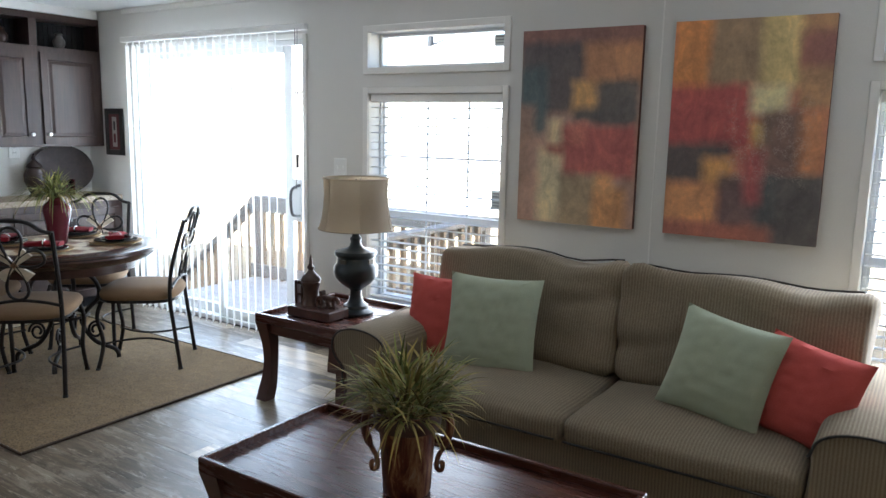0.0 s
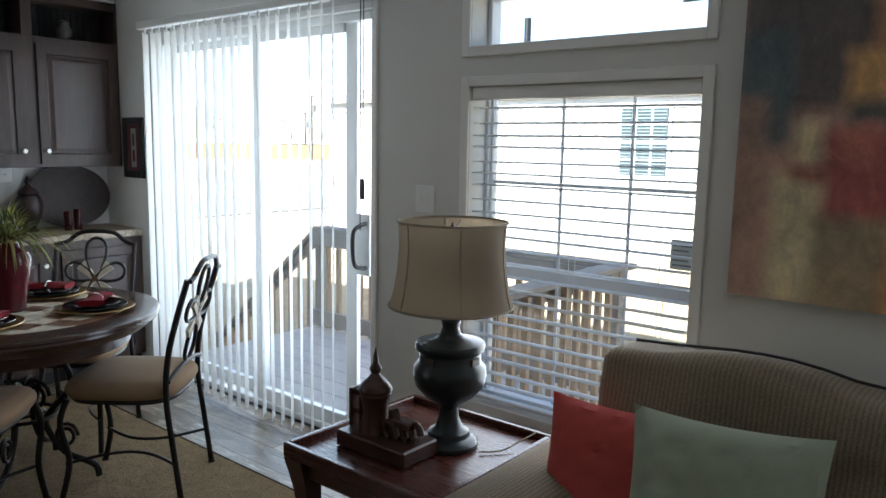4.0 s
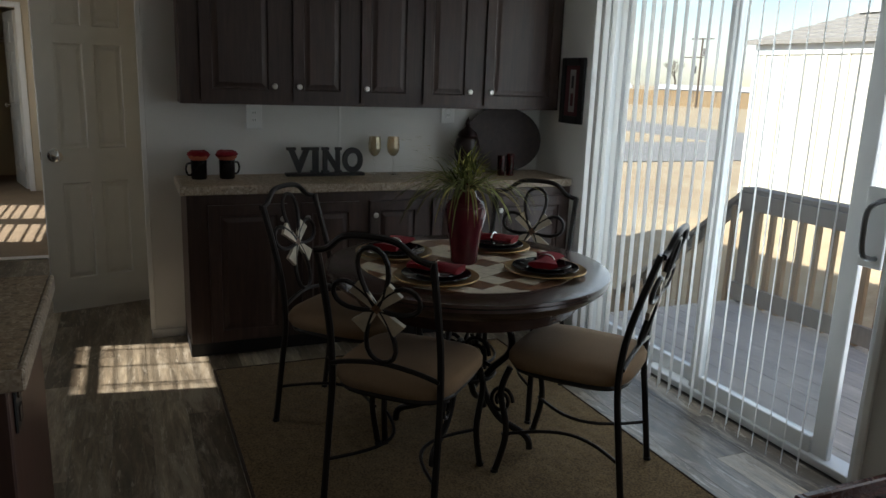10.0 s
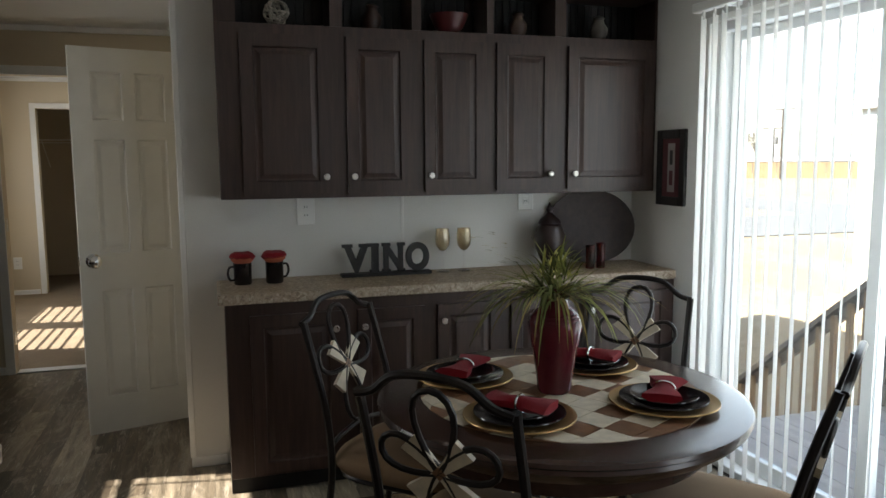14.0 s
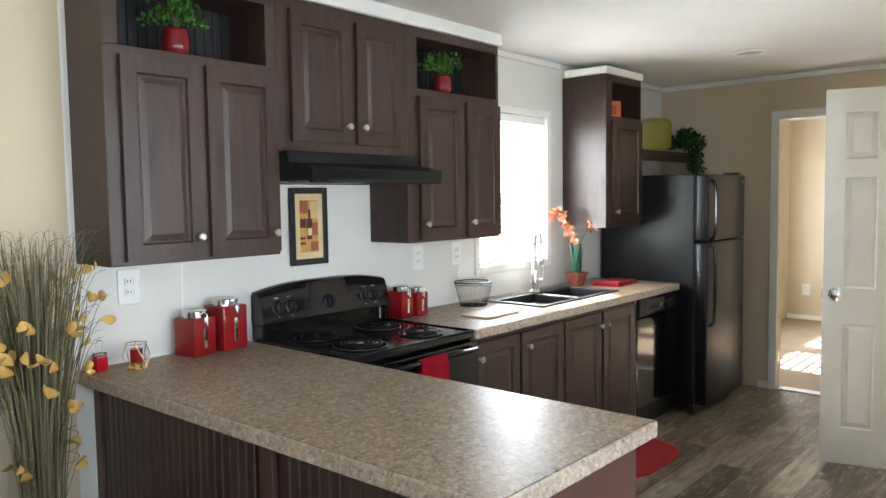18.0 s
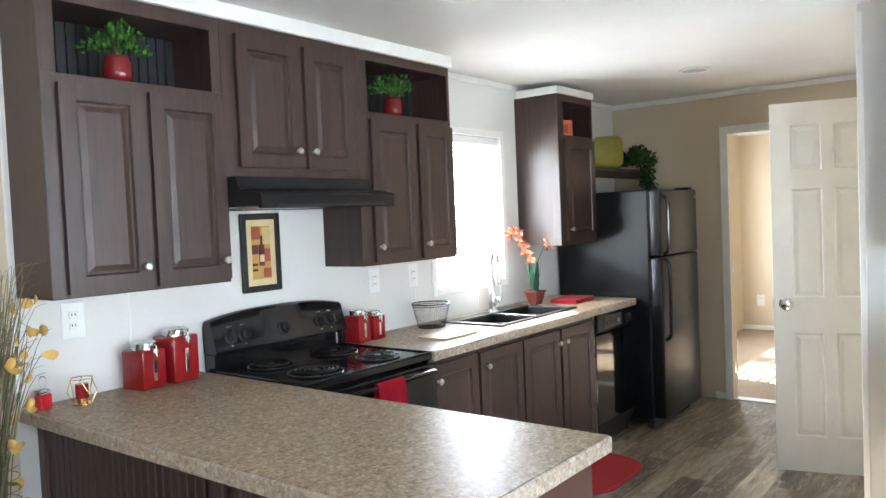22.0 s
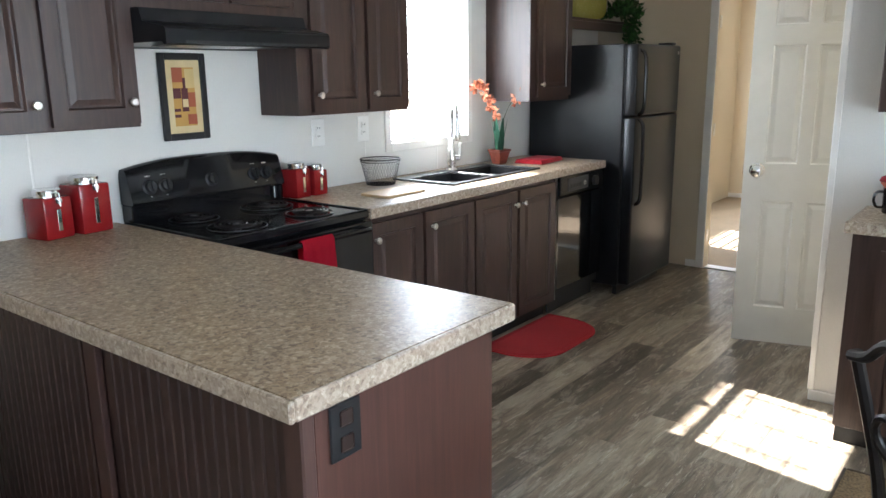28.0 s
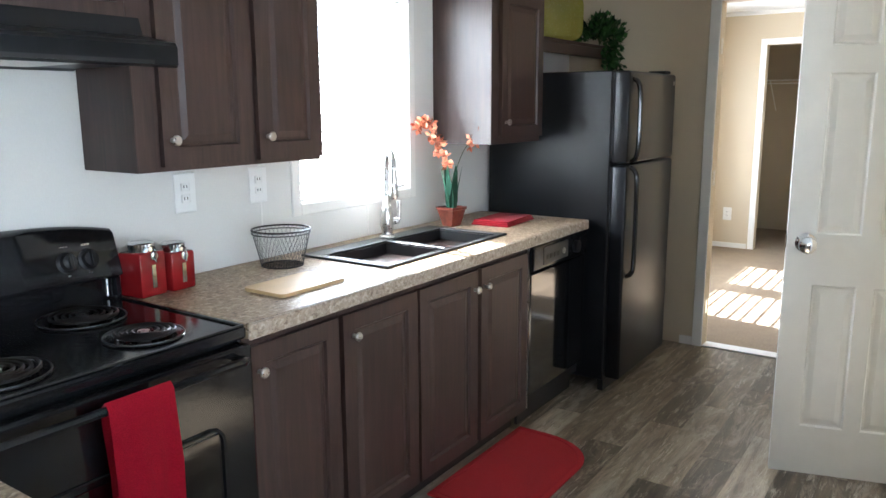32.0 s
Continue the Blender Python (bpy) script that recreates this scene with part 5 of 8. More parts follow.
def napkin(parent, rng):
    """A folded napkin drawn through a ring."""
    b = bmesh.new()
    rows = []
    for k in range(13):
        u = k / 12
        w = 0.026 + 0.03 * abs(2 * u - 1) ** 0.8
        ring = []
        for j in range(10):
            a = 2 * math.pi * j / 10
            ring.append(b.verts.new(((u - 0.5) * 0.19, w * math.cos(a) * (1 + 0.18 * math.sin(3 * a + u * 5)), 0.024 + 0.016 * math.sin(a) * (1 + 0.2 * math.cos(2 * a + 7 * u)))))
        rows.append(ring)
    for p, q in zip(rows, rows[1:]):
        for j in range(10):
            b.faces.new((p[j], p[(j + 1) % 10], q[(j + 1) % 10], q[j]))
    b.faces.new(rows[0][::-1])
    b.faces.new(rows[-1])
    return b


rng = random.Random(3)
made = None
for px, py in ((-4.505, 2.15), (-4.10, 2.172), (-4.085, 2.618), (-4.51, 2.608)):
    d = Vector((px - TCX, py - TCY))
    rz = math.degrees(math.atan2(d.y, d.x))
    z = TZ + 0.0018
    if made is None:
        ch = alone("charger_plate", lathe(plate_prof(0.158), 40), M_CHARGER, "round gold charger plate on the table", "plate", px, py, z, rz, "place settings", smooth=True)
        d1 = alone("dinner_plate", lathe(plate_prof(0.128), 40), M_PLATEBLK, "round black dinner plate on a charger", "plate", px, py, z + 0.009, rz, "place settings", smooth=True)
        d2 = alone("salad_plate", lathe(plate_prof(0.098), 40), M_PLATEBLK, "small round black plate stacked on a dinner plate", "plate", px, py, z + 0.018, rz, "place settings", smooth=True)
        np_ = thing("napkin", "red cloth napkin drawn through a ring", "napkin", px, py, z + 0.022, rz + 90, "place settings")
        part("cloth", napkin(None, rng), M_NAPKIN, np_, "", True)
        part("napkin_ring", tube([(0, 0.03 * math.cos(2 * math.pi * k / 20), 0.026 + 0.02 * math.sin(2 * math.pi * k / 20)) for k in range(20)], 0.004, 6, closed=True), M_CHROME, np_, "", True)
        made = (ch, d1, d2, np_)
    else:
        for o, dz, dr in zip(made, (0, 0.009, 0.018, 0.022), (0, 0, 0, 90)):
            copy_thing(o, pose(px, py, z + dz, 0, 0, rz + dr + rng.uniform(-9, 9)))


# plants
def blade(b, p0, direction, length, width, droop, rng, seg=6):
    """One arching grass blade."""
    d = Vector(direction).normalized()
    side = d.cross(Vector((0, 0, 1)))
    side = side.normalized() if side.length > 1e-3 else Vector((1, 0, 0))
    p = Vector(p0)
    prev = None
    for k in range(seg + 1):
        u = k / seg
        w = width * (1 - u) ** 0.7 * (0.6 + 0.4 * min(1, 4 * u))
        row = (b.verts.new(p - side * w), b.verts.new(p + side * w)) if k < seg else (b.verts.new(p),)
        if prev:
            if len(row) == 2:
                b.faces.new((prev[0], prev[1], row[1], row[0]))
            else:
                b.faces.new((prev[0], prev[1], row[0]))
        prev = row
        d = (d + Vector((0, 0, -droop * (0.4 + 1.2 * u))) / seg).normalized()
        p = p + d * length / seg


def leafmat(name, c, c2):
    m = Mat(name, c, 0.75, 0, 0.1)
    g = m.node("NewGeometry")
    m.color(m.ramp(g.outputs["Random Per Island"], [(0.0, c2), (0.55, c), (1.0, shade(c, 1.7))]))
    return m.m


M_GRASS = leafmat("silk_grass", (0.20, 0.215, 0.07), (0.06, 0.072, 0.022))
M_GRASSTIP = leafmat("yellow_green_tips", (0.36, 0.34, 0.10), (0.17, 0.17, 0.05))
M_GRASSDRY = leafmat("dry_silk_grass", (0.25, 0.20, 0.07), (0.085, 0.072, 0.025))


def grass_tuft(n, spread, lmin, lmax, width, droop, seed, base=0.03, low=0.15):
    r = random.Random(seed)
    b = bmesh.new()
    for _ in range(n):
        a = r.uniform(0, 2 * math.pi)
        lean = r.uniform(low, 1.0) * spread
        blade(b, (base * r.random() * math.cos(a), base * r.random() * math.sin(a), 0), (math.cos(a) * lean, math.sin(a) * lean, 1), r.uniform(lmin, lmax), width * r.uniform(0.6, 1.2), droop * r.uniform(0.5, 1.5), r)
    return b


def leaf_bush(n, radius, height, lmin, lmax, width, seed):
    """Short bent leaves that start at all heights of a loose clump."""
    r = random.Random(seed)
    b = bmesh.new()
    for _ in range(n):
        a, q, u = r.uniform(0, 2 * math.pi), math.sqrt(r.random()), r.random()
        p = (radius * q * (0.55 + 0.7 * u) * math.cos(a), radius * q * (0.55 + 0.7 * u) * math.sin(a), height * u * (1 - 0.45 * q))
        a2 = a + r.uniform(-1.3, 1.3)
        lean = (0.25 + 1.1 * q) * r.uniform(0.5, 1.4)
        blade(b, p, (math.cos(a2) * lean, math.sin(a2) * lean, r.uniform(0.4, 1.1)), r.uniform(lmin, lmax), width * r.uniform(0.6, 1.25), r.uniform(0.1, 1.5), r, 5)
    return b


M_BURG = plain("burgundy_glaze", (0.11, 0.016, 0.024), 0.12, var=0.25, bump=0.03)
vs = alone("ceramic_vase", lathe([(0, 0.002), (0.046, 0.0), (0.052, 0.008), (0.056, 0.05), (0.066, 0.12), (0.079, 0.185), (0.084, 0.215), (0.078, 0.238), (0.06, 0.256), (0.043, 0.268), (0.037, 0.285), (0.036, 0.30), (0.044, 0.312), (0.038, 0.312), (0.031, 0.298), (0.034, 0.27), (0.0, 0.25)], 40), M_BURG, "tall burgundy glazed vase on the dining table", "vase", -4.30, 2.372, TZ + 0.002, smooth=True)
for z_, r_ in ((0.226, 0.0832), (0.236, 0.0798), (0.246, 0.0712)):
    part("ring_groove", tube([(r_ * math.cos(2 * math.pi * k / 40), r_ * math.sin(2 * math.pi * k / 40), z_) for k in range(40)], 0.0022, 5, closed=True), M_BURG, vs, "", True)
gp = thing("grass_arrangement", "drooping green silk grass standing in the burgundy vase", "plant", -4.30, 2.372, TZ + 0.285)
part("arching_tuft", grass_tuft(70, 1.9, 0.26, 0.36, 0.0066, 2.0, 11, 0.026, 0.55), M_GRASS, gp)
part("straw_tuft", grass_tuft(46, 2.0, 0.26, 0.38, 0.0062, 2.1, 14, 0.026, 0.6), M_GRASSDRY, gp)
part("leaf_bush", leaf_bush(110, 0.07, 0.13, 0.07, 0.15, 0.0055, 15), M_GRASS, gp)
part("upright_tuft", leaf_bush(60, 0.06, 0.16, 0.05, 0.11, 0.0052, 12), M_GRASSTIP, gp)
b = bmesh.new()
r = random.Random(8)
for k in range(5):
    dx, dy = -0.35 + r.uniform(-0.25, 0.2), -0.9 + r.uniform(-0.3, 0.3)
    blade(b, (0, 0, 0.0), (dx, dy, 0.9), r.uniform(0.28, 0.36), 0.0016, 0.9, r, 8)
    for q in range(3):
        u = 0.6 + 0.2 * q
        blade(b, (dx * 0.24 * u, dy * 0.24 * u, 0.20 * u + r.uniform(-0.01, 0.01)), (dx + r.uniform(-0.6, 0.6), dy, 0.3), 0.028, 0.006, 0.6, r, 3)
part("sprig", b, M_GRASSDRY, gp)
# ---- living room ----
M_CHERRY = wood("cherry_wood", (0.066, 0.020, 0.013), 0.25, (0.08, 1, 1), 0.16, 40)
M_CHERRY_LEG = wood("cherry_wood_upright", (0.066, 0.020, 0.013), 0.28, (1, 1, 0.08), 0.16, 40)
M_CHENILLE = fabric("olive_chenille", (0.325, 0.262, 0.18), (0.145, 0.115, 0.08), 300, stripe=24, low=0.75)
M_PIPING = plain("dark_piping", (0.03, 0.028, 0.026), 0.8)
M_SAGE = fabric("sage_green_suede", (0.40, 0.44, 0.33), (0.34, 0.38, 0.28), 420, bump=0.12, low=0.85)
M_CORAL = fabric("coral_red_suede", (0.52, 0.10, 0.085), (0.43, 0.07, 0.06), 420, bump=0.12, low=0.85)


def pillow_mesh(w, h, t, seed=0, n=16, puff=0.55, wr=0.006):
    """A cushion standing in the xz plane, its middle at the origin."""
    b = bmesh.new()
    noise_at = lambda x, z: noise.noise(Vector((x * 7 + seed * 3.1, z * 7, seed)))
    sides = []
    for s in (-1, 1):
        g = []
        for i in range(n + 1):
            row = []
            for j in range(n + 1):
                u, v = 2 * i / n - 1, 2 * j / n - 1
                k = ((1 - abs(u) ** 2.6) * (1 - abs(v) ** 2.6)) ** puff
                pull = 1 - 0.07 * (1 - abs(u) ** 2) * abs(v) ** 3 - 0.0
                pull2 = 1 - 0.07 * (1 - abs(v) ** 2) * abs(u) ** 3
                edge = i in (0, n) or j in (0, n)
                if s == 1 and edge:
                    row.append(sides[0][i][j])
                else:
                    row.append(b.verts.new((u * w / 2 * pull2, s * (t / 2 * k + (0 if edge else wr * noise_at(u, v))), v * h / 2 * pull)))
            g.append(row)
        sides.append(g)
        for i in range(n):
            for j in range(n):
                b.faces.new((g[i][j], g[i + 1][j], g[i + 1][j + 1], g[i][j + 1]))
    return b


def cushion_block(x0, x1, y0, y1, z0, z1, crown, bm=None, n=10, r=0.045):
    """A stuffed block: rounded edges, a domed top."""
    b = bmesh.new()
    bmesh.ops.create_cube(b, size=1)
    bmesh.ops.subdivide_edges(b, edges=b.edges[:], cuts=n, use_grid_fill=True)
    w, d, h = x1 - x0, y1 - y0, z1 - z0
    for v in b.verts:
        p = Vector((v.co.x * w, v.co.y * d, v.co.z * h))
        core = Vector((max(-w / 2 + r, min(w / 2 - r, p.x)), max(-d / 2 + r, min(d / 2 - r, p.y)), max(-h / 2 + r, min(h / 2 - r, p.z))))
        off = p - core
        if off.length > 1e-6:
            p = core + off.normalized() * min(r, max(abs(off.x), abs(off.y), abs(off.z)))
        k = (1 - (2 * v.co.x) ** 2) * (1 - (2 * v.co.y) ** 2)
        if v.co.z > 0:
            p.z += crown * k * (v.co.z * 2)
        p += Vector((0, -1, 0)) * crown * 0.4 * (1 - (2 * v.co.x) ** 2) * (1 - (2 * v.co.z) ** 2) * (1 if v.co.y < 0 else 0)
        p += noise.noise_vector(p * 5 + Vector((x0, y0, z0))) * 0.008
        v.co = p + Vector(((x0 + x1) / 2, (y0 + y1) / 2, (z0 + z1) / 2))
    return joined(bm, b)


def rolled_arm(side, length):
    """A rolled sofa arm along y; side: -1 or 1 gives the way the roll leans."""
    b = bmesh.new()
    prof = [(-0.085, 0.06), (-0.085, 0.30), (-0.10, 0.40), (-0.135, 0.45), (-0.15, 0.52), (-0.125, 0.585), (-0.06, 0.62), (0.02, 0.615), (0.075, 0.58), (0.095, 0.52), (0.09, 0.46), (0.09, 0.06)]
    rows = []
    for k, (y, s) in enumerate([(0, 0.93), (0.015, 1.0), (length * 0.5, 1.0), (length, 1.0)]):
        rows.append([b.verts.new((side * -1 * x * 1.39 * s, y, 0.06 + (z - 0.06) * 0.91 * (0.985 if k == 0 else 1))) for x, z in smoothline2(prof)])
    m = len(rows[0])
    for p, q in zip(rows, rows[1:]):
        for k in range(m):
            b.faces.new((p[k], p[(k + 1) % m], q[(k + 1) % m], q[k]))
    b.faces.new(rows[0][::-1])
    b.faces.new(rows[-1])
    return b


def smoothline2(pts):
    return [(p.x, p.z) for p in smoothline([(x, 0, z) for x, z in pts], 3, closed=True)]


def sofa(name, label, x, y, rz, width, seats, back_h=0.93):
    """Faces -y in its own frame; origin on the floor at the left front corner."""
    s = thing(name, label, "sofa", x, y, 0, rz)
    D_ = 0.96
    part("base", box(0.10, width - 0.10, 0.06, D_, 0.05, 0.30, 0.02, None, 3), M_CHENILLE, s, "", True)
    part("back_frame", box(0.24, width - 0.24, D_ - 0.24, D_, 0.30, 0.76, 0.06, None, 4), M_CHENILLE, s, "", True)
    for fx in (0.12, width - 0.16):
        for fy in (0.10, D_ - 0.1):
            part("foot", box(fx, fx + 0.05, fy, fy + 0.05, 0, 0.06, 0.005), M_DKWOOD, s)
    for side, ax in ((-1, 0.205), (1, width - 0.205)):
        m = moved(rolled_arm(side, D_ - 0.03), Matrix.Translation((ax, 0.03, 0)))
        arm = part("arm", m, M_CHENILLE, s, "", True)
        line = [(ax + side * -1 * px * 1.34, 0.022, 0.06 + (pz - 0.06) * 0.905) for px, pz in smoothline2([(-0.085, 0.30), (-0.10, 0.40), (-0.135, 0.45), (-0.15, 0.52), (-0.125, 0.585), (-0.06, 0.62), (0.02, 0.615), (0.075, 0.58), (0.095, 0.52), (0.09, 0.46)])[:-4]]
        part("piping", tube(line, 0.005, 6), M_PIPING, arm)
    x0, x1 = 0.345, width - 0.345
    w = (x1 - x0) / seats
    for k in range(seats):
        a, c = x0 + k * w, x0 + (k + 1) * w
        cu = part("seat_cushion", cushion_block(a + 0.003, c - 0.003, 0.0, D_ - 0.2, 0.27, 0.395, 0.03, None, 16), M_CHENILLE, s, "", True)
        part("piping", tube([(a + 0.02, -0.008, 0.30), (a + 0.06, -0.016, 0.302), (c - 0.06, -0.016, 0.302), (c - 0.02, -0.008, 0.30)], 0.005, 6), M_PIPING, cu)
        a, c = 0.22 + k * (width - 0.44) / seats, 0.22 + (k + 1) * (width - 0.44) / seats
        b = cushion_block(a + 0.004, c - 0.004, 0, 0.26, 0, back_h - 0.41, 0.014, None, 22, 0.055)
        for v in b.verts:
            u = (v.co.x - a) / (c - a)
            f = max(0.0, v.co.z / (back_h - 0.41))
            v.co += noise.noise_vector(Vector((v.co.x * 3.3, v.co.y * 4, v.co.z * 3.3 + k * 7.3))) * 0.035 * f
            wr_ = noise.noise(Vector((v.co.x * 11 + k * 5, v.co.y * 9, v.co.z * 6))) * 0.010 + noise.noise(Vector((v.co.x * 5 + v.co.z * 6, v.co.z * 9, k * 3.7))) * 0.012
            if v.co.y < 0.13:
                v.co.y -= wr_
            # the corners next to the middle stand up in a soft knob
            inner = u if k == 0 else 1 - u
            v.co.z += f * (0.022 * math.exp(-((inner - 0.93) / 0.06) ** 2) - 0.012 * math.exp(-((inner - 0.70) / 0.12) ** 2))
            crease = math.exp(-((v.co.z - (0.16 + 0.22 * u)) / 0.03) ** 2) * max(0.0, u - 0.55 if k == 0 else 0.45 - u) * 2
            if v.co.y < 0.12:
                v.co.y += 0.03 * crease
        m = Matrix.Translation((0, D_ - 0.42, 0.40)) @ Matrix.Rotation(radians(-9), 4, "X")
        b0 = [v.co.copy() for v in b.verts]
        bc = part("back_cushion", moved(b, m), M_CHENILLE, s, "", True)
        h = back_h - 0.41
        edge = []
        for q in range(13):
            u = q / 12
            px = a + 0.03 + (c - a - 0.06) * u
            tops = sorted((v.z for v in b0 if abs(v.x - px) < 0.06 and 0.10 < v.y < 0.21), reverse=True)
            edge.append(Vector((px, 0.165, sum(tops[:3]) / 3 + 0.002)))
        edge = [m @ ((edge[max(0, q - 1)] + edge[q] * 2 + edge[min(12, q + 1)]) / 4) for q in range(13)]
        part("piping", tube(edge, 0.005, 6), M_PIPING, bc)
    return s


sofa("sofa", "olive-brown striped chenille two-seat sofa with rolled arms", -2.205, 2.50, 0, 2.465, 2)
sofa("loveseat", "olive-brown striped chenille loveseat against the cream wall", -1.18, 0.10, 180, 1.66, 2, 0.86)


def pillow(label, mat, x, y, z, w, rz, tilt, roll, seed, name="throw_pillow"):
    ob = part(name, pillow_mesh(w, w, 0.15, seed, 22, 0.55, 0.012), mat, None, "", True)
    ob.matrix_world = pose(x, y, z, tilt, roll, rz)
    return tagged(ob, label, "pillow", "pillows on the sofa")


pillow("coral red square throw pillow against the sofa arm", M_CORAL, -1.835, 2.96, 0.57, 0.43, 6, -16, 0, 1)
pillow("sage green square throw pillow leaning on the sofa back", M_SAGE, -1.52, 2.89, 0.605, 0.47, 10, -16, 0, 2)
pillow("sage green square throw pillow leaning on a red one", M_SAGE, -0.455, 2.86, 0.60, 0.43, -12, -18, 8, 3)
pillow("coral red square throw pillow beside a sage green one", M_CORAL, -0.145, 2.87, 0.565, 0.385, -16, -18, 9, 4)


# low tables with raised edges and sabre legs
def low_table(name, label, x, y, w, d, h, lip=0.03):
    t = thing(name, label, "table", x, y, 0)
    top = part("tabletop", box(0.015, w - 0.015, 0.015, d - 0.015, h - 0.045, h - 0.026, 0.003), M_CHERRY, t, "polished cherry-stained top")
    for p in ((0, w, 0, 0.022), (0, w, d - 0.022, d), (0, 0.022, 0.022, d - 0.022), (w - 0.022, w, 0.022, d - 0.022)):
        part("edge_rail", box(p[0], p[1], p[2], p[3], h - 0.05, h, 0.004), M_CHERRY, t)
    for p in ((0.05, w - 0.05, 0.03, 0.05), (0.05, w - 0.05, d - 0.05, d - 0.03), (0.03, 0.05, 0.05, d - 0.05), (w - 0.05, w - 0.03, 0.05, d - 0.05)):
        part("apron", box(p[0], p[1], p[2], p[3], h - 0.115, h - 0.046, 0.003), M_CHERRY, t)
    for sx in (0, 1):
        for sy in (0, 1):
            b = bmesh.new()
            rows = []
            for u in [k / 8 for k in range(9)]:
                half = 0.044 - 0.012 * math.sin(math.pi * min(1, u * 1.1)) - 0.008 * u
                off = 0.045 + 0.02 * math.sin(math.pi * u) - 0.01 * u
                cx, cy = (off if sx == 0 else w - off), (off if sy == 0 else d - off)
                z = (h - 0.05) * (1 - u)
                rows.append([b.verts.new((cx + a * half, cy + c * half, z)) for a, c in ((-1, -1), (1, -1), (1, 1), (-1, 1))])
            for p, q in zip(rows, rows[1:]):
                for k in range(4):
                    b.faces.new((p[k], p[(k + 1) % 4], q[(k + 1) % 4], q[k]))
            b.faces.new(rows[0])
            b.faces.new(rows[-1][::-1])
            part("leg", b, M_CHERRY_LEG, t, "", True)
    return t


low_table("coffee_table", "cherry-stained wooden coffee table with a raised edge", -1.72, 1.335, 1.28, 0.625, 0.46)
low_table("end_table", "cherry-stained wooden end table with sabre legs", -2.875, 2.645, 0.65, 0.66, 0.50)

# lamp
M_TEAL = plain("teal_black_glaze", (0.012, 0.019, 0.0225), 0.3, var=0.25, bump=0.06)
M_WORN = plain("worn_bronze", (0.07, 0.06, 0.04), 0.45, 0.3)
M_SHADE = fabric("linen_shade", (0.45, 0.385, 0.30), (0.39, 0.335, 0.26), 500, bump=0.2)
_t = M_SHADE.node_tree
_tr = _t.nodes.new("ShaderNodeBsdfTranslucent")
_tr.inputs[0].default_value = (0.42, 0.33, 0.22, 1)
_mx = _t.nodes.new("ShaderNodeMixShader")
_mx.inputs[0].default_value = 0.3
_t.links.new(_t.nodes["Principled BSDF"].outputs[0], _mx.inputs[1])
_t.links.new(_tr.outputs[0], _mx.inputs[2])
_t.links.new(_mx.outputs[0], _t.nodes["Material Output"].inputs[0])
lp = thing("table_lamp", "teal-black urn table lamp with a flared tan shade, unlit", "lamp", -2.492, 3.05, 0.476)
part("base", lathe([(0, 0), (0.1001, 0), (0.1016, 0.014), (0.0924, 0.026), (0.0732, 0.034), (0.0693, 0.05), (0.0462, 0.066), (0.0347, 0.10), (0.0323, 0.135), (0.0462, 0.15)], 36), M_TEAL, lp, "", True)
part("urn", lathe([(0.0423, 0.145), (0.0847, 0.175), (0.1155, 0.21), (0.1247, 0.245), (0.1217, 0.275), (0.1063, 0.292), (0.104, 0.325), (0.1155, 0.335), (0.119, 0.350), (0.114, 0.360), (0.082, 0.368), (0.05, 0.376), (0.036, 0.388), (0.029, 0.41), (0.033, 0.424), (0.033, 0.432), (0.022, 0.442), (0.019, 0.46), (0, 0.462)], 40), M_TEAL, lp, "", True)
for k in range(12):
    a = 2 * math.pi * k / 12
    if k % 3 == 0:
        part("relief_band", moved(box(-0.02, 0.02, -0.003, 0.003, -0.012, 0.012, 0.002), Matrix.Rotation(a, 4, "Z") @ Matrix.Translation((0, -0.107, 0.308))), M_WORN, lp, "worn bronze relief ornament")
part("stem", cyl(0.007, (0, 0, 0.45), (0, 0, 0.72), 10), M_IRON, lp)
part("socket", cyl(0.017, (0, 0, 0.50), (0, 0, 0.57), 14), M_IRON, lp)
b = bmesh.new()
prof = [(0.2064, 0.485), (0.1925, 0.535), (0.1817, 0.60), (0.1756, 0.68), (0.1779, 0.74), (0.1802, 0.765)]
lathe(prof, 48, b)
bmesh.ops.solidify(b, geom=b.faces[:], thickness=0.003)
shd = part("shade", b, M_SHADE, lp, "tan fabric bell shade", True)
for r_, z_ in ((0.2079, 0.486), (0.1817, 0.764)):
    part("shade_binding", tube([(r_ * math.cos(2 * math.pi * k / 48), r_ * math.sin(2 * math.pi * k / 48), z_) for k in range(48)], 0.004, 6, closed=True), M_SHADE, shd)
for k in range(6):
    a = 2 * math.pi * k / 6 + 0.3
    part("shade_rib", tube([((r_ + 0.001) * math.cos(a), (r_ + 0.001) * math.sin(a), z_) for r_, z_ in prof], 0.0022, 5), M_SHADE, shd)
for k in range(3):
    a = 2 * math.pi * k / 3
    part("spider_arm", cyl(0.002, (0, 0, 0.72), (0.178 * math.cos(a), 0.178 * math.sin(a), 0.755), 6), M_IRON, shd)
part("finial", lathe([(0, 0.72), (0.0092, 0.722), (0.0123, 0.735), (0.0062, 0.75), (0, 0.765)], 12), M_IRON, lp, "", True)
part("cord", tube(smoothline([(0.13, 0.0, 0.006), (0.18, 0.06, 0.006), (0.20, 0.14, 0.02), (0.21, 0.22, 0.028)], 5), 0.003, 6), M_SHADE, lp, "tan cord")

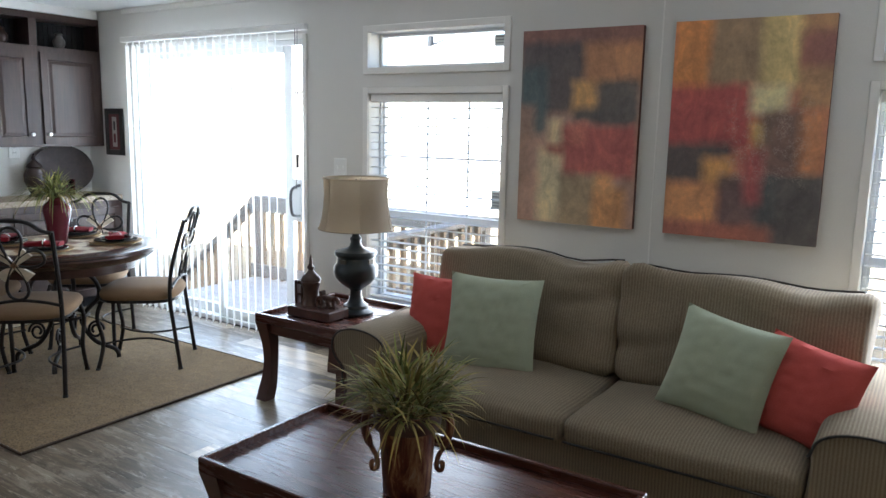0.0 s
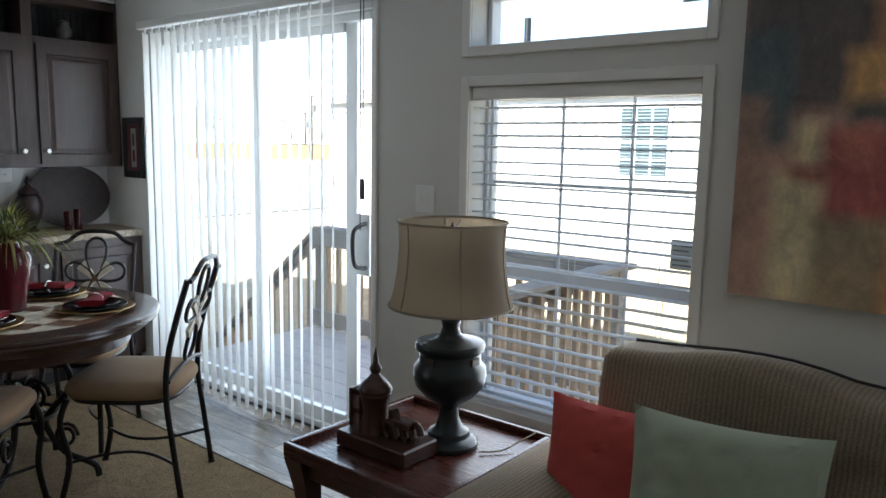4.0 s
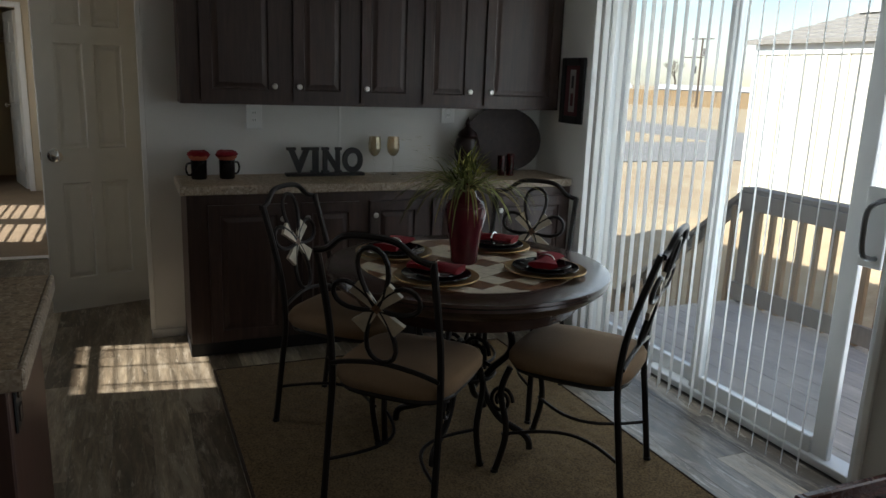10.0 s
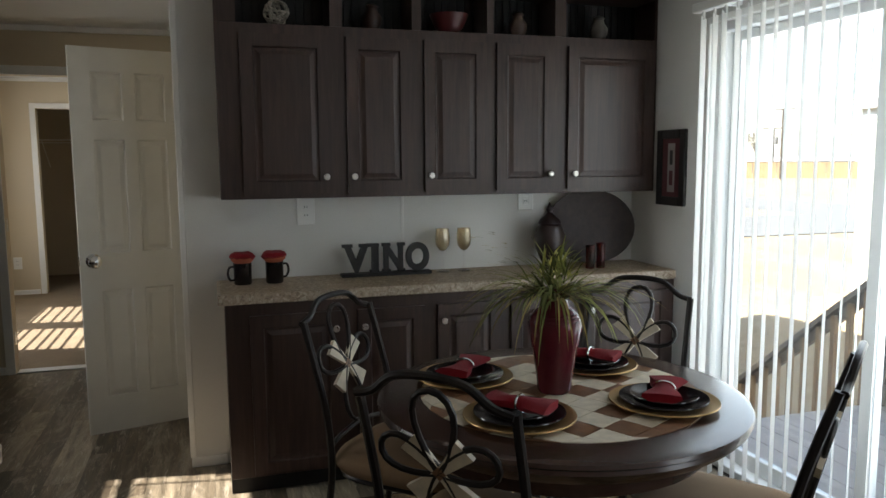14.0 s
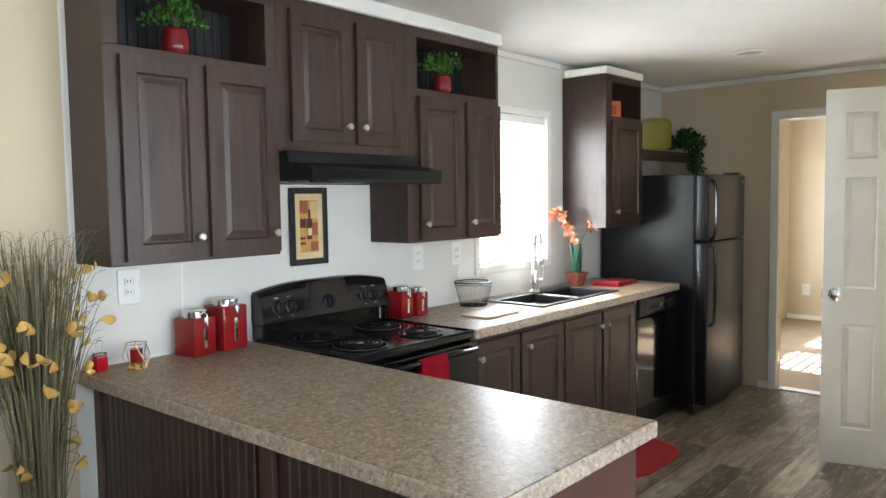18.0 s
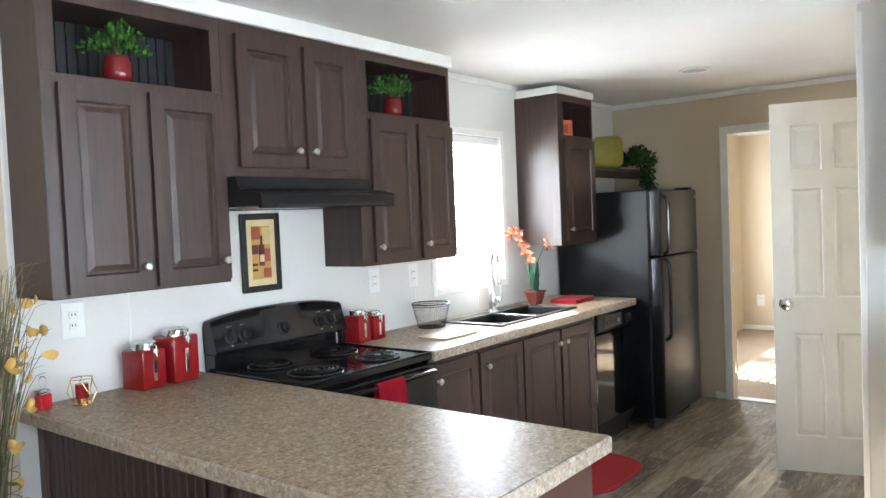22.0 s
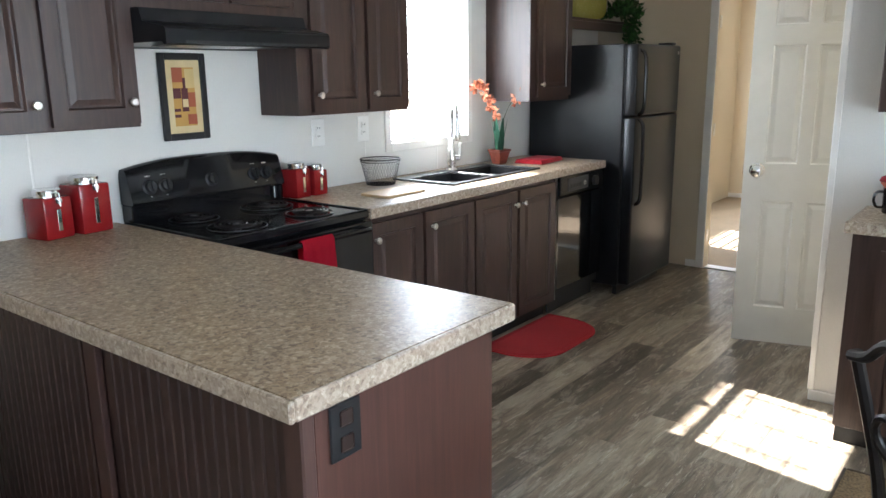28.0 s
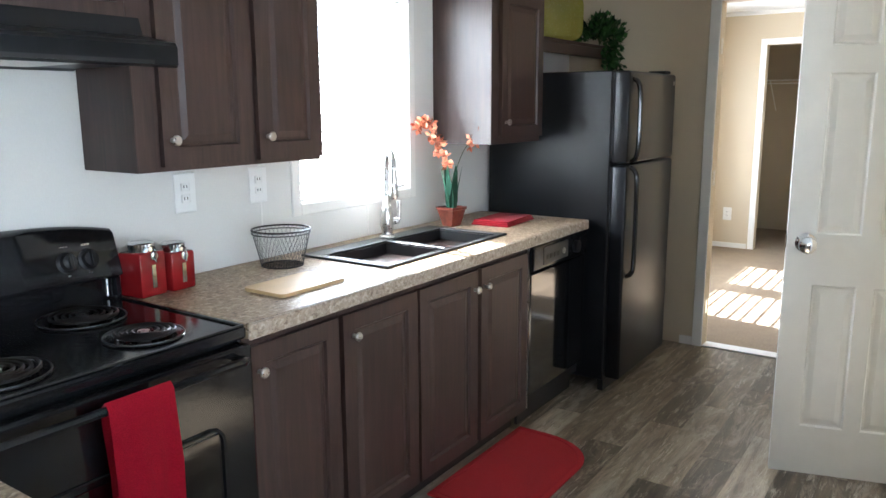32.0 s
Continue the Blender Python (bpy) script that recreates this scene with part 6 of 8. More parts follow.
# carved box with a turned finial jar
M_CARVED = plain("carved_brown_resin", (0.05, 0.02, 0.013), 0.3, var=0.4, scale=30, bump=0.4)
tr = thing("carved_ornament", "dark brown carved ornament with a turned jar on a tray", "ornament", -2.62, 2.87, 0.476)
part("tray", box(-0.15, 0.16, -0.085, 0.085, 0, 0.055, 0.006), M_CARVED, tr)
part("jar", lathe([(0.058, 0.055), (0.055, 0.07), (0.043, 0.11), (0.044, 0.15), (0.054, 0.185), (0.05, 0.19), (0.056, 0.195), (0.057, 0.203), (0.046, 0.222), (0.026, 0.24), (0.014, 0.255), (0.02, 0.265), (0.02, 0.275), (0.011, 0.288), (0.008, 0.315), (0, 0.345)], 28, at=(-0.045, 0, 0)), M_CARVED, tr, "", True)
part("bracket", box(-0.145, -0.128, -0.03, 0.03, 0.055, 0.19, 0.004), M_CARVED, tr)
part("bracket_arm", box(-0.15, -0.095, -0.02, 0.02, 0.165, 0.185, 0.004), M_CARVED, tr)
part("bracket_arm", box(-0.128, -0.095, -0.02, 0.02, 0.10, 0.118, 0.003), M_CARVED, tr)
part("bracket", box(-0.108, -0.095, -0.02, 0.02, 0.055, 0.165, 0.003), M_CARVED, tr)
part("upright_block", box(0.03, 0.05, -0.02, 0.02, 0.055, 0.15, 0.004), M_CARVED, tr)
part("cross_block", box(0.03, 0.13, -0.02, 0.02, 0.095, 0.125, 0.006), M_CARVED, tr)
for k in range(4):
    part("scroll", tube([(0.04 + 0.03 * k + 0.02 * math.cos(q), -0.02 + 0.01 * k, 0.085 + 0.028 * math.sin(q)) for q in [0.5 * n for n in range(11)]], 0.012, 8), M_CARVED, tr, "", True)

# tin planter with grass on the coffee table
M_RUST = Mat("rusted_tin", (0.10, 0.045, 0.025), 0.4, 0.5)
v_ = M_RUST.place()
M_RUST.color(M_RUST.ramp(M_RUST.noise(M_RUST.place((1, 1, 0.25)), 24, 5, 0.7, 1.0), [(0.3, (0.02, 0.014, 0.012)), (0.5, (0.12, 0.035, 0.02)), (0.62, (0.30, 0.16, 0.08)), (0.75, (0.42, 0.33, 0.24))]))
M_RUST.bump(M_RUST.noise(v_, 60), 0.5, 0.003)
M_RUST = M_RUST.m
pl = thing("tin_planter", "rust-brown tin planter with curled handles on the coffee table", "planter", -1.068, 1.592, 0.436)
part("pot", lathe([(0, 0.0), (0.0704, 0.0), (0.0736, 0.008), (0.0784, 0.10), (0.0864, 0.21), (0.0944, 0.245), (0.1008, 0.262), (0.0944, 0.262), (0.0864, 0.24), (0.072, 0.20), (0, 0.20)], 36), M_RUST, pl, "", True)
part("rim_band", lathe([(0.0896, 0.205), (0.1008, 0.21), (0.104, 0.24), (0.0992, 0.262), (0.0896, 0.255), (0.0896, 0.205)], 36), M_CARVED, pl, "", True)
for s in (-1, 1):
    h_ = [Vector((p_[0] * 0.70, 0, p_[2])) for p_ in [(s * 0.115, 0, 0.245), (s * 0.165, 0, 0.25), (s * 0.185, 0, 0.205), (s * 0.165, 0, 0.15), (s * 0.135, 0, 0.11), (s * 0.128, 0, 0.075), (s * 0.148, 0, 0.065), (s * 0.155, 0, 0.085), (s * 0.142, 0, 0.092)]]
    part("handle", moved(tube(smoothline(h_, 5), [0.013] * 16 + [0.008] * 25, 8), Matrix.Rotation(radians(33), 4, "Z")), M_RUST, pl, "", True)
gp = thing("grass_arrangement", "bushy green and straw silk grass standing in the tin planter", "plant", -1.068, 1.592, 0.436 + 0.235)
part("straw_bush", leaf_bush(270, 0.135, 0.17, 0.08, 0.17, 0.0062, 21), M_GRASSDRY, gp)
part("green_bush", leaf_bush(190, 0.125, 0.17, 0.08, 0.16, 0.0066, 22), M_GRASS, gp)
part("tip_bush", leaf_bush(60, 0.11, 0.17, 0.05, 0.11, 0.006, 24), M_GRASSTIP, gp)
part("drooping_tuft", grass_tuft(40, 2.2, 0.18, 0.30, 0.0062, 1.7, 23, 0.07, 0.4), M_GRASSDRY, gp)

# rug
M_RUG = fabric("gold_shag", (0.25, 0.168, 0.078), (0.10, 0.066, 0.032), 120, big=9.0, bump=1.0)
rg = thing("area_rug", "gold-brown mottled shag rug under the dining set", "rug")
b = bmesh.new()
nx, ny = 110, 78
RX0, RX1, RY0, RY1 = -5.34, -3.20, 1.515, 3.085
g = [[b.verts.new((RX0 + (RX1 - RX0) * i / nx, RY0 + (RY1 - RY0) * j / ny, 0.011 + 0.004 * noise.noise(Vector((i * 0.6, j * 0.6, 0))))) for j in range(ny + 1)] for i in range(nx + 1)]
for i in range(nx):
    for j in range(ny):
        b.faces.new((g[i][j], g[i + 1][j], g[i + 1][j + 1], g[i][j + 1]))
part("rug_surface", b, M_RUG, rg, "", True)
M_BIND = plain("dark_rug_binding", (0.05, 0.032, 0.02), 0.85)
for p in ((RX0 - 0.012, RX1 + 0.012, RY0 - 0.012, RY0), (RX0 - 0.012, RX1 + 0.012, RY1, RY1 + 0.012), (RX0 - 0.012, RX0, RY0, RY1), (RX1, RX1 + 0.012, RY0, RY1)):
    part("binding", box(p[0], p[1], p[2], p[3], 0.0, 0.014, 0.004), M_BIND, rg, "dark bound edge")


# paintings
def canvas_mat(name, blocks, base, scratch=None, kx=1.0, kz=1.0, gain=1.0):
    """Soft overlapping patches of oil paint. blocks: (left, right, bottom, top, colour) in metres on the canvas; scratch: the same four for pale scratches."""
    # veiling haze put into the paint: gain above 1 lifts and greys each colour
    def hazed(k):
        grey = sum(k) / 3
        return tuple(min(0.75, gain * (v + 0.25 * (gain - 1) * (grey - v)) + 0.035 * (gain - 1)) for v in k)

    base = hazed(base)
    m = Mat(name, base, 0.55)
    c = m.node("TexCoord")
    n = m.node("TexNoise", Scale=7.0, Detail=8.0, Roughness=0.7)
    m.link(c.outputs["Object"], n.inputs["Vector"])
    wob = m.t.nodes.new("ShaderNodeVectorMath")
    wob.operation = "MULTIPLY_ADD"
    wob.inputs[1].default_value = (0.07, 0.07, 0.07)
    m.link(n.outputs["Color"], wob.inputs[0])
    m.link(c.outputs["Object"], wob.inputs[2])
    sep = m.node("SeparateXYZ")
    m.link(wob.outputs[0], sep.inputs[0])
    fine = m.noise(c.outputs["Object"], 38, 6, 0.7)
    col = m.mix(fine, base, shade(base, 1.6))

    def edge(sock, centre, half):
        a = m.t.nodes.new("ShaderNodeMath")
        a.operation = "SUBTRACT"
        a.inputs[1].default_value = centre
        m.link(sock, a.inputs[0])
        d = m.t.nodes.new("ShaderNodeMath")
        d.operation = "ABSOLUTE"
        m.link(a.outputs[0], d.inputs[0])
        r = m.node("MapRange")
        r.inputs["From Min"].default_value, r.inputs["From Max"].default_value = half + 0.036, half - 0.020
        m.link(d.outputs[0], r.inputs[0])
        return r.outputs[0]

    def patch(u0, u1, v0, v1, k_):
        k = m.t.nodes.new("ShaderNodeMath")
        k.operation = "MULTIPLY"
        m.link(edge(sep.outputs[0], (u0 + u1) / 2 * kx + 0.035, (u1 - u0) / 2 * kx), k.inputs[0])
        m.link(edge(sep.outputs[2], (v0 + v1) / 2 * kz + 0.035, (v1 - v0) / 2 * kz), k.inputs[1])
        k2 = m.t.nodes.new("ShaderNodeMath")
        k2.operation = "MULTIPLY"
        m.link(k.outputs[0], k2.inputs[0])
        if hasattr(k_, "links"):
            m.link(k_, k2.inputs[1])
        else:
            k2.inputs[1].default_value = k_
        return k2.outputs[0]

    for u0, u1, v0, v1, colr in blocks:
        col = m.mix(patch(u0, u1, v0, v1, 0.9), col, m.mix(fine, shade(hazed(colr), 0.62), shade(hazed(colr), 1.38)))
    big = m.noise(m.place((1, 1, 0.6)), 9, 5, 0.65, 0.8)
    col = m.mix(0.75, col, m.ramp(big, [(0.3, (0.62, 0.6, 0.6)), (0.5, (1.0, 0.98, 0.95)), (0.68, (1.4, 1.3, 1.15))]), "MULTIPLY")
    scr = m.noise(m.place((1, 1, 0.35)), 75, 6, 0.75, 1.2)
    col = m.mix(m.ramp(scr, [(0.6, (0, 0, 0)), (0.72, (0.35, 0.35, 0.35))]), col, (0.42, 0.34, 0.24))
    if scratch:
        vo = m.node("TexVoronoi", Scale=95.0)
        vo.feature = "DISTANCE_TO_EDGE"
        m.link(wob.outputs[0], vo.inputs["Vector"])
        line = m.ramp(vo.outputs["Distance"], [(0.02, (1, 1, 1)), (0.07, (0, 0, 0))])
        some = m.mix(1.0, line, m.ramp(m.noise(c.outputs["Object"], 22, 4), [(0.47, (0, 0, 0)), (0.56, (0.5, 0.5, 0.5))]), "MULTIPLY")
        col = m.mix(patch(*scratch, some), col, (0.58, 0.48, 0.40))
    m.color(col)
    m.bump(fine, 0.4, 0.002)
    return m.m


DK = (0.055, 0.056, 0.058)


def painting(label, x, y, z, rz, w, h, mat):
    root = thing("canvas_painting", label, "painting", x, y, z, rz, "canvas paintings")
    part("canvas_front", box(0, w, -0.0375, -0.035, 0, h), mat, root)
    part("stretcher_wrap", box(0.001, w - 0.001, -0.035, -0.001, 0.001, h - 0.001), plain("canvas_edge", (0.10, 0.03, 0.02), 0.7), root, "dark painted canvas edge")
    return root


w1, h1 = 0.665, 1.022
SL, TE, CR, MV = (0.055, 0.05, 0.055), (0.05, 0.08, 0.09), (0.44, 0.38, 0.22), (0.24, 0.14, 0.10)
pm1 = canvas_mat("painting_one", [(-0.05, 0.72, 0.92, 1.05, (0.15, 0.06, 0.05)), (0.0, 0.37, 0.60, 0.95, SL), (0.0, 0.15, 0.48, 0.82, TE), (0.37, 0.69, 0.74, 0.94, (0.36, 0.16, 0.06)), (0.31, 0.44, 0.60, 0.75, (0.46, 0.25, 0.07)),
                                  (0.44, 0.66, 0.53, 0.75, DK), (0.32, 0.46, 0.55, 0.61, DK), (0.19, 0.66, 0.27, 0.52, (0.30, 0.05, 0.045)), (0.31, 0.38, 0.44, 0.53, (0.42, 0.12, 0.08)), (0.18, 0.24, 0.42, 0.55, CR), (0.13, 0.255, 0.0, 0.39, CR),
                                  (0.25, 0.47, -0.05, 0.26, (0.24, 0.18, 0.10)), (0.45, 0.61, -0.05, 0.20, (0.52, 0.22, 0.06)), (0.46, 0.54, 0.18, 0.27, (0.50, 0.24, 0.08)), (-0.05, 0.07, 0.2, 0.62, MV), (0.17, 0.27, 0.385, 0.41, (0.2, 0.03, 0.03))], MV, gain=1.55)
painting("abstract canvas painting in slate, gold, orange and crimson", -1.77, Y1 - 0.001, 1.026, 0, w1, h1, pm1)
RUST = [(0.0, 0.18, 0.70, 1.08, (0.56, 0.19, 0.03)), (0.18, 0.415, 0.72, 1.08, (0.24, 0.17, 0.09)), (0.41, 0.57, 0.72, 1.08, (0.48, 0.38, 0.14)), (0.57, 0.75, 0.62, 1.08, (0.28, 0.16, 0.07)), (0.57, 0.75, 0.81, 0.95, (0.20, 0.07, 0.06)),
        (-0.05, 0.43, 0.44, 0.72, (0.31, 0.045, 0.045)), (0.375, 0.52, 0.595, 0.72, (0.55, 0.46, 0.24)), (0.39, 0.46, 0.46, 0.55, (0.48, 0.33, 0.08)), (0.43, 0.61, 0.33, 0.60, (0.11, 0.07, 0.06)), (0.60, 0.69, 0.30, 0.60, (0.42, 0.17, 0.06)),
        (-0.05, 0.19, 0.26, 0.44, (0.045, 0.05, 0.055)), (0.18, 0.30, 0.385, 0.445, (0.045, 0.05, 0.055)), (0.18, 0.31, 0.25, 0.38, (0.50, 0.25, 0.06)), (-0.05, 0.25, 0.07, 0.255, (0.47, 0.21, 0.07)), (0.26, 0.50, 0.06, 0.30, (0.09, 0.06, 0.065)),
        (0.44, 0.75, -0.03, 0.32, (0.05, 0.065, 0.07)), (0.37, 0.44, 0.18, 0.42, (0.28, 0.05, 0.05)), (-0.05, 0.5, -0.05, 0.06, (0.26, 0.08, 0.05))]
pm2 = canvas_mat("painting_two", RUST, (0.26, 0.08, 0.05), (0.28, 0.64, 0.28, 0.66), gain=1.5)
painting("abstract canvas painting in orange, gold, crimson and slate", -0.945, Y1 - 0.001, 1.026, 0, 0.70, 1.026, pm2)
BRIGHT = [(0.0, 0.18, 0.70, 1.08, (0.66, 0.32, 0.07)), (0.18, 0.415, 0.72, 1.08, (0.60, 0.38, 0.13)), (0.41, 0.57, 0.60, 1.08, (0.75, 0.60, 0.26)), (0.57, 0.75, 0.62, 1.08, (0.52, 0.27, 0.09))]
pm3 = canvas_mat("painting_three", BRIGHT + RUST[4:], (0.26, 0.08, 0.05), (0.32, 0.60, 0.12, 0.62), 0.957, 0.872)
painting("abstract canvas painting in gold, orange, crimson and slate", -1.98, Y0 + 0.001, 1.042, 180, 0.67, 0.895, pm3)
# ---- door leaf and small things ----
lf = thing("utility_door", "white six-panel door standing open", "door", -6.535, 0.711, 0.014, 106)
LW, LH = 0.57, 2.055
rows6 = [(0.20, 0.78), (0.98, 1.58), (1.68, 1.93)]
slab_ = panel_door(LW, LH, 0.018, 0.10, None, 2, rows6, 0.006, 0.06)
slab_ = joined(slab_, moved(panel_door(LW, LH, 0.017, 0.10, None, 2, rows6, 0.006, 0.06), Matrix.Translation((LW, 0.035, 0)) @ Matrix.Rotation(math.pi, 4, "Z")))
leaf = part("leaf", slab_, M_DOOR, lf)
kb = [(0.0, 0.0), (0.03, 0.0), (0.032, 0.005), (0.024, 0.01), (0.012, 0.014), (0.011, 0.03), (0.022, 0.04), (0.028, 0.052), (0.026, 0.064), (0.015, 0.07), (0, 0.071)]
for s, yy in ((1, 0.0), (-1, 0.035)):
    part("door_knob", moved(lathe(kb, 22), Matrix.Translation((0.065, yy, 0.945)) @ Matrix.Rotation(radians(90 * s), 4, "X") @ Matrix.Scale(1.2, 4)), M_CHROME, leaf, "round satin chrome knob", True)
part("latch", box(-0.004, 0.0, 0.008, 0.027, 0.92, 0.97, 0.001), M_CHROME, leaf)
for z in (0.2, 1.02, 1.85):
    part("hinge", cyl(0.006, (LW, 0.0, z - 0.045), (LW, 0.0, z + 0.045), 8), M_NICKEL, leaf)
for z in (0.25, 1.05, 1.82):
    part("jamb_hinge", box(X0 - 0.06, X0 - 0.02, 0.0205, 0.0235, z - 0.045, z + 0.045), M_NICKEL, bpy.data.objects["trim_bedroom_door"], "small metal hinge leaf")


# plants with small leaves
def leafy(b, p, d, size, rng):
    d = Vector(d).normalized()
    s = d.cross(Vector((rng.uniform(-1, 1), rng.uniform(-1, 1), rng.uniform(-1, 1)))).normalized()
    p = Vector(p)
    q = [p, p + d * size * 0.5 + s * size * 0.33, p + d * size, p + d * size * 0.5 - s * size * 0.33]
    b.faces.new([b.verts.new(v) for v in q])


def herb_bush(r, n, size, seed, flat=0.8):
    rng = random.Random(seed)
    b = bmesh.new()
    for _ in range(n):
        a, c = rng.uniform(0, 2 * math.pi), rng.uniform(-0.2, 1.0)
        k = r * (0.45 + 0.55 * rng.random()) * (0.8 + 0.35 * math.sin(3 * a + seed))
        h = math.sqrt(max(0, 1 - c * c))
        p = (k * h * math.cos(a), k * h * math.sin(a), k * c * flat + r * 0.35)
        leafy(b, p, (p[0] + rng.uniform(-0.3, 0.3) * r, p[1] + rng.uniform(-0.3, 0.3) * r, p[2] + rng.uniform(-0.2, 0.5) * r), size * rng.uniform(0.7, 1.3), rng)
    return b


def stems(r, n, seed, rad=0.0012):
    rng = random.Random(seed)
    b = bmesh.new()
    for _ in range(n):
        a = rng.uniform(0, 2 * math.pi)
        q = r * rng.uniform(0.3, 0.9)
        tube([(0, 0, 0), (q * 0.3 * math.cos(a), q * 0.3 * math.sin(a), r * 0.5), (q * math.cos(a), q * math.sin(a), r * rng.uniform(0.6, 1.1))], rad, 4, b)
    return b


M_HERB = leafmat("herb_leaf", (0.06, 0.16, 0.025), (0.025, 0.08, 0.012))
M_IVY = leafmat("dark_ivy", (0.03, 0.075, 0.02), (0.012, 0.03, 0.01))
M_STEM = plain("green_stem", (0.06, 0.08, 0.02), 0.6)


M_POTRED = plain("dark_red_glaze", (0.16, 0.010, 0.012), 0.14, var=0.1, bump=0.02)


def herb_pot(x, y, z, seed):
    root = thing("herb_pot", "small glossy red pot with a bushy green herb", "plant", x, y, z, seed * 40, "potted herbs")
    part("pot", lathe([(0, 0), (0.034, 0), (0.045, 0.011), (0.051, 0.038), (0.05, 0.07), (0.042, 0.093), (0.045, 0.099), (0.039, 0.099), (0.037, 0.086), (0, 0.084)], 28), M_POTRED, root, "glossy red glazed pot", True)
    m = Matrix.Translation((0, 0, 0.09))
    part("stems", moved(stems(0.10, 26, seed), m), M_STEM, root)
    part("foliage", moved(herb_bush(0.115, 420, 0.019, seed), m), M_HERB, root, "small bright green leaves")
    return root


herb_pot(-3.545, -0.755, 2.046, 2)
herb_pot(-5.045, -0.755, 2.046, 3)

# things over the narrow cabinet and the shelf
bk = thing("photo_box", "small orange picture standing in the open niche", "ornament", -6.70, -0.655, 2.041, 155)
part("panel", box(-0.06, 0.06, -0.006, 0.006, 0, 0.11, 0.002), plain("orange_card", (0.55, 0.13, 0.04), 0.5), bk)
part("figure_bar", box(-0.02, 0.02, -0.008, -0.0062, 0.02, 0.08), plain("card_bar", (0.28, 0.05, 0.03), 0.5), bk)
pt = thing("square_plate", "yellow glazed square plate leaning on the shelf", "plate", -7.49, -0.725, 1.844, 110)
b = bmesh.new()
rings = []
for sc, yy in ((1.0, -0.010), (0.985, -0.016), (0.80, -0.004), (0.75, 0.0), (0.0, 0.0)):
    ring = []
    for k in range(40):
        a = 2 * math.pi * k / 40
        cx, sz = math.cos(a), math.sin(a)
        ring.append(b.verts.new((0.124 * sc * math.copysign(abs(cx) ** 0.42, cx), yy, 0.128 + 0.128 * sc * math.copysign(abs(sz) ** 0.42, sz))) if sc else None)
    rings.append(ring)
for p, q in zip(rings[:-1], rings[1:-1]):
    for k in range(40):
        b.faces.new((p[k], p[(k + 1) % 40], q[(k + 1) % 40], q[k]))
b.faces.new(rings[-2])
bmesh.ops.solidify(b, geom=b.faces[:], thickness=0.006)
part("plate_body", moved(b, Matrix.Rotation(radians(-8), 4, "X")), plain("yellow_glaze", (0.50, 0.45, 0.10), 0.25), pt, "", True)
iv = thing("ivy_bunch", "dark green artificial ivy trailing over the shelf end", "plant", -7.84, -0.635, 1.842)
part("foliage", herb_bush(0.14, 650, 0.04, 7, 0.9), M_IVY, iv)
b = bmesh.new()
rng = random.Random(9)
for _ in range(260):
    p = Vector((rng.uniform(-0.13, 0.05), 0.04 + rng.uniform(-0.01, 0.06), rng.uniform(-0.15, 0.06)))
    leafy(b, p, (rng.uniform(-1, 1), rng.uniform(0, 1), rng.uniform(-1, 0.3)), 0.04, rng)
part("trailing_leaves", b, M_IVY, iv)
part("stems", stems(0.14, 18, 5, 0.002), M_STEM, iv)


# canisters
def canister(x, y, w, h, rz, z=CT1):
    root = thing("canister", "square red metal canister with a clamped chrome lid", "canister", x, y, z, rz, "red canisters")
    part("box_body", box(-w / 2, w / 2, -w / 2, w / 2, 0, h, 0.008, None, 2), M_RED, root, "", True)
    part("collar", cyl(w * 0.40, (0, 0, h), (0, 0, h + 0.012), 28), M_CHROME, root)
    part("lid", lathe([(0, h + 0.028), (w * 0.36, h + 0.028), (w * 0.42, h + 0.024), (w * 0.42, h + 0.013), (w * 0.38, h + 0.012), (0, h + 0.012)], 28), M_CHROME, root, "brushed steel lid", True)
    ly = w / 2
    part("clamp", tube([(0, ly * 0.75, h + 0.02), (0, ly + 0.012, h + 0.014), (0, ly + 0.012, h - 0.03)], 0.0035, 6), M_CHROME, root)
    part("window_strip", box(-0.008, 0.008, ly, ly + 0.0025, h * 0.2, h * 0.72, 0.001), M_CHROME, root, "long steel sight strip")
    part("clamp_button", lathe([(0, 0), (0.013, 0), (0.013, 0.006), (0, 0.007)], 14), M_CHROME, root).matrix_basis = pose(0, ly + 0.002, h - 0.012, -90, 0, 0)
    return root


canister(-3.632, -0.845, 0.115, 0.150, 12)
canister(-3.775, -0.852, 0.125, 0.182, 8)
canister(-4.768, -0.815, 0.098, 0.138, 6)
canister(-4.878, -0.812, 0.092, 0.122, 4)

# candle glass and small bottle
cg = thing("candle_holder", "geometric gold wire candle holder with a red candle", "candle holder", -3.366, -0.80, CT1)
M_GOLD = plain("gold_wire", (0.6, 0.38, 0.12), 0.25, 1.0)
part("base_disc", cyl(0.035, (0, 0, 0), (0, 0, 0.004), 20), M_GOLD, cg)
part("candle", cyl(0.022, (0, 0, 0.022), (0, 0, 0.072), 18), M_RED, cg, "short red candle")
part("candle_cup", cyl(0.018, (0, 0, 0.004), (0, 0, 0.022), 14), M_GOLD, cg)
for k in range(6):
    a = math.pi * k / 3
    p0, p1, p2 = [(r_ * math.cos(a + o), r_ * math.sin(a + o), z_) for r_, z_, o in ((0.033, 0.003, 0), (0.048, 0.045, 0.5), (0.04, 0.092, 0))]
    part("wire", tube([p0, p1, p2], 0.0016, 5), M_GOLD, cg)
part("wire_ring", tube([(0.04 * math.cos(math.pi * k / 3), 0.04 * math.sin(math.pi * k / 3), 0.092) for k in range(6)], 0.0016, 5, closed=True), M_GOLD, cg)
M_GLASS = glassy("clear_glass")
M_REDGLASS = glassy("red_glass", (0.35, 0.01, 0.015))
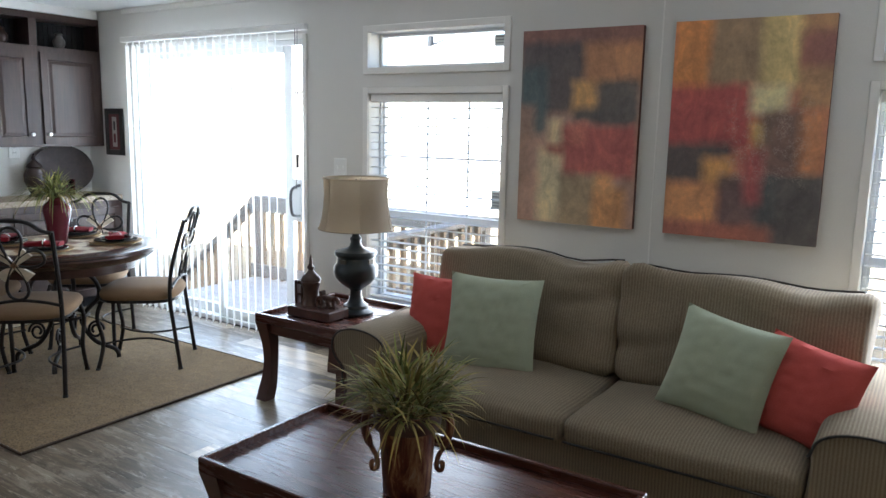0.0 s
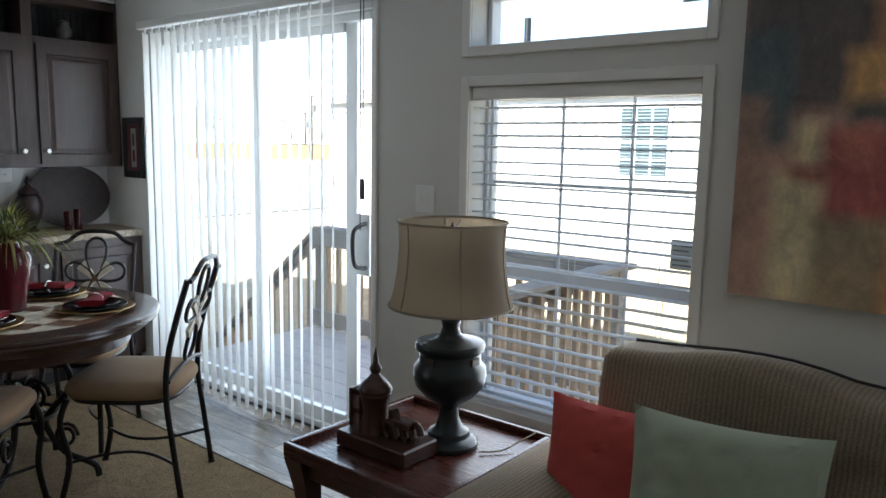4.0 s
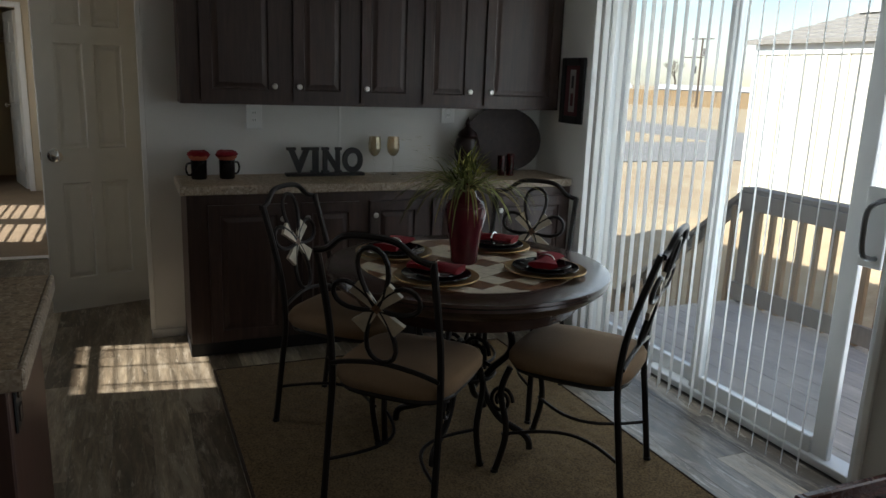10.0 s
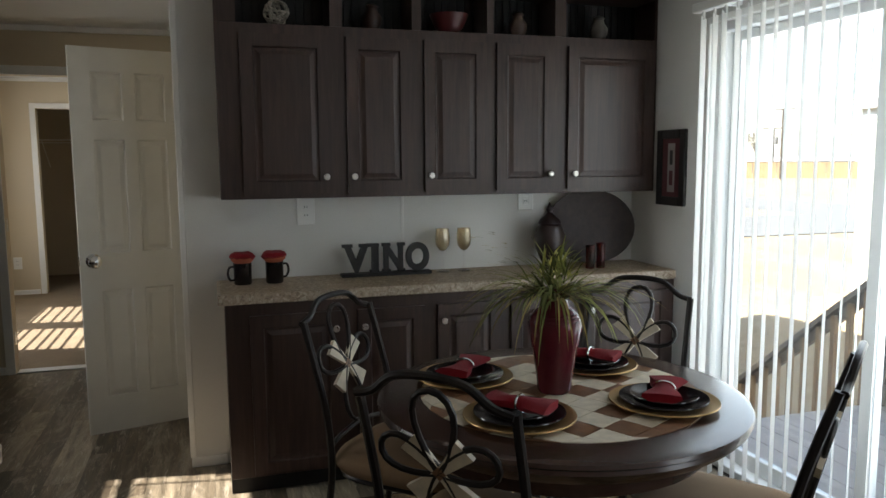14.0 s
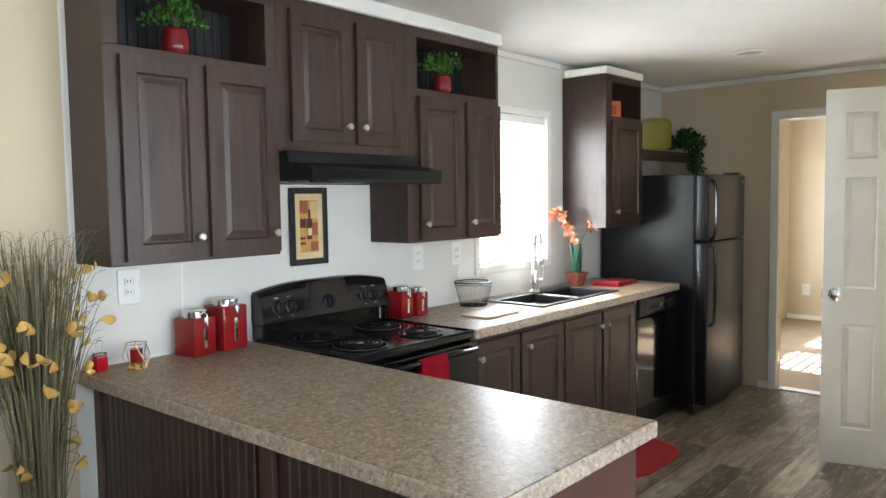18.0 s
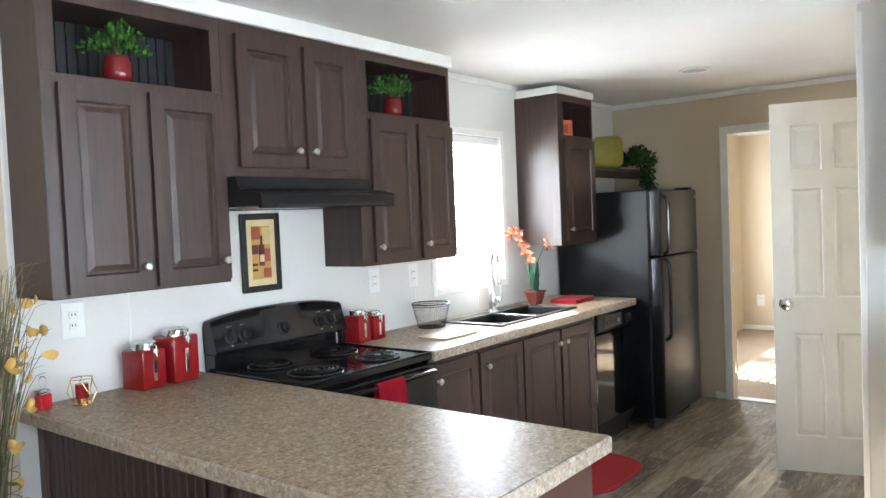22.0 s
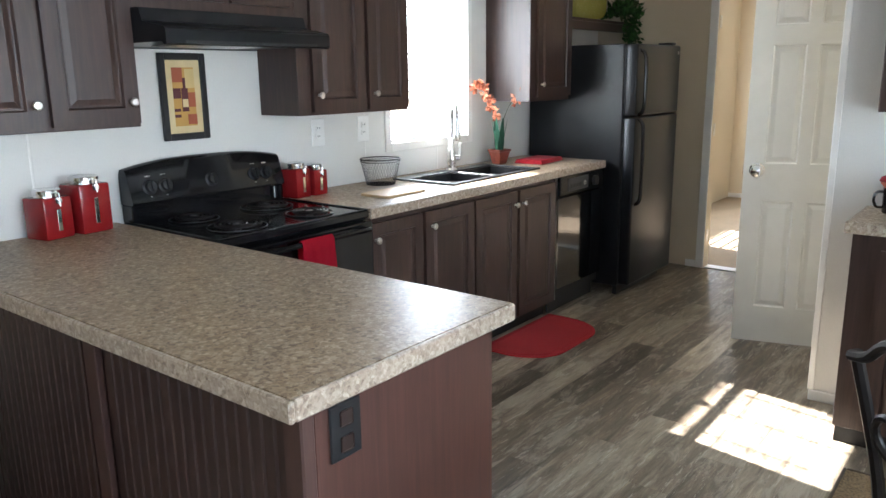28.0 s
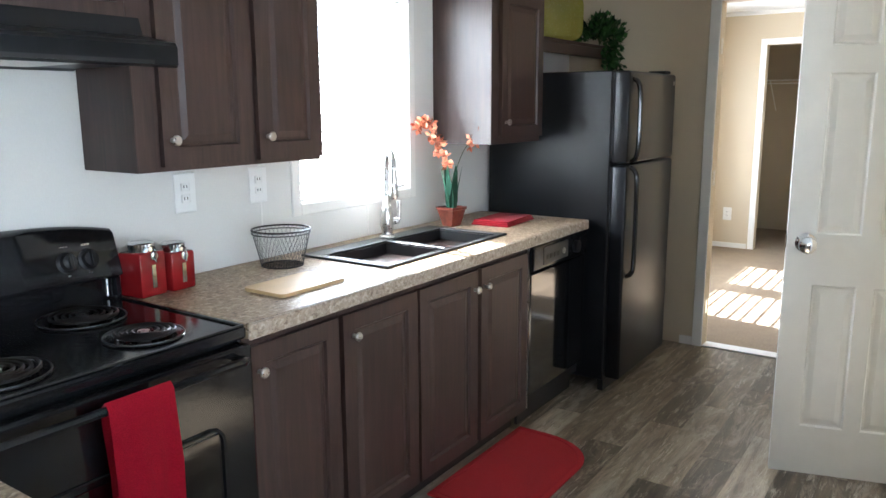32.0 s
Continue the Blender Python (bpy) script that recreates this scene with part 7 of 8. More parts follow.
bt = thing("small_bottle", "small square glass bottle of red liquid", "bottle", -3.262, -0.865, CT1, 15)
part("flask", box(-0.024, 0.024, -0.018, 0.018, 0, 0.05, 0.005), plain("red_liquid", (0.5, 0.01, 0.02), 0.08), bt)
part("shoulder", box(-0.022, 0.022, -0.016, 0.016, 0.05, 0.066, 0.004), M_GLASS, bt)
part("stopper", lathe([(0, 0.066), (0.008, 0.066), (0.008, 0.08), (0.013, 0.086), (0.013, 0.1), (0.006, 0.112), (0, 0.113)], 14), M_GLASS, bt, "clear stopper", True)

# cutting board
b = bmesh.new()
outline = []
for cx, cy, a0 in ((-4.985, -0.435, 0), (-5.235, -0.435, 90), (-5.235, -0.58, 180), (-4.985, -0.58, 270)):
    for k in range(5):
        a = radians(a0 + k * 22.5)
        outline.append((cx + 0.018 * math.cos(a), cy + 0.018 * math.sin(a)))
lo = [b.verts.new((x, y, CT1 + 0.0005)) for x, y in outline]
hi = [b.verts.new((x, y, CT1 + 0.0115)) for x, y in outline]
b.faces.new(lo[::-1])
b.faces.new(hi)
for k in range(len(lo)):
    j = (k + 1) % len(lo)
    b.faces.new((lo[k], lo[j], hi[j], hi[k]))
cb = alone("cutting_board", b, wood("bamboo", (0.55, 0.38, 0.19), 0.45, (0.06, 1, 1), 0.15, 60), "pale bamboo cutting board with rounded corners", "cutting board")
part("grip_slot", box(-5.245, -5.225, -0.54, -0.475, CT1 + 0.0116, CT1 + 0.0122), M_ESP, cb, "dark grip slot")

# wire basket
wb = thing("wire_basket", "dark wire mesh basket on the worktop", "basket", -5.31, -0.775, CT1)
rb, rt, hb_ = 0.075, 0.105, 0.135
for r_, z_, t_ in ((rb, 0.004, 0.0025), (rt, hb_, 0.0035), (rt, hb_ - 0.012, 0.002)):
    part("rim_wire", tube([(r_ * math.cos(2 * math.pi * k / 36), r_ * math.sin(2 * math.pi * k / 36), z_) for k in range(36)], t_, 5, closed=True), M_IRON, wb)
b = bmesh.new()
for k in range(40):
    for s in (-1, 1):
        pts = []
        for q in range(7):
            u = q / 6
            a = 2 * math.pi * k / 40 + s * u * 0.55
            r_ = rb + (rt - rb) * u
            pts.append((r_ * math.cos(a), r_ * math.sin(a), 0.004 + (hb_ - 0.006) * u))
        tube(pts, 0.0006, 3, b)
part("wire_mesh", b, plain("grey_wire", (0.09, 0.09, 0.092), 0.4, 0.7, var=0.2), wb)
b = bmesh.new()
for k in range(-5, 6):
    x = k * 0.0135
    q = math.sqrt(max(0.0001, rb * rb - x * x))
    tube([(x, -q, 0.003), (x, q, 0.003)], 0.001, 3, b)
    tube([(-q, x, 0.003), (q, x, 0.003)], 0.001, 3, b)
part("floor_mesh", b, M_IRON, wb)

# orchid
orc = thing("potted_orchid", "orange silk orchid in a small red-brown pot", "plant", -6.425, -0.775, CT1, -52)
M_POTT = plain("red_brown_pot", (0.16, 0.04, 0.025), 0.35, var=0.35, scale=40)
part("pot", lathe([(0, 0), (0.04, 0), (0.045, 0.006), (0.068, 0.078), (0.075, 0.082), (0.075, 0.094), (0.066, 0.094), (0.06, 0.075), (0, 0.07)], 4), M_POTT, orc)
rng = random.Random(4)
b = bmesh.new()
for a in (0.2, 1.1, 2.0, 2.9, 4.2, 5.3):
    blade(b, (0.012 * math.cos(a), 0.012 * math.sin(a), 0.07), (0.16 * math.cos(a), 0.16 * math.sin(a), 1), 0.23, 0.028, 0.35, rng, 8)
part("leaves", b, leafmat("orchid_leaf", (0.03, 0.085, 0.05), (0.018, 0.05, 0.035)), orc, "long dark green leaves")
M_PETAL = leafmat("orange_petal", (0.55, 0.22, 0.13), (0.42, 0.11, 0.06))
line = smoothline([(0, 0, 0.07), (0.012, 0, 0.25), (0.045, 0.01, 0.38), (0.11, 0.02, 0.48), (0.165, 0.03, 0.485)], 6)
part("flower_stem", tube(line, 0.0025, 5), M_STEM, orc)
line2 = smoothline([(0, 0, 0.07), (-0.01, 0, 0.22), (-0.06, -0.01, 0.36), (-0.13, -0.02, 0.44)], 6)
part("flower_stem", tube(line2, 0.0022, 5), M_STEM, orc)
b = bmesh.new()
for p in [line[k] for k in range(8, len(line), 2)] + [line2[-1], line2[-4]]:
    for k in range(3):
        c = Vector(p) + Vector((rng.uniform(-0.018, 0.018), rng.uniform(-0.02, 0.02), rng.uniform(-0.03, 0.015)))
        for q in range(5):
            a = 2 * math.pi * q / 5 + rng.random()
            leafy(b, c, (math.cos(a), rng.uniform(-0.7, 0.7), math.sin(a)), 0.034, rng)
part("blossoms", b, M_PETAL, orc, "orange petals")

# folded towel by the refrigerator, towel on the oven, kitchen mat
ft = thing("folded_towel", "folded bright red kitchen towel on the worktop", "towel", -6.66, -0.62, CT1, 4)
for k in range(3):
    part("fold", box(-0.155 + 0.004 * k, 0.155 - 0.003 * k, -0.10 + 0.004 * k, 0.10 - 0.005 * k, 0.0005 + k * 0.0085, 0.009 + k * 0.0085, 0.004, None, 2), M_REDCLOTH, ft, "", True)

tw = thing("hanging_towel", "bright red kitchen towel hung over the oven handle", "towel")
b = bmesh.new()
path = [(-0.200, 0.49), (-0.202, 0.67), (-0.203, 0.81), (-0.207, 0.85), (-0.219, 0.8645), (-0.233, 0.85), (-0.237, 0.81), (-0.238, 0.69), (-0.24, 0.59)]
path = [(y + 0.0, z) for y, z in path]
rowsT = []
for i in range(15):
    u = i / 14
    x = -4.425 + 0.163 * u
    rowsT.append([b.verts.new((x + 0.004 * math.sin(z * 17), y + (0.006 * math.sin(u * 9 + z * 4) + 0.003 * math.sin(u * 23)) * max(0, min(1, (0.83 - z) * 6)) * (1 if y > -0.221 else -1), z)) for y, z in path])
for p, q in zip(rowsT, rowsT[1:]):
    for k in range(len(path) - 1):
        b.faces.new((p[k], p[k + 1], q[k + 1], q[k]))
bmesh.ops.solidify(b, geom=b.faces[:], thickness=0.004)
part("cloth", b, fabric("bright_red_terry", (0.66, 0.016, 0.045), (0.50, 0.010, 0.028), 420), tw, "", True)

b = bmesh.new()
outline = [(-6.35, -0.345), (-5.60, -0.345), (-5.60, -0.20)]
for k in range(9):
    a = radians(-0 + k * 11.25)
    outline.append((-5.60 - 0.22 * (1 - math.cos(a)), -0.20 + 0.26 * math.sin(a)))
for k in range(9):
    a = radians(90 - k * 11.25)
    outline.append((-6.35 + 0.22 * (1 - math.cos(a)), -0.20 + 0.26 * math.sin(a)))
outline.append((-6.35, -0.20))
seen = []
for p in outline:
    if not seen or math.hypot(p[0] - seen[-1][0], p[1] - seen[-1][1]) > 1e-4:
        seen.append(p)
lo = [b.verts.new((x, y, 0.001)) for x, y in seen]
hi = [b.verts.new((x, y, 0.008)) for x, y in seen]
b.faces.new(lo[::-1])
b.faces.new(hi)
for k in range(len(lo)):
    j = (k + 1) % len(lo)
    b.faces.new((lo[k], lo[j], hi[j], hi[k]))
M_MATRED = fabric("red_mat", (0.44, 0.012, 0.018), (0.31, 0.009, 0.012), 300)
mt = alone("kitchen_mat", b, M_MATRED, "red rounded kitchen mat before the sink", "mat")
ctr = Vector((-5.975, -0.15))
part("stitched_edge", tube([(ctr.x + (x - ctr.x) * 0.93, ctr.y + (y - ctr.y) * 0.88, 0.0085) for x, y in seen], 0.0022, 5, closed=True), M_REDCLOTH, mt)


# framed pictures
def picture(name, label, x, y, z, rz, w, h, bar_w, mat_col, blocks):
    root = thing(name, label, "picture", x, y, z, rz)
    part("frame", frame_ring(w, h, bar_w, 0.02, None, 0.004), M_BLACKMAT, root, "black wooden frame").matrix_basis = pose(0, -0.021, 0)
    part("mat_board", box(bar_w, w - bar_w, -0.012, -0.008, bar_w, h - bar_w), mat_col, root)
    for k, (u0, u1, v0, v1, c) in enumerate(blocks):
        part("print_patch", box(bar_w + u0 * (w - 2 * bar_w), bar_w + u1 * (w - 2 * bar_w), -0.0128 - 0.0003 * k, -0.012, bar_w + v0 * (h - 2 * bar_w), bar_w + v1 * (h - 2 * bar_w)), c, root)
    return root


M_CREAM = plain("cream_card", (0.62, 0.50, 0.28), 0.7)
M_TERRA = plain("terracotta_print", (0.35, 0.09, 0.04), 0.7)
M_OCHRE = plain("ochre_print", (0.50, 0.28, 0.07), 0.7)
M_MAROON = plain("maroon_print", (0.10, 0.025, 0.03), 0.7)
picture("framed_picture", "small black-framed wine bottle print on the wall", -4.166, Y0 + 0.0005, 1.215, 180, 0.218, 0.356, 0.028, M_CREAM,
        [(0.18, 0.82, 0.10, 0.90, M_OCHRE), (0.18, 0.48, 0.70, 0.90, M_TERRA), (0.55, 0.82, 0.62, 0.88, plain("pale_print", (0.6, 0.45, 0.2), 0.7)), (0.60, 0.82, 0.36, 0.56, M_TERRA), (0.18, 0.40, 0.48, 0.62, M_MAROON), (0.18, 0.36, 0.22, 0.26, M_MAROON), (0.18, 0.36, 0.30, 0.34, M_MAROON), (0.56, 0.82, 0.12, 0.26, M_TERRA), (0.42, 0.60, 0.30, 0.62, M_MAROON), (0.475, 0.545, 0.62, 0.76, M_MAROON), (0.43, 0.59, 0.36, 0.47, M_CREAM)])
picture("framed_picture", "narrow dark-framed print beside the glass door", -5.69, Y1 - 0.0005, 1.238, 0, 0.243, 0.382, 0.045, M_MAROON,
        [(0.3, 0.7, 0.08, 0.92, plain("grey_print", (0.32, 0.30, 0.28), 0.7)), (0.4, 0.6, 0.2, 0.45, M_MAROON), (0.42, 0.58, 0.55, 0.8, M_BLACKMAT)])

# ---- things on the hutch ----
for my, rz in ((1.508, 205), (1.652, 25)):
    mg = thing("mug", "black mug with a red napkin tucked into it", "mug", -5.80, my, CT1, rz, "mugs on the hutch")
    part("cup", lathe([(0, 0), (0.036, 0), (0.04, 0.005), (0.042, 0.10), (0.039, 0.10), (0.037, 0.01), (0, 0.008)], 26), M_PLATEBLK, mg, "", True)
    part("handle", tube(smoothline([(0.0, 0.04, 0.085), (0.0, 0.066, 0.082), (0.0, 0.074, 0.052), (0.0, 0.062, 0.026), (0.0, 0.04, 0.024)], 5), 0.0055, 7), M_PLATEBLK, mg, "", True)
    part("band", lathe([(0.038, 0.10), (0.052, 0.115), (0.053, 0.128), (0.04, 0.13), (0.038, 0.10)], 20), M_TERRA, mg, "orange-brown napkin edge", True)
    b = lathe([(0.05, 0.118), (0.06, 0.13), (0.052, 0.143), (0.03, 0.15), (0, 0.152)], 20)
    for v in b.verts:
        v.co += noise.noise_vector(v.co * 40) * 0.008
    part("napkin_puff", b, M_NAPKIN, mg, "", True)

vn = thing("wooden_word_sign", "black wooden sign of free-standing letters on a base", "sign", -5.85, 1.972, CT1, 90)
part("sign_base", box(0, 0.452, -0.03, 0.03, 0, 0.017, 0.003), M_BLACKMAT, vn)
cursor = [0.012, 0.152, 0.212, 0.326]
widths = [0.126, 0.034, 0.098, 0.118]
for ch_, lx, lw in zip("VINO", cursor, widths):
    cu = bpy.data.curves.new("letter", "FONT")
    cu.body = ch_
    cu.size = 0.205
    cu.extrude = 0.011
    cu.offset = 0.0085
    tmp = bpy.data.objects.new("letter", cu)
    scene.collection.objects.link(tmp)
    bpy.context.view_layer.update()
    me = bpy.data.meshes.new_from_object(tmp.evaluated_get(bpy.context.evaluated_depsgraph_get()))
    bpy.data.objects.remove(tmp)
    b = bmesh.new()
    b.from_mesh(me)
    bpy.data.meshes.remove(me)
    xs = [v.co.x for v in b.verts]
    ys = [v.co.y for v in b.verts]
    sx, sy = lw / (max(xs) - min(xs)), 0.142 / (max(ys) - min(ys))
    moved(b, Matrix.Translation((lx, 0, 0.0165)) @ Matrix.Rotation(radians(90), 4, "X") @ Matrix.Diagonal((sx, sy, 1, 1)) @ Matrix.Translation((-min(xs), -min(ys), 0)))
    lt = part("letter", b, M_BLACKMAT, vn)
    if ch_ in "VIN":
        for sx0, sx1 in {"V": ((-0.006, 0.046), (0.078, 0.128)), "I": ((-0.010, 0.036),), "N": ((-0.008, 0.034), (0.07, 0.108))}[ch_]:
            part("serif", box(lx + sx0, lx + sx1, -0.0115, 0.0115, 0.144, 0.160, 0.001), M_BLACKMAT, lt)
            if ch_ != "V":
                part("serif", box(lx + sx0, lx + sx1, -0.0115, 0.0115, 0.0172, 0.030, 0.001), M_BLACKMAT, lt)

M_AMBER = glassy("amber_glass", (0.90, 0.80, 0.60))
M_AMBER.node_tree.nodes["Principled BSDF"].inputs["Transmission Weight"].default_value = 0.72
M_AMBER.node_tree.nodes["Principled BSDF"].inputs["Metallic"].default_value = 0.15
for gy in (2.492, 2.606):
    wg = thing("wine_goblet", "amber glass wine goblet with a clear stem", "glass", -5.86, gy, CT1, 0, "goblets on the hutch")
    part("foot", lathe([(0, 0), (0.034, 0), (0.034, 0.002), (0.006, 0.006), (0, 0.006)], 24), M_GLASS, wg, "", True)
    part("stem", cyl(0.0048, (0, 0, 0.005), (0, 0, 0.105), 10), M_GLASS, wg)
    part("bowl", lathe([(0, 0.105), (0.018, 0.112), (0.034, 0.135), (0.038, 0.165), (0.033, 0.22), (0.031, 0.22), (0.036, 0.165), (0.032, 0.137), (0.017, 0.115), (0, 0.108)], 28), M_AMBER, wg, "amber bowl", True)

ur = alone("lidded_urn", lathe([(0, 0), (0.05, 0), (0.052, 0.01), (0.036, 0.025), (0.05, 0.05), (0.078, 0.12), (0.08, 0.17), (0.068, 0.21), (0.055, 0.225), (0.06, 0.235), (0.05, 0.255), (0.025, 0.275), (0.012, 0.29), (0.018, 0.305), (0.010, 0.325), (0, 0.345)], 30), plain("dark_umber_glaze", (0.018, 0.008, 0.007), 0.32, var=0.4), "dark brown lidded urn with a finial on the hutch", "urn", -5.81, 3.06, CT1, smooth=True)
dp = alone("display_plate", moved(lathe([(0, 0.0), (0.12, 0.0), (0.15, 0.01), (0.2, 0.022), (0.2, 0.028), (0.15, 0.018), (0, 0.008)], 40), Matrix.Translation((0, 0, 0.2)) @ Matrix.Diagonal((1, 1.32, 1, 1)) @ Matrix.Rotation(radians(80), 4, "Y")), plain("dark_plate_glaze", (0.034, 0.019, 0.016), 0.6, var=0.4, scale=30, bump=0.4), "large dark oval platter leaning against the wall", "plate", -5.905, 3.34, CT1, smooth=True)
for gy, h_ in ((3.25, 0.12), (3.31, 0.13)):
    alone("small_glass", lathe([(0, 0), (0.022, 0), (0.025, h_), (0.023, h_), (0.02, 0.006), (0, 0.005)], 20), M_REDGLASS, "small dark red drinking glass on the hutch", "glass", -5.72, gy, CT1, smooth=True)

M_RATTAN = plain("rattan_grey", (0.30, 0.27, 0.23), 0.6, var=0.5, scale=70, bump=0.6)
for ny, kind in ((1.70, 0), (2.14, 1), (2.52, 2), (2.88, 1), (3.33, 3)):
    z = 2.083
    if kind == 0:
        root = thing("woven_ball", "grey woven rattan ball in the open niche", "ornament", -5.82, ny, z, 0, "niche ornaments")
        for k in range(9):
            m = Matrix.Translation((0, 0, 0.06)) @ Euler((k * 0.7, k * 1.1, k * 0.4)).to_matrix().to_4x4()
            part("woven_ring", tube([m @ Vector((0.055 * math.cos(2 * math.pi * q / 24), 0.055 * math.sin(2 * math.pi * q / 24), 0.01 * math.sin(k))) for q in range(24)], 0.005, 5, closed=True), M_RATTAN, root)
    elif kind == 2:
        alone("red_bowl", lathe([(0, 0), (0.04, 0), (0.07, 0.03), (0.095, 0.09), (0.09, 0.09), (0.065, 0.035), (0, 0.01)], 28), plain("dull_red_glaze", (0.07, 0.012, 0.012), 0.35), "dull red bowl in the open niche", "bowl", -5.82, ny, z, group="niche ornaments", smooth=True)
    else:
        alone("small_jar", lathe([(0, 0), (0.03, 0), (0.045, 0.03), (0.047, 0.06), (0.03, 0.085), (0.026, 0.1), (0.032, 0.11), (0.02, 0.12), (0, 0.125)], 24), plain("umber_jar_%d" % int(ny * 100), (0.05, 0.025, 0.018) if kind == 1 else (0.09, 0.08, 0.07), 0.4, var=0.4), "small brown lidded jar in the open niche", "jar", -5.82, ny, z, group="niche ornaments", smooth=True)

# tall dried arrangement in the corner
fl = thing("dried_arrangement", "tall sheaf of dried grass with yellow paper flowers on the floor", "plant", -2.985, -0.70, 0)
part("floor_vase", lathe([(0, 0), (0.07, 0), (0.085, 0.02), (0.10, 0.15), (0.085, 0.32), (0.065, 0.42), (0.075, 0.45), (0.065, 0.45), (0.055, 0.42), (0, 0.40)], 28), plain("dark_floor_vase", (0.04, 0.03, 0.025), 0.35), fl, "dark tall floor vase", True)
rng = random.Random(17)
b = bmesh.new()
for _ in range(360):
    a = rng.uniform(0, 2 * math.pi)
    lean = rng.uniform(0.0, 0.12)
    h_ = rng.uniform(0.7, 1.08)
    r0 = rng.uniform(0, 0.05)
    bow = rng.uniform(-0.02, 0.04)
    p0 = Vector((r0 * math.cos(a), r0 * math.sin(a), 0.38))
    p1 = p0 + Vector((lean * 0.4 * math.cos(a), lean * 0.4 * math.sin(a), h_ * 0.5))
    p2 = p0 + Vector(((lean + bow) * math.cos(a), (lean + bow) * math.sin(a), h_ * 0.92))
    p3 = p2 + Vector((bow * 1.5 * math.cos(a + 0.5), bow * 1.5 * math.sin(a), h_ * 0.06))
    tube(smoothline([p0, p1, p2, p3], 3), [0.0020] * 6 + [0.0012, 0.001, 0.0008, 0.0006], 3, b)
tagged(part("grass_sheaf", b, leafmat("dried_grass", (0.17, 0.15, 0.09), (0.085, 0.075, 0.042)), fl), kind="stuff")
M_PAPER = leafmat("yellow_paper", (0.55, 0.35, 0.11), (0.42, 0.24, 0.07))
bs = bmesh.new()
for k in range(46):
    a = rng.uniform(0, 2 * math.pi)
    z = rng.uniform(0.62, 1.38)
    r_ = (0.08 + 0.15 * (z - 0.5)) * rng.uniform(0.6, 1.15)
    c = Vector((r_ * math.cos(a), r_ * math.sin(a), z))
    tube([(0.03 * math.cos(a), 0.03 * math.sin(a), z - 0.35), tuple(c * 0.6 + Vector((0, 0, z * 0.4 - 0.12))), tuple(c)], 0.0013, 3, bs)
    b = bmesh.new()
    ax = Vector((math.cos(a + rng.uniform(-1, 1)), math.sin(a + rng.uniform(-1, 1)), rng.uniform(-0.3, 0.9))).normalized()
    for q in range(rng.choice((1, 2, 2))):
        s = ax.orthogonal().normalized()
        s.rotate(Matrix.Rotation(2 * math.pi * q / 3 + rng.random(), 3, ax))
        sz = rng.uniform(0.032, 0.047)
        w_ = ax.cross(s) * sz
        ring = []
        for t_, hw, up in ((0.0, 0.06, 0.0), (0.3, 0.34, 0.16), (0.65, 0.42, 0.22), (0.9, 0.25, 0.10), (1.0, 0.08, 0.02)):
            mid_ = c + ax * sz * t_ + s * sz * (0.5 * t_ + up)
            ring.append([b.verts.new(mid_ - w_ * hw), b.verts.new(mid_ + s * sz * 0.09), b.verts.new(mid_ + w_ * hw)])
        for p_, q_ in zip(ring, ring[1:]):
            for i_ in (0, 1):
                b.faces.new((p_[i_], p_[i_ + 1], q_[i_ + 1], q_[i_]))
    part("paper_flower", b, M_PAPER, fl, "yellow paper petals", True)
for k in range(4):
    a = 0.8 + 1.5 * k
    cx_, cy_, z0_ = 0.10 * math.cos(a), 0.10 * math.sin(a), 0.62 + 0.07 * k
    part("curly_stem", tube([(cx_ + 0.022 * math.cos(0.6 * q), cy_ + 0.022 * math.sin(0.6 * q), z0_ + 0.0035 * q) for q in range(36)], 0.0014, 4), M_GRASSDRY, fl, "curled pale stem")
tagged(part("stem_sheaf", bs, M_GRASSDRY, fl), kind="stuff")

# closet door standing open into the closet
cd_ = thing("closet_door", "white six-panel closet door swung open into the dark closet", "door", BX - 0.11, 0.092, 0.014, 195)
cl_ = part("leaf", joined(panel_door(0.70, 2.03, 0.018, 0.11, None, 2, rows6, 0.006, 0.06), moved(panel_door(0.70, 2.03, 0.017, 0.11, None, 2, rows6, 0.006, 0.06), Matrix.Translation((0.70, 0.035, 0)) @ Matrix.Rotation(math.pi, 4, "Z"))), M_DOOR, cd_)
for z in (0.22, 1.02, 1.82):
    part("hinge", box(-0.012, 0.012, 0.0352, 0.039, z - 0.045, z + 0.045, 0.001), M_NICKEL, cl_, "dull metal hinge leaf")
part("door_knob", moved(lathe(kb, 18), Matrix.Translation((0.63, 0.035, 0.945)) @ Matrix.Rotation(radians(-90), 4, "X")), M_CHROME, cl_, "round satin chrome knob", True)

# wire closet shelf seen through the bedroom
ws = thing("wire_shelf", "white wire closet shelf on angled brackets", "shelf", kind="")
wx = BX - 1.45
for k in range(14):
    part("wire", cyl(0.003, (wx + 0.02 + 0.028 * k, -0.78, 1.76), (wx + 0.02 + 0.028 * k, 1.08, 1.76), 5), M_TRIM, ws)
part("front_rail", cyl(0.005, (wx + 0.40, -0.78, 1.72), (wx + 0.40, 1.08, 1.72), 6), M_TRIM, ws)
for y_ in (-0.6, -0.15, 0.3, 0.75):
    part("brace", cyl(0.005, (wx + 0.39, y_, 1.75), (wx - 0.045, y_, 1.42), 6), M_TRIM, ws)
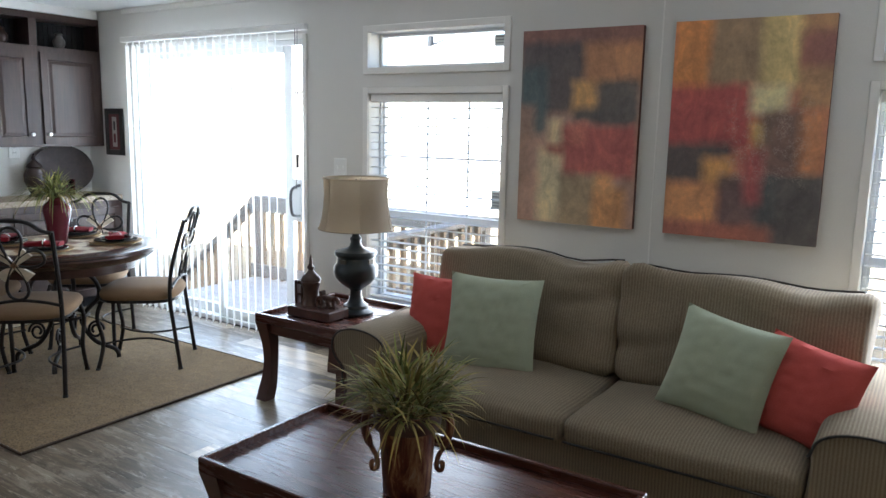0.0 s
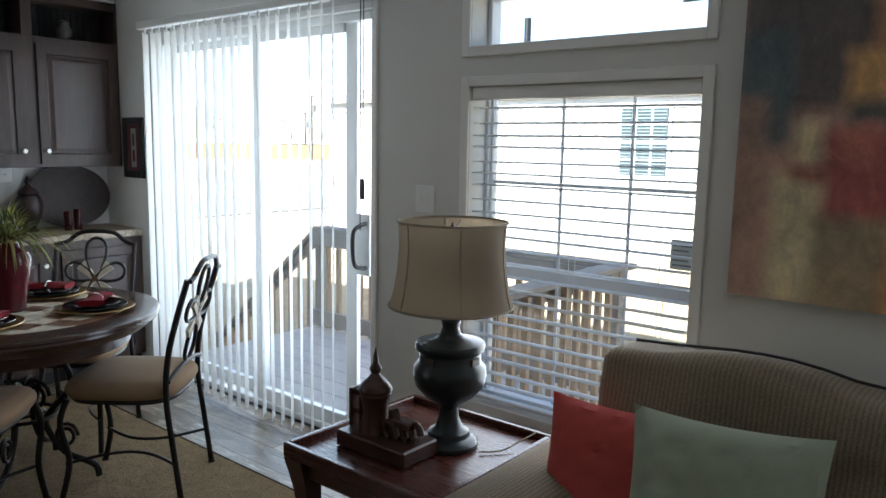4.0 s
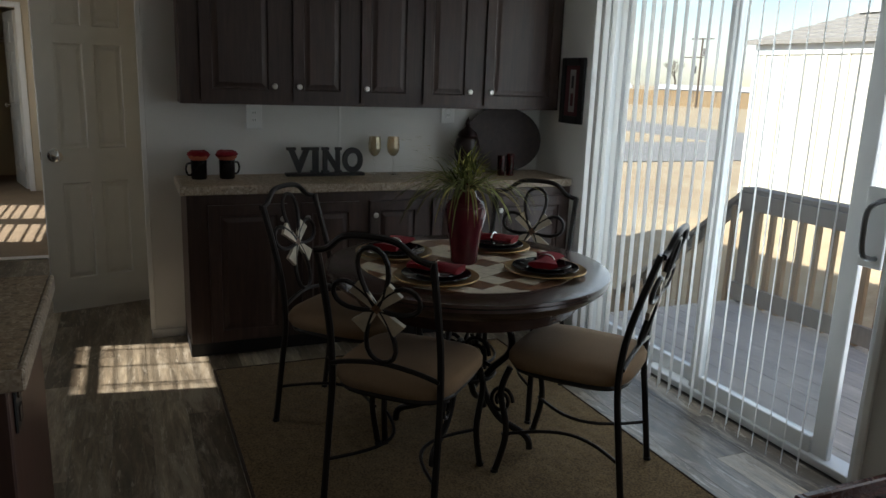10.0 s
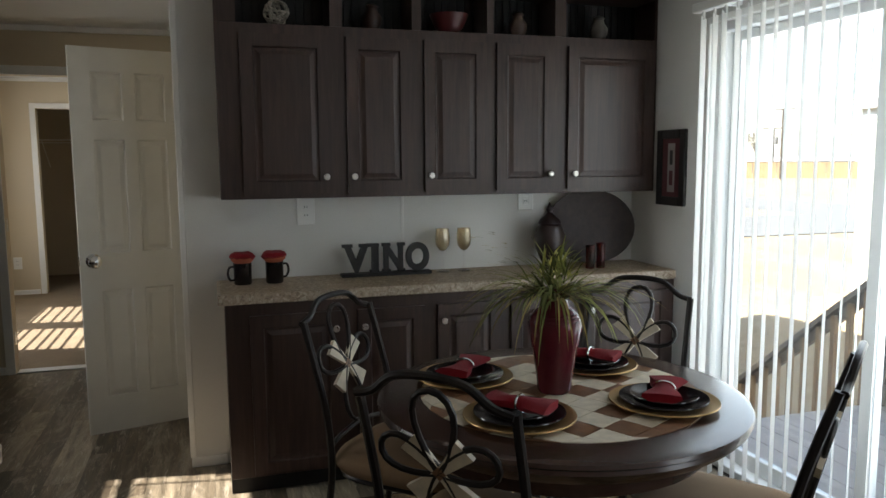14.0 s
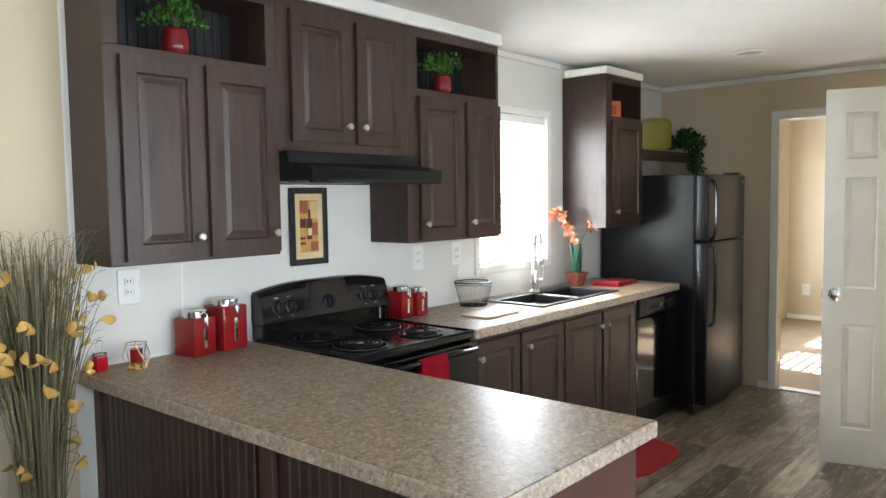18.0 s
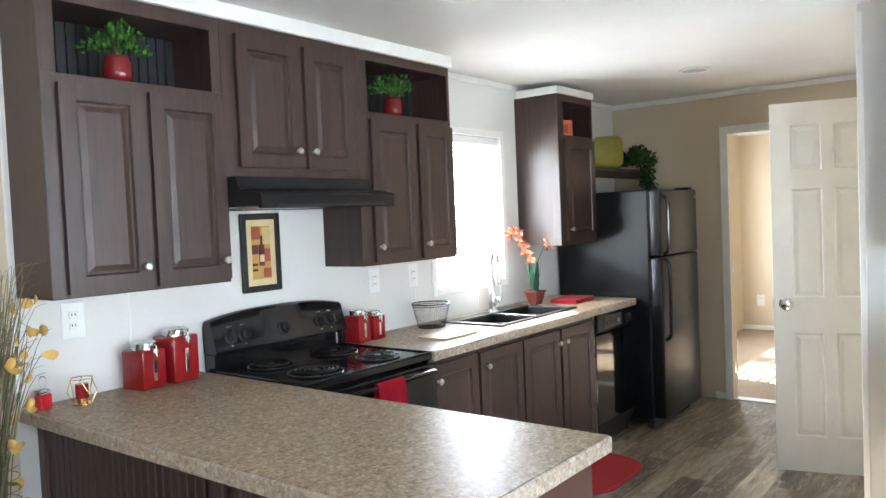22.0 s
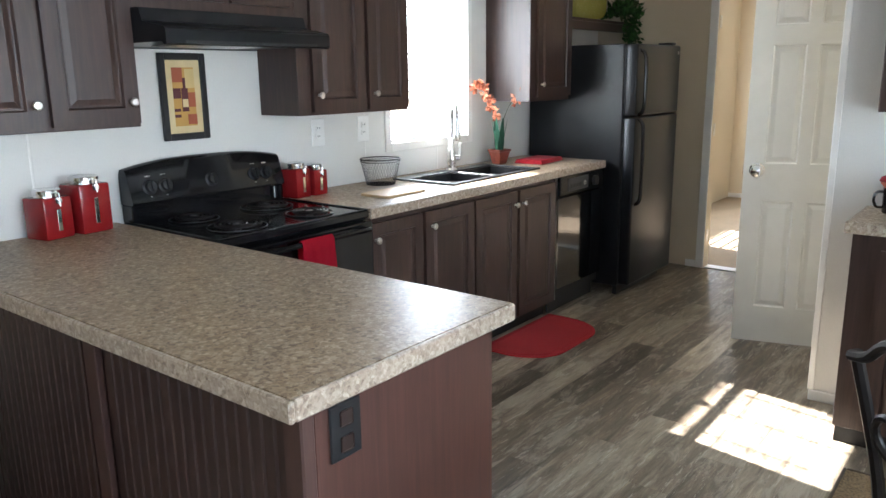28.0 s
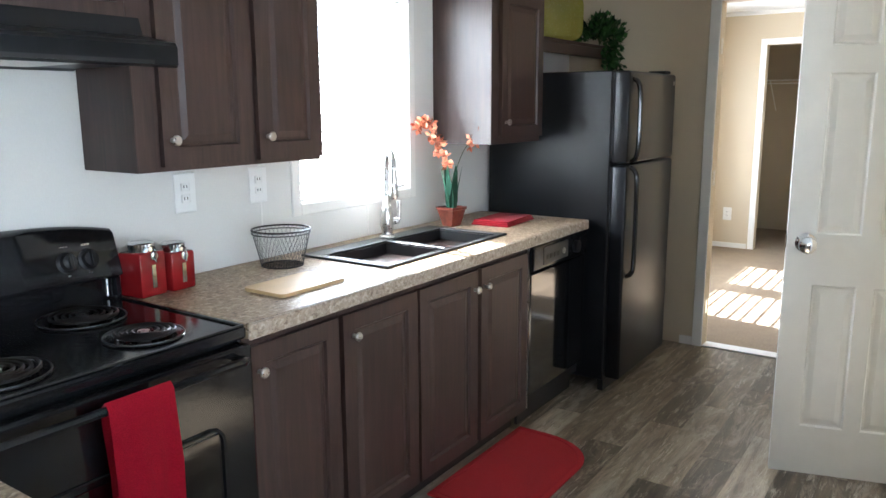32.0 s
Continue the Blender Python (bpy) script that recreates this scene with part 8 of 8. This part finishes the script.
# ---- outside ----
GZ = -0.82
m = Mat("dry_ground", (0.46, 0.37, 0.24), 0.95)
v = m.place()
a1 = m.noise(v, 0.35, 5)
a2 = m.noise(v, 7, 6, 0.7)
a3 = m.noise(m.place((0.25, 1.0, 1.0)), 0.9, 6, 0.7, 0.6)
g1 = m.mix(0.5, m.ramp(a1, [(0.3, (0.36, 0.25, 0.15)), (0.55, (0.50, 0.41, 0.27)), (0.7, (0.42, 0.36, 0.20))]), m.ramp(a2, [(0.3, (0.26, 0.19, 0.10)), (0.7, (0.55, 0.44, 0.29))]))
m.color(m.mix(m.ramp(a3, [(0.5, (0, 0, 0)), (0.66, (0.6, 0.6, 0.6))]), g1, (0.30, 0.205, 0.12)))
m.bump(a2, 0.5, 0.03)
M_GROUND = m.m
def ground_height(x, y):
    """Flat lot with a low rise under the neighbouring house."""
    rise = ((-10.8, 0.0), (-9.3, 0.74), (-7.5, 0.86), (-5.2, 1.12), (0.0, 1.2), (7.0, 1.2), (12.0, 0.0))
    h = 0.0
    for (xa, ha), (xb, hb) in zip(rise, rise[1:]):
        if xa <= x <= xb:
            h = ha + (hb - ha) * (x - xa) / (xb - xa)
    u = max(0.0, min(1.0, (y - 5.9) / 2.7)) * max(0.0, min(1.0, (20.0 - y) / 6.0))
    return GZ + h * u * u * (3 - 2 * u)


GXS = [-1500, -200, -60, -20, -13, -10.8] + [-10.5 + 0.5 * k for k in range(46)] + [16, 40, 200, 1500]
GYS = [-1500, -200, -40, 0, 4, 5.9] + [6.3 + 0.4 * k for k in range(36)] + [24, 60, 200, 1500]
b = bmesh.new()
gv = [[b.verts.new((x, y, ground_height(x, y))) for y in GYS] for x in GXS]
for i in range(len(GXS) - 1):
    for j in range(len(GYS) - 1):
        b.faces.new((gv[i][j], gv[i + 1][j], gv[i + 1][j + 1], gv[i][j + 1]))
alone("ground", b, M_GROUND, "dry sandy ground with pale grass", "ground", kind="structure", smooth=True)
M_ASPH = plain("asphalt", (0.23, 0.225, 0.215), 0.9, var=0.2, scale=3, bump=0.4)
bm = box(-26.9, -20.4, -90, 140, GZ - 0.1, GZ + 0.03)
bm = box(-200, -26.9, 24.4, 31.0, GZ - 0.1, GZ + 0.03, 0, bm)
alone("road", bm, M_ASPH, "grey asphalt road with a side street on dry lots", "road", kind="structure")

# deck with rail and stairs
M_DECK = wood("grey_deck_board", (0.58, 0.525, 0.475), 0.75, (0.1, 1, 1), 0.3, 30)
# weathered rail wood, warmed and lightened: sunlight on the balusters is in the colour
M_BALUSTER_SUNLIT = wood("weathered_baluster_sunlit", (0.36, 0.255, 0.165), 0.75, (1, 1, 0.1), 0.3, 40)
M_RAIL = wood("weathered_rail", (0.26, 0.225, 0.195), 0.75, (1, 1, 0.1), 0.3, 40)
dk = thing("deck", "weathered grey wooden deck outside the glass door", "deck", kind="structure")
DZ = -0.17
DX0, DX1, DY0, DY1 = -6.08, -3.14, Y1 + 0.19, 5.68
bd = part("deck_board", box(0, DX1 - DX0, 0, 0.184, -0.035, 0, 0.004), M_DECK, dk)
k = 0
y = DY0
while y < DY1 - 0.05:
    ob = bd if k == 0 else bd.copy()
    if k:
        scene.collection.objects.link(ob)
    ob.matrix_basis = pose(DX0, y, DZ)
    y += 0.19
    k += 1
for x in (DX0 + 0.05, (DX0 + DX1) / 2, DX1 - 0.05):
    for yy in (DY0 + 0.1, DY1 - 0.1):
        part("post", box(x - 0.045, x + 0.045, yy - 0.045, yy + 0.045, GZ, DZ - 0.036), M_RAIL, dk)
part("rim_joist", box(DX0, DX1, DY1 - 0.02, DY1 + 0.02, DZ - 0.22, DZ - 0.036), M_RAIL, dk)
part("rim_joist", box(DX0 - 0.02, DX0 + 0.02, DY0, DY1 - 0.02, DZ - 0.22, DZ - 0.036), M_RAIL, dk)
rl = thing("deck_rail", "weathered wooden rail with square balusters round the deck", "railing", kind="structure")
RY = 5.627
part("cap_board", box(DX0 - 0.02, DX1 + 0.09, RY - 0.07, RY + 0.07, 0.70, 0.735, 0.004), M_RAIL, rl)
part("top_rail", box(DX0, DX1, RY - 0.10, RY - 0.062, 0.575, 0.70, 0.003), M_RAIL, rl)
part("bottom_rail", box(DX0, DX1, RY - 0.10, RY - 0.062, DZ + 0.03, DZ + 0.16, 0.003), M_RAIL, rl)
part("rail_backing", box(DX0, DX1, RY - 0.02, RY + 0.02, 0.62, 0.70, 0.003), M_RAIL, rl)
for x in (DX0 + 0.03, DX1 - 0.02):
    part("post", box(x - 0.045, x + 0.045, RY - 0.045, RY + 0.045, DZ, 0.70, 0.003), M_RAIL, rl)
x = DX0 + 0.16
while x < DX1 - 0.1:
    part("baluster", box(x - 0.019, x + 0.019, RY - 0.06, RY - 0.022, DZ + 0.0, 0.69, 0.002), M_BALUSTER_SUNLIT, rl)
    x += 0.135
part("cap_board", box(DX1 - 0.07, DX1 + 0.07, DY0, RY - 0.07, 0.70, 0.735, 0.004), M_RAIL, rl)
part("top_rail", box(DX1 - 0.02, DX1 + 0.02, DY0, RY - 0.05, 0.62, 0.70, 0.003), M_RAIL, rl)
y = DY0 + 0.1
while y < RY - 0.1:
    part("baluster", box(DX1 + 0.022, DX1 + 0.06, y - 0.019, y + 0.019, DZ, 0.69, 0.002), M_BALUSTER_SUNLIT, rl)
    y += 0.135
# stair rail falls to the west
sr = thing("stair_rail", "weathered wooden stair rail sloping down from the deck", "railing", kind="structure")
sl_ = 0.82
L_ = 1.55


def sloped(z_top, thick, y0, y1, length):
    b = bmesh.new()
    pts = [(DX0, z_top), (DX0 - length, z_top - sl_ * length)]
    lo = [b.verts.new((px, yy, pz - t_)) for yy in (y0, y1) for px, pz in pts for t_ in (0, thick)]
    for q in ((0, 2, 3, 1), (4, 5, 7, 6), (0, 1, 5, 4), (2, 6, 7, 3), (0, 4, 6, 2), (1, 3, 7, 5)):
        b.faces.new([lo[i] for i in q])
    return b


part("hand_rail", sloped(0.735, 0.045, RY - 0.06, RY + 0.06, L_), M_RAIL, sr)
part("sub_rail", sloped(0.685, 0.09, RY - 0.018, RY + 0.018, L_), M_RAIL, sr)
part("stringer", sloped(DZ, 0.25, RY - 0.02, RY + 0.02, 0.78), M_RAIL, sr)
k = 0
while 0.1 + k * 0.135 < L_:
    x = DX0 - 0.1 - k * 0.135
    zt_ = 0.66 - sl_ * (DX0 - x)
    part("baluster", box(x - 0.019, x + 0.019, RY - 0.055, RY - 0.019, max(GZ, DZ - 0.1 - sl_ * (DX0 - x)), zt_, 0.002), M_BALUSTER_SUNLIT, sr)
    k += 1
part("post", box(DX0 - L_ - 0.045, DX0 - L_ + 0.045, RY - 0.045, RY + 0.045, GZ, 0.735 - sl_ * L_ + 0.02, 0.003), M_RAIL, sr)
for k in range(3):
    part("tread", box(DX0 - 0.28 * (k + 1), DX0 - 0.28 * k, 4.55, RY - 0.03, DZ - 0.165 * (k + 1) - 0.035, DZ - 0.165 * (k + 1), 0.004), M_DECK, sr)

# neighbouring house
M_SIDING = plain("white_siding", (0.68, 0.65, 0.55), 0.6, var=0.03)
M_SHINGLE = plain("brown_grey_shingle", (0.27, 0.25, 0.225), 0.9, var=0.3, scale=30, bump=0.6, bscale=40)
M_DARKGLASS = plain("dark_window_glass", (0.05, 0.075, 0.08), 0.1, bump=0)
M_SLATGREY = plain("shaded_slats", (0.20, 0.23, 0.23), 0.5, bump=0)
nh = thing("neighbour_house", "long white-sided mobile home with a shingled roof", "house")
NX0, NX1, NY, NE = -9.25, 6.0, 8.64, 2.05
part("wall", box(NX0, NX1, NY, NY + 4.6, GZ, NE), M_SIDING, nh, "white lapped siding")
bat = None
x = NX0 + 0.15
while x < NX1:
    ob = part("siding_batten", box(-0.02, 0.02, NY - 0.012, NY, GZ, NE - 0.12), M_SIDING, nh) if bat is None else bat.copy()
    if bat:
        scene.collection.objects.link(ob)
    bat = ob
    ob.matrix_basis = pose(x, 0, 0)
    x += 0.305
part("frieze_board", box(NX0, NX1, NY - 0.02, NY, NE - 0.15, NE), M_TRIM, nh)
part("corner_board", box(NX0 - 0.014, NX0 + 0.07, NY - 0.018, NY + 0.06, GZ, NE - 0.152), M_TRIM, nh)
b = bmesh.new()
e_ = 0.10
vv = [b.verts.new(p) for p in ((NX0 - e_, NY - e_, NE), (NX1 + e_, NY - e_, NE), (NX1 + e_, NY + 4.6 + e_, NE), (NX0 - e_, NY + 4.6 + e_, NE), (NX0 + 2.2, NY + 2.3, NE + 0.95), (NX1 - 2.2, NY + 2.3, NE + 0.95))]
for q in ((0, 1, 5, 4), (1, 2, 5), (2, 3, 4, 5), (3, 0, 4), (3, 2, 1, 0)):
    b.faces.new([vv[i] for i in q])
rf = part("roof", b, M_SHINGLE, nh, "brown-grey shingled hip roof")
# overlapping courses on the slope that faces the rooms
for k in range(17):
    u0, u1 = k / 17, (k + 1) / 17 + 0.012
    row4 = []
    for u, lift in ((u0, 0.022), (u1, 0.006)):
        xa, xb = NX0 - e_ + (2.2 + e_) * u, NX1 + e_ - (2.2 + e_) * u
        yy, zz = NY - e_ + (2.3 + e_) * u, NE + 0.95 * u
        row4.append(((xa, yy, zz + lift), (xb, yy, zz + lift), (xa, yy, zz + 0.001), (xb, yy, zz + 0.001)))
    b = bmesh.new()
    lo, hi = row4
    vv = [b.verts.new(p) for p in (lo[0], lo[1], hi[1], hi[0], lo[2], lo[3])]
    b.faces.new(vv[:4])
    b.faces.new((vv[4], vv[5], vv[1], vv[0]))
    part("shingle_course", b, M_SHINGLE, rf)
part("fascia", box(NX0 - e_, NX1 + e_, NY - e_ - 0.01, NY - e_ + 0.01, NE - 0.03, NE + 0.02), M_SHINGLE, nh, "dark roof edge")
vp = part("vent_pipe", cyl(0.045, (NX0 + 0.95, NY + 0.85, NE + 0.3), (NX0 + 0.95, NY + 0.85, NE + 0.72), 12), M_TRIM, rf, "white plastic vent pipe")
part("flashing", box(NX0 + 0.80, NX0 + 1.10, NY + 0.70, NY + 0.98, NE + 0.36, NE + 0.40, 0.004), M_TRIM, vp)
part("vent_pipe", cyl(0.05, (NX0 + 2.1, NY + 1.9, NE + 0.7), (NX0 + 2.1, NY + 1.9, NE + 1.25), 12), M_BLACKMAT, rf, "dark metal vent pipe")
for wx_ in (-7.42, -4.66, -1.2, 2.6):
    wn_ = part("window", box(wx_ - 0.03, wx_ + 0.57, NY - 0.03, NY - 0.001, 1.15, 1.93, 0.004), M_VINYL, nh)
    for z_ in (1.19, 1.56):
        part("glass", box(wx_ + 0.008, wx_ + 0.532, NY - 0.034, NY - 0.031, z_, z_ + 0.33), M_DARKGLASS, wn_)
        for q in range(9):
            part("blind_slat", box(wx_ + 0.01, wx_ + 0.53, NY - 0.0375, NY - 0.0345, z_ + 0.012 + q * 0.035, z_ + 0.026 + q * 0.035), M_SLATGREY, wn_)
        for q in (1, 2):
            part("muntin", box(wx_ + 0.54 * q / 3 - 0.009, wx_ + 0.54 * q / 3 + 0.009, NY - 0.044, NY - 0.038, z_, z_ + 0.33), M_VINYL, wn_)
        part("muntin", box(wx_ + 0.008, wx_ + 0.532, NY - 0.045, NY - 0.0382, z_ + 0.156, z_ + 0.174), M_VINYL, wn_)

# far lot: fence, low houses, poles, bare trees
fdir = Vector((-0.79, 0.61, 0))
side = Vector((0.61, 0.79, 0))
M_FENCE = wood("pale_fence", (0.42, 0.30, 0.17), 0.85, (1, 1, 0.1))
fn = thing("far_fence", "long pale wooden fence at the edge of the lot", "fence", *(fdir * 95).to_tuple()[:2], GZ, math.degrees(math.atan2(side.y, side.x)))
for k in range(40):
    part("fence_panel", box(-50 + k * 2.5, -50 + k * 2.5 + 2.42, -0.03, 0.03, 0, 1.75), M_FENCE, fn)
M_FARWALL = plain("grey_far_siding", (0.16, 0.155, 0.15), 0.8)
M_FARROOF = plain("pale_metal_roof", (0.70, 0.70, 0.70), 0.5)
for k, (off, dist, w_) in enumerate(((-34, 125, 16), (-12, 128, 18), (9, 122, 15), (30, 130, 18))):
    c = fdir * dist + side * off
    fh = thing("far_house", "low white house beyond the fence", "house", c.x, c.y, GZ, math.degrees(math.atan2(side.y, side.x)), "far houses")
    part("wall", box(-w_ / 2, w_ / 2, 0, 6, 0, 1.75), M_SIDING if k % 2 else M_FARWALL, fh)
    b = bmesh.new()
    vv = [b.verts.new(p) for p in ((-w_ / 2 - 0.4, -0.4, 1.75), (w_ / 2 + 0.4, -0.4, 1.75), (w_ / 2 + 0.4, 6.4, 1.75), (-w_ / 2 - 0.4, 6.4, 1.75), (-w_ / 2, 3, 2.45), (w_ / 2, 3, 2.45))]
    for q in ((0, 1, 5, 4), (1, 2, 5), (2, 3, 4, 5), (3, 0, 4), (3, 2, 1, 0)):
        b.faces.new([vv[i] for i in q])
    part("roof", b, M_FARROOF, fh)
    for wx_ in (-w_ * 0.3, 0.0, w_ * 0.28):
        part("window", box(wx_ - 0.6, wx_ + 0.6, -0.03, -0.002, 0.9, 1.6), M_DARKGLASS, fh)
M_POLE = plain("pole_wood", (0.10, 0.075, 0.055), 0.9)
for px_, py_, h_ in ((-68.0, 58.9, 7.4), (-74.0, 63.0, 5.7), (-79.0, 51.0, 6.0), (-40.0, 82.0, 8.0)):
    up = thing("utility_pole", "wooden utility pole with a crossarm", "utility pole", px_, py_, GZ, 20, "utility poles")
    part("pole", cyl(0.13, (0, 0, 0), (0, 0, h_), 8, 0.10), M_POLE, up)
    part("crossarm", box(-1.3, 1.3, -0.06, 0.06, h_ - 0.16, h_ - 0.04), M_POLE, up)
    part("transformer", cyl(0.22, (0.3, 0, h_ - 1.9), (0.3, 0, h_ - 1.1), 10), M_FARWALL, up)


def bare_tree(x, y, h, seed):
    root = thing("bare_tree", "leafless winter tree with fine branches", "tree", x, y, GZ, 0, "bare trees")
    rng = random.Random(seed)
    b = bmesh.new()
    tube([(0, 0, 0), (0.05, 0, h * 0.2), (0.0, 0.05, h * 0.42)], [h * 0.03, h * 0.024, h * 0.018], 7, b)
    part("trunk", b, M_POLE, root)
    b = bmesh.new()

    def grow(p, d, ln, r, depth):
        q = p + d * ln
        tube([p, (p + q) / 2 + Vector((rng.uniform(-1, 1), rng.uniform(-1, 1), 0)) * ln * 0.06, q], [r, r * 0.85, r * 0.65], 4, b)
        if depth:
            for _ in range(3):
                nd = (d + Vector((rng.uniform(-1, 1), rng.uniform(-1, 1), rng.uniform(-0.2, 0.7))) * 0.7).normalized()
                grow(q, nd, ln * rng.uniform(0.6, 0.8), r * 0.6, depth - 1)

    for _ in range(4):
        grow(Vector((0, 0.05, h * 0.4)), Vector((rng.uniform(-1, 1), rng.uniform(-1, 1), 1.2)).normalized(), h * 0.2, h * 0.012, 3)
    part("branches", b, M_POLE, root)
    return root


for k, (off, dist, h_) in enumerate(((-8, 112, 6.5), (-18, 118, 7), (-30, 115, 6), (4, 135, 7.5), (36, 120, 6.5))):
    c = fdir * dist + side * off
    bare_tree(c.x, c.y, h_, 40 + k)

# plain outer roof over the rooms
alone("roof_shell", box(BX - 1.8, X1 + 0.35, Y0 - 0.40, Y1 + 0.24, CEIL + 0.13, CEIL + 0.2), M_SHINGLE, "plain low roof over the rooms", "roof", kind="structure")
# ---- floor planks ----
PW, PL = 0.152, 0.914
rng = random.Random(77)
pm_ = {}
rest = bmesh.new()


def plank_mesh(w, l):
    key = (round(w, 3), round(l, 3))
    if key not in pm_:
        b = box(0, l, 0, w, -0.0045, 0.0, 0.0005)
        me = bpy.data.meshes.new("plank")
        b.to_mesh(me)
        b.free()
        me.materials.append(M_PLANK)
        pm_[key] = me
    return pm_[key]


row = 0
y = Y0
while y < Y1 - 0.01:
    w = min(PW, Y1 + 0.02 - y) - 0.0007
    x = X0 - (row * 0.37 % 1.0) * PL
    while x < X1:
        a, c = max(x, X0), min(x + PL, X1) - 0.0007
        if c - a > 0.02:
            if a < -0.6:
                ob = new("plank", plank_mesh(w, c - a))
                ob.parent = floor
                ob.matrix_basis = pose(a, y, 0)
            else:
                joined(rest, box(a, c, y, y + w, -0.0045, 0.0))
        x += PL
    y += PW
    row += 1
rs = part("far_planks", rest, M_PLANK, floor)
rs["kind"] = "stuff"
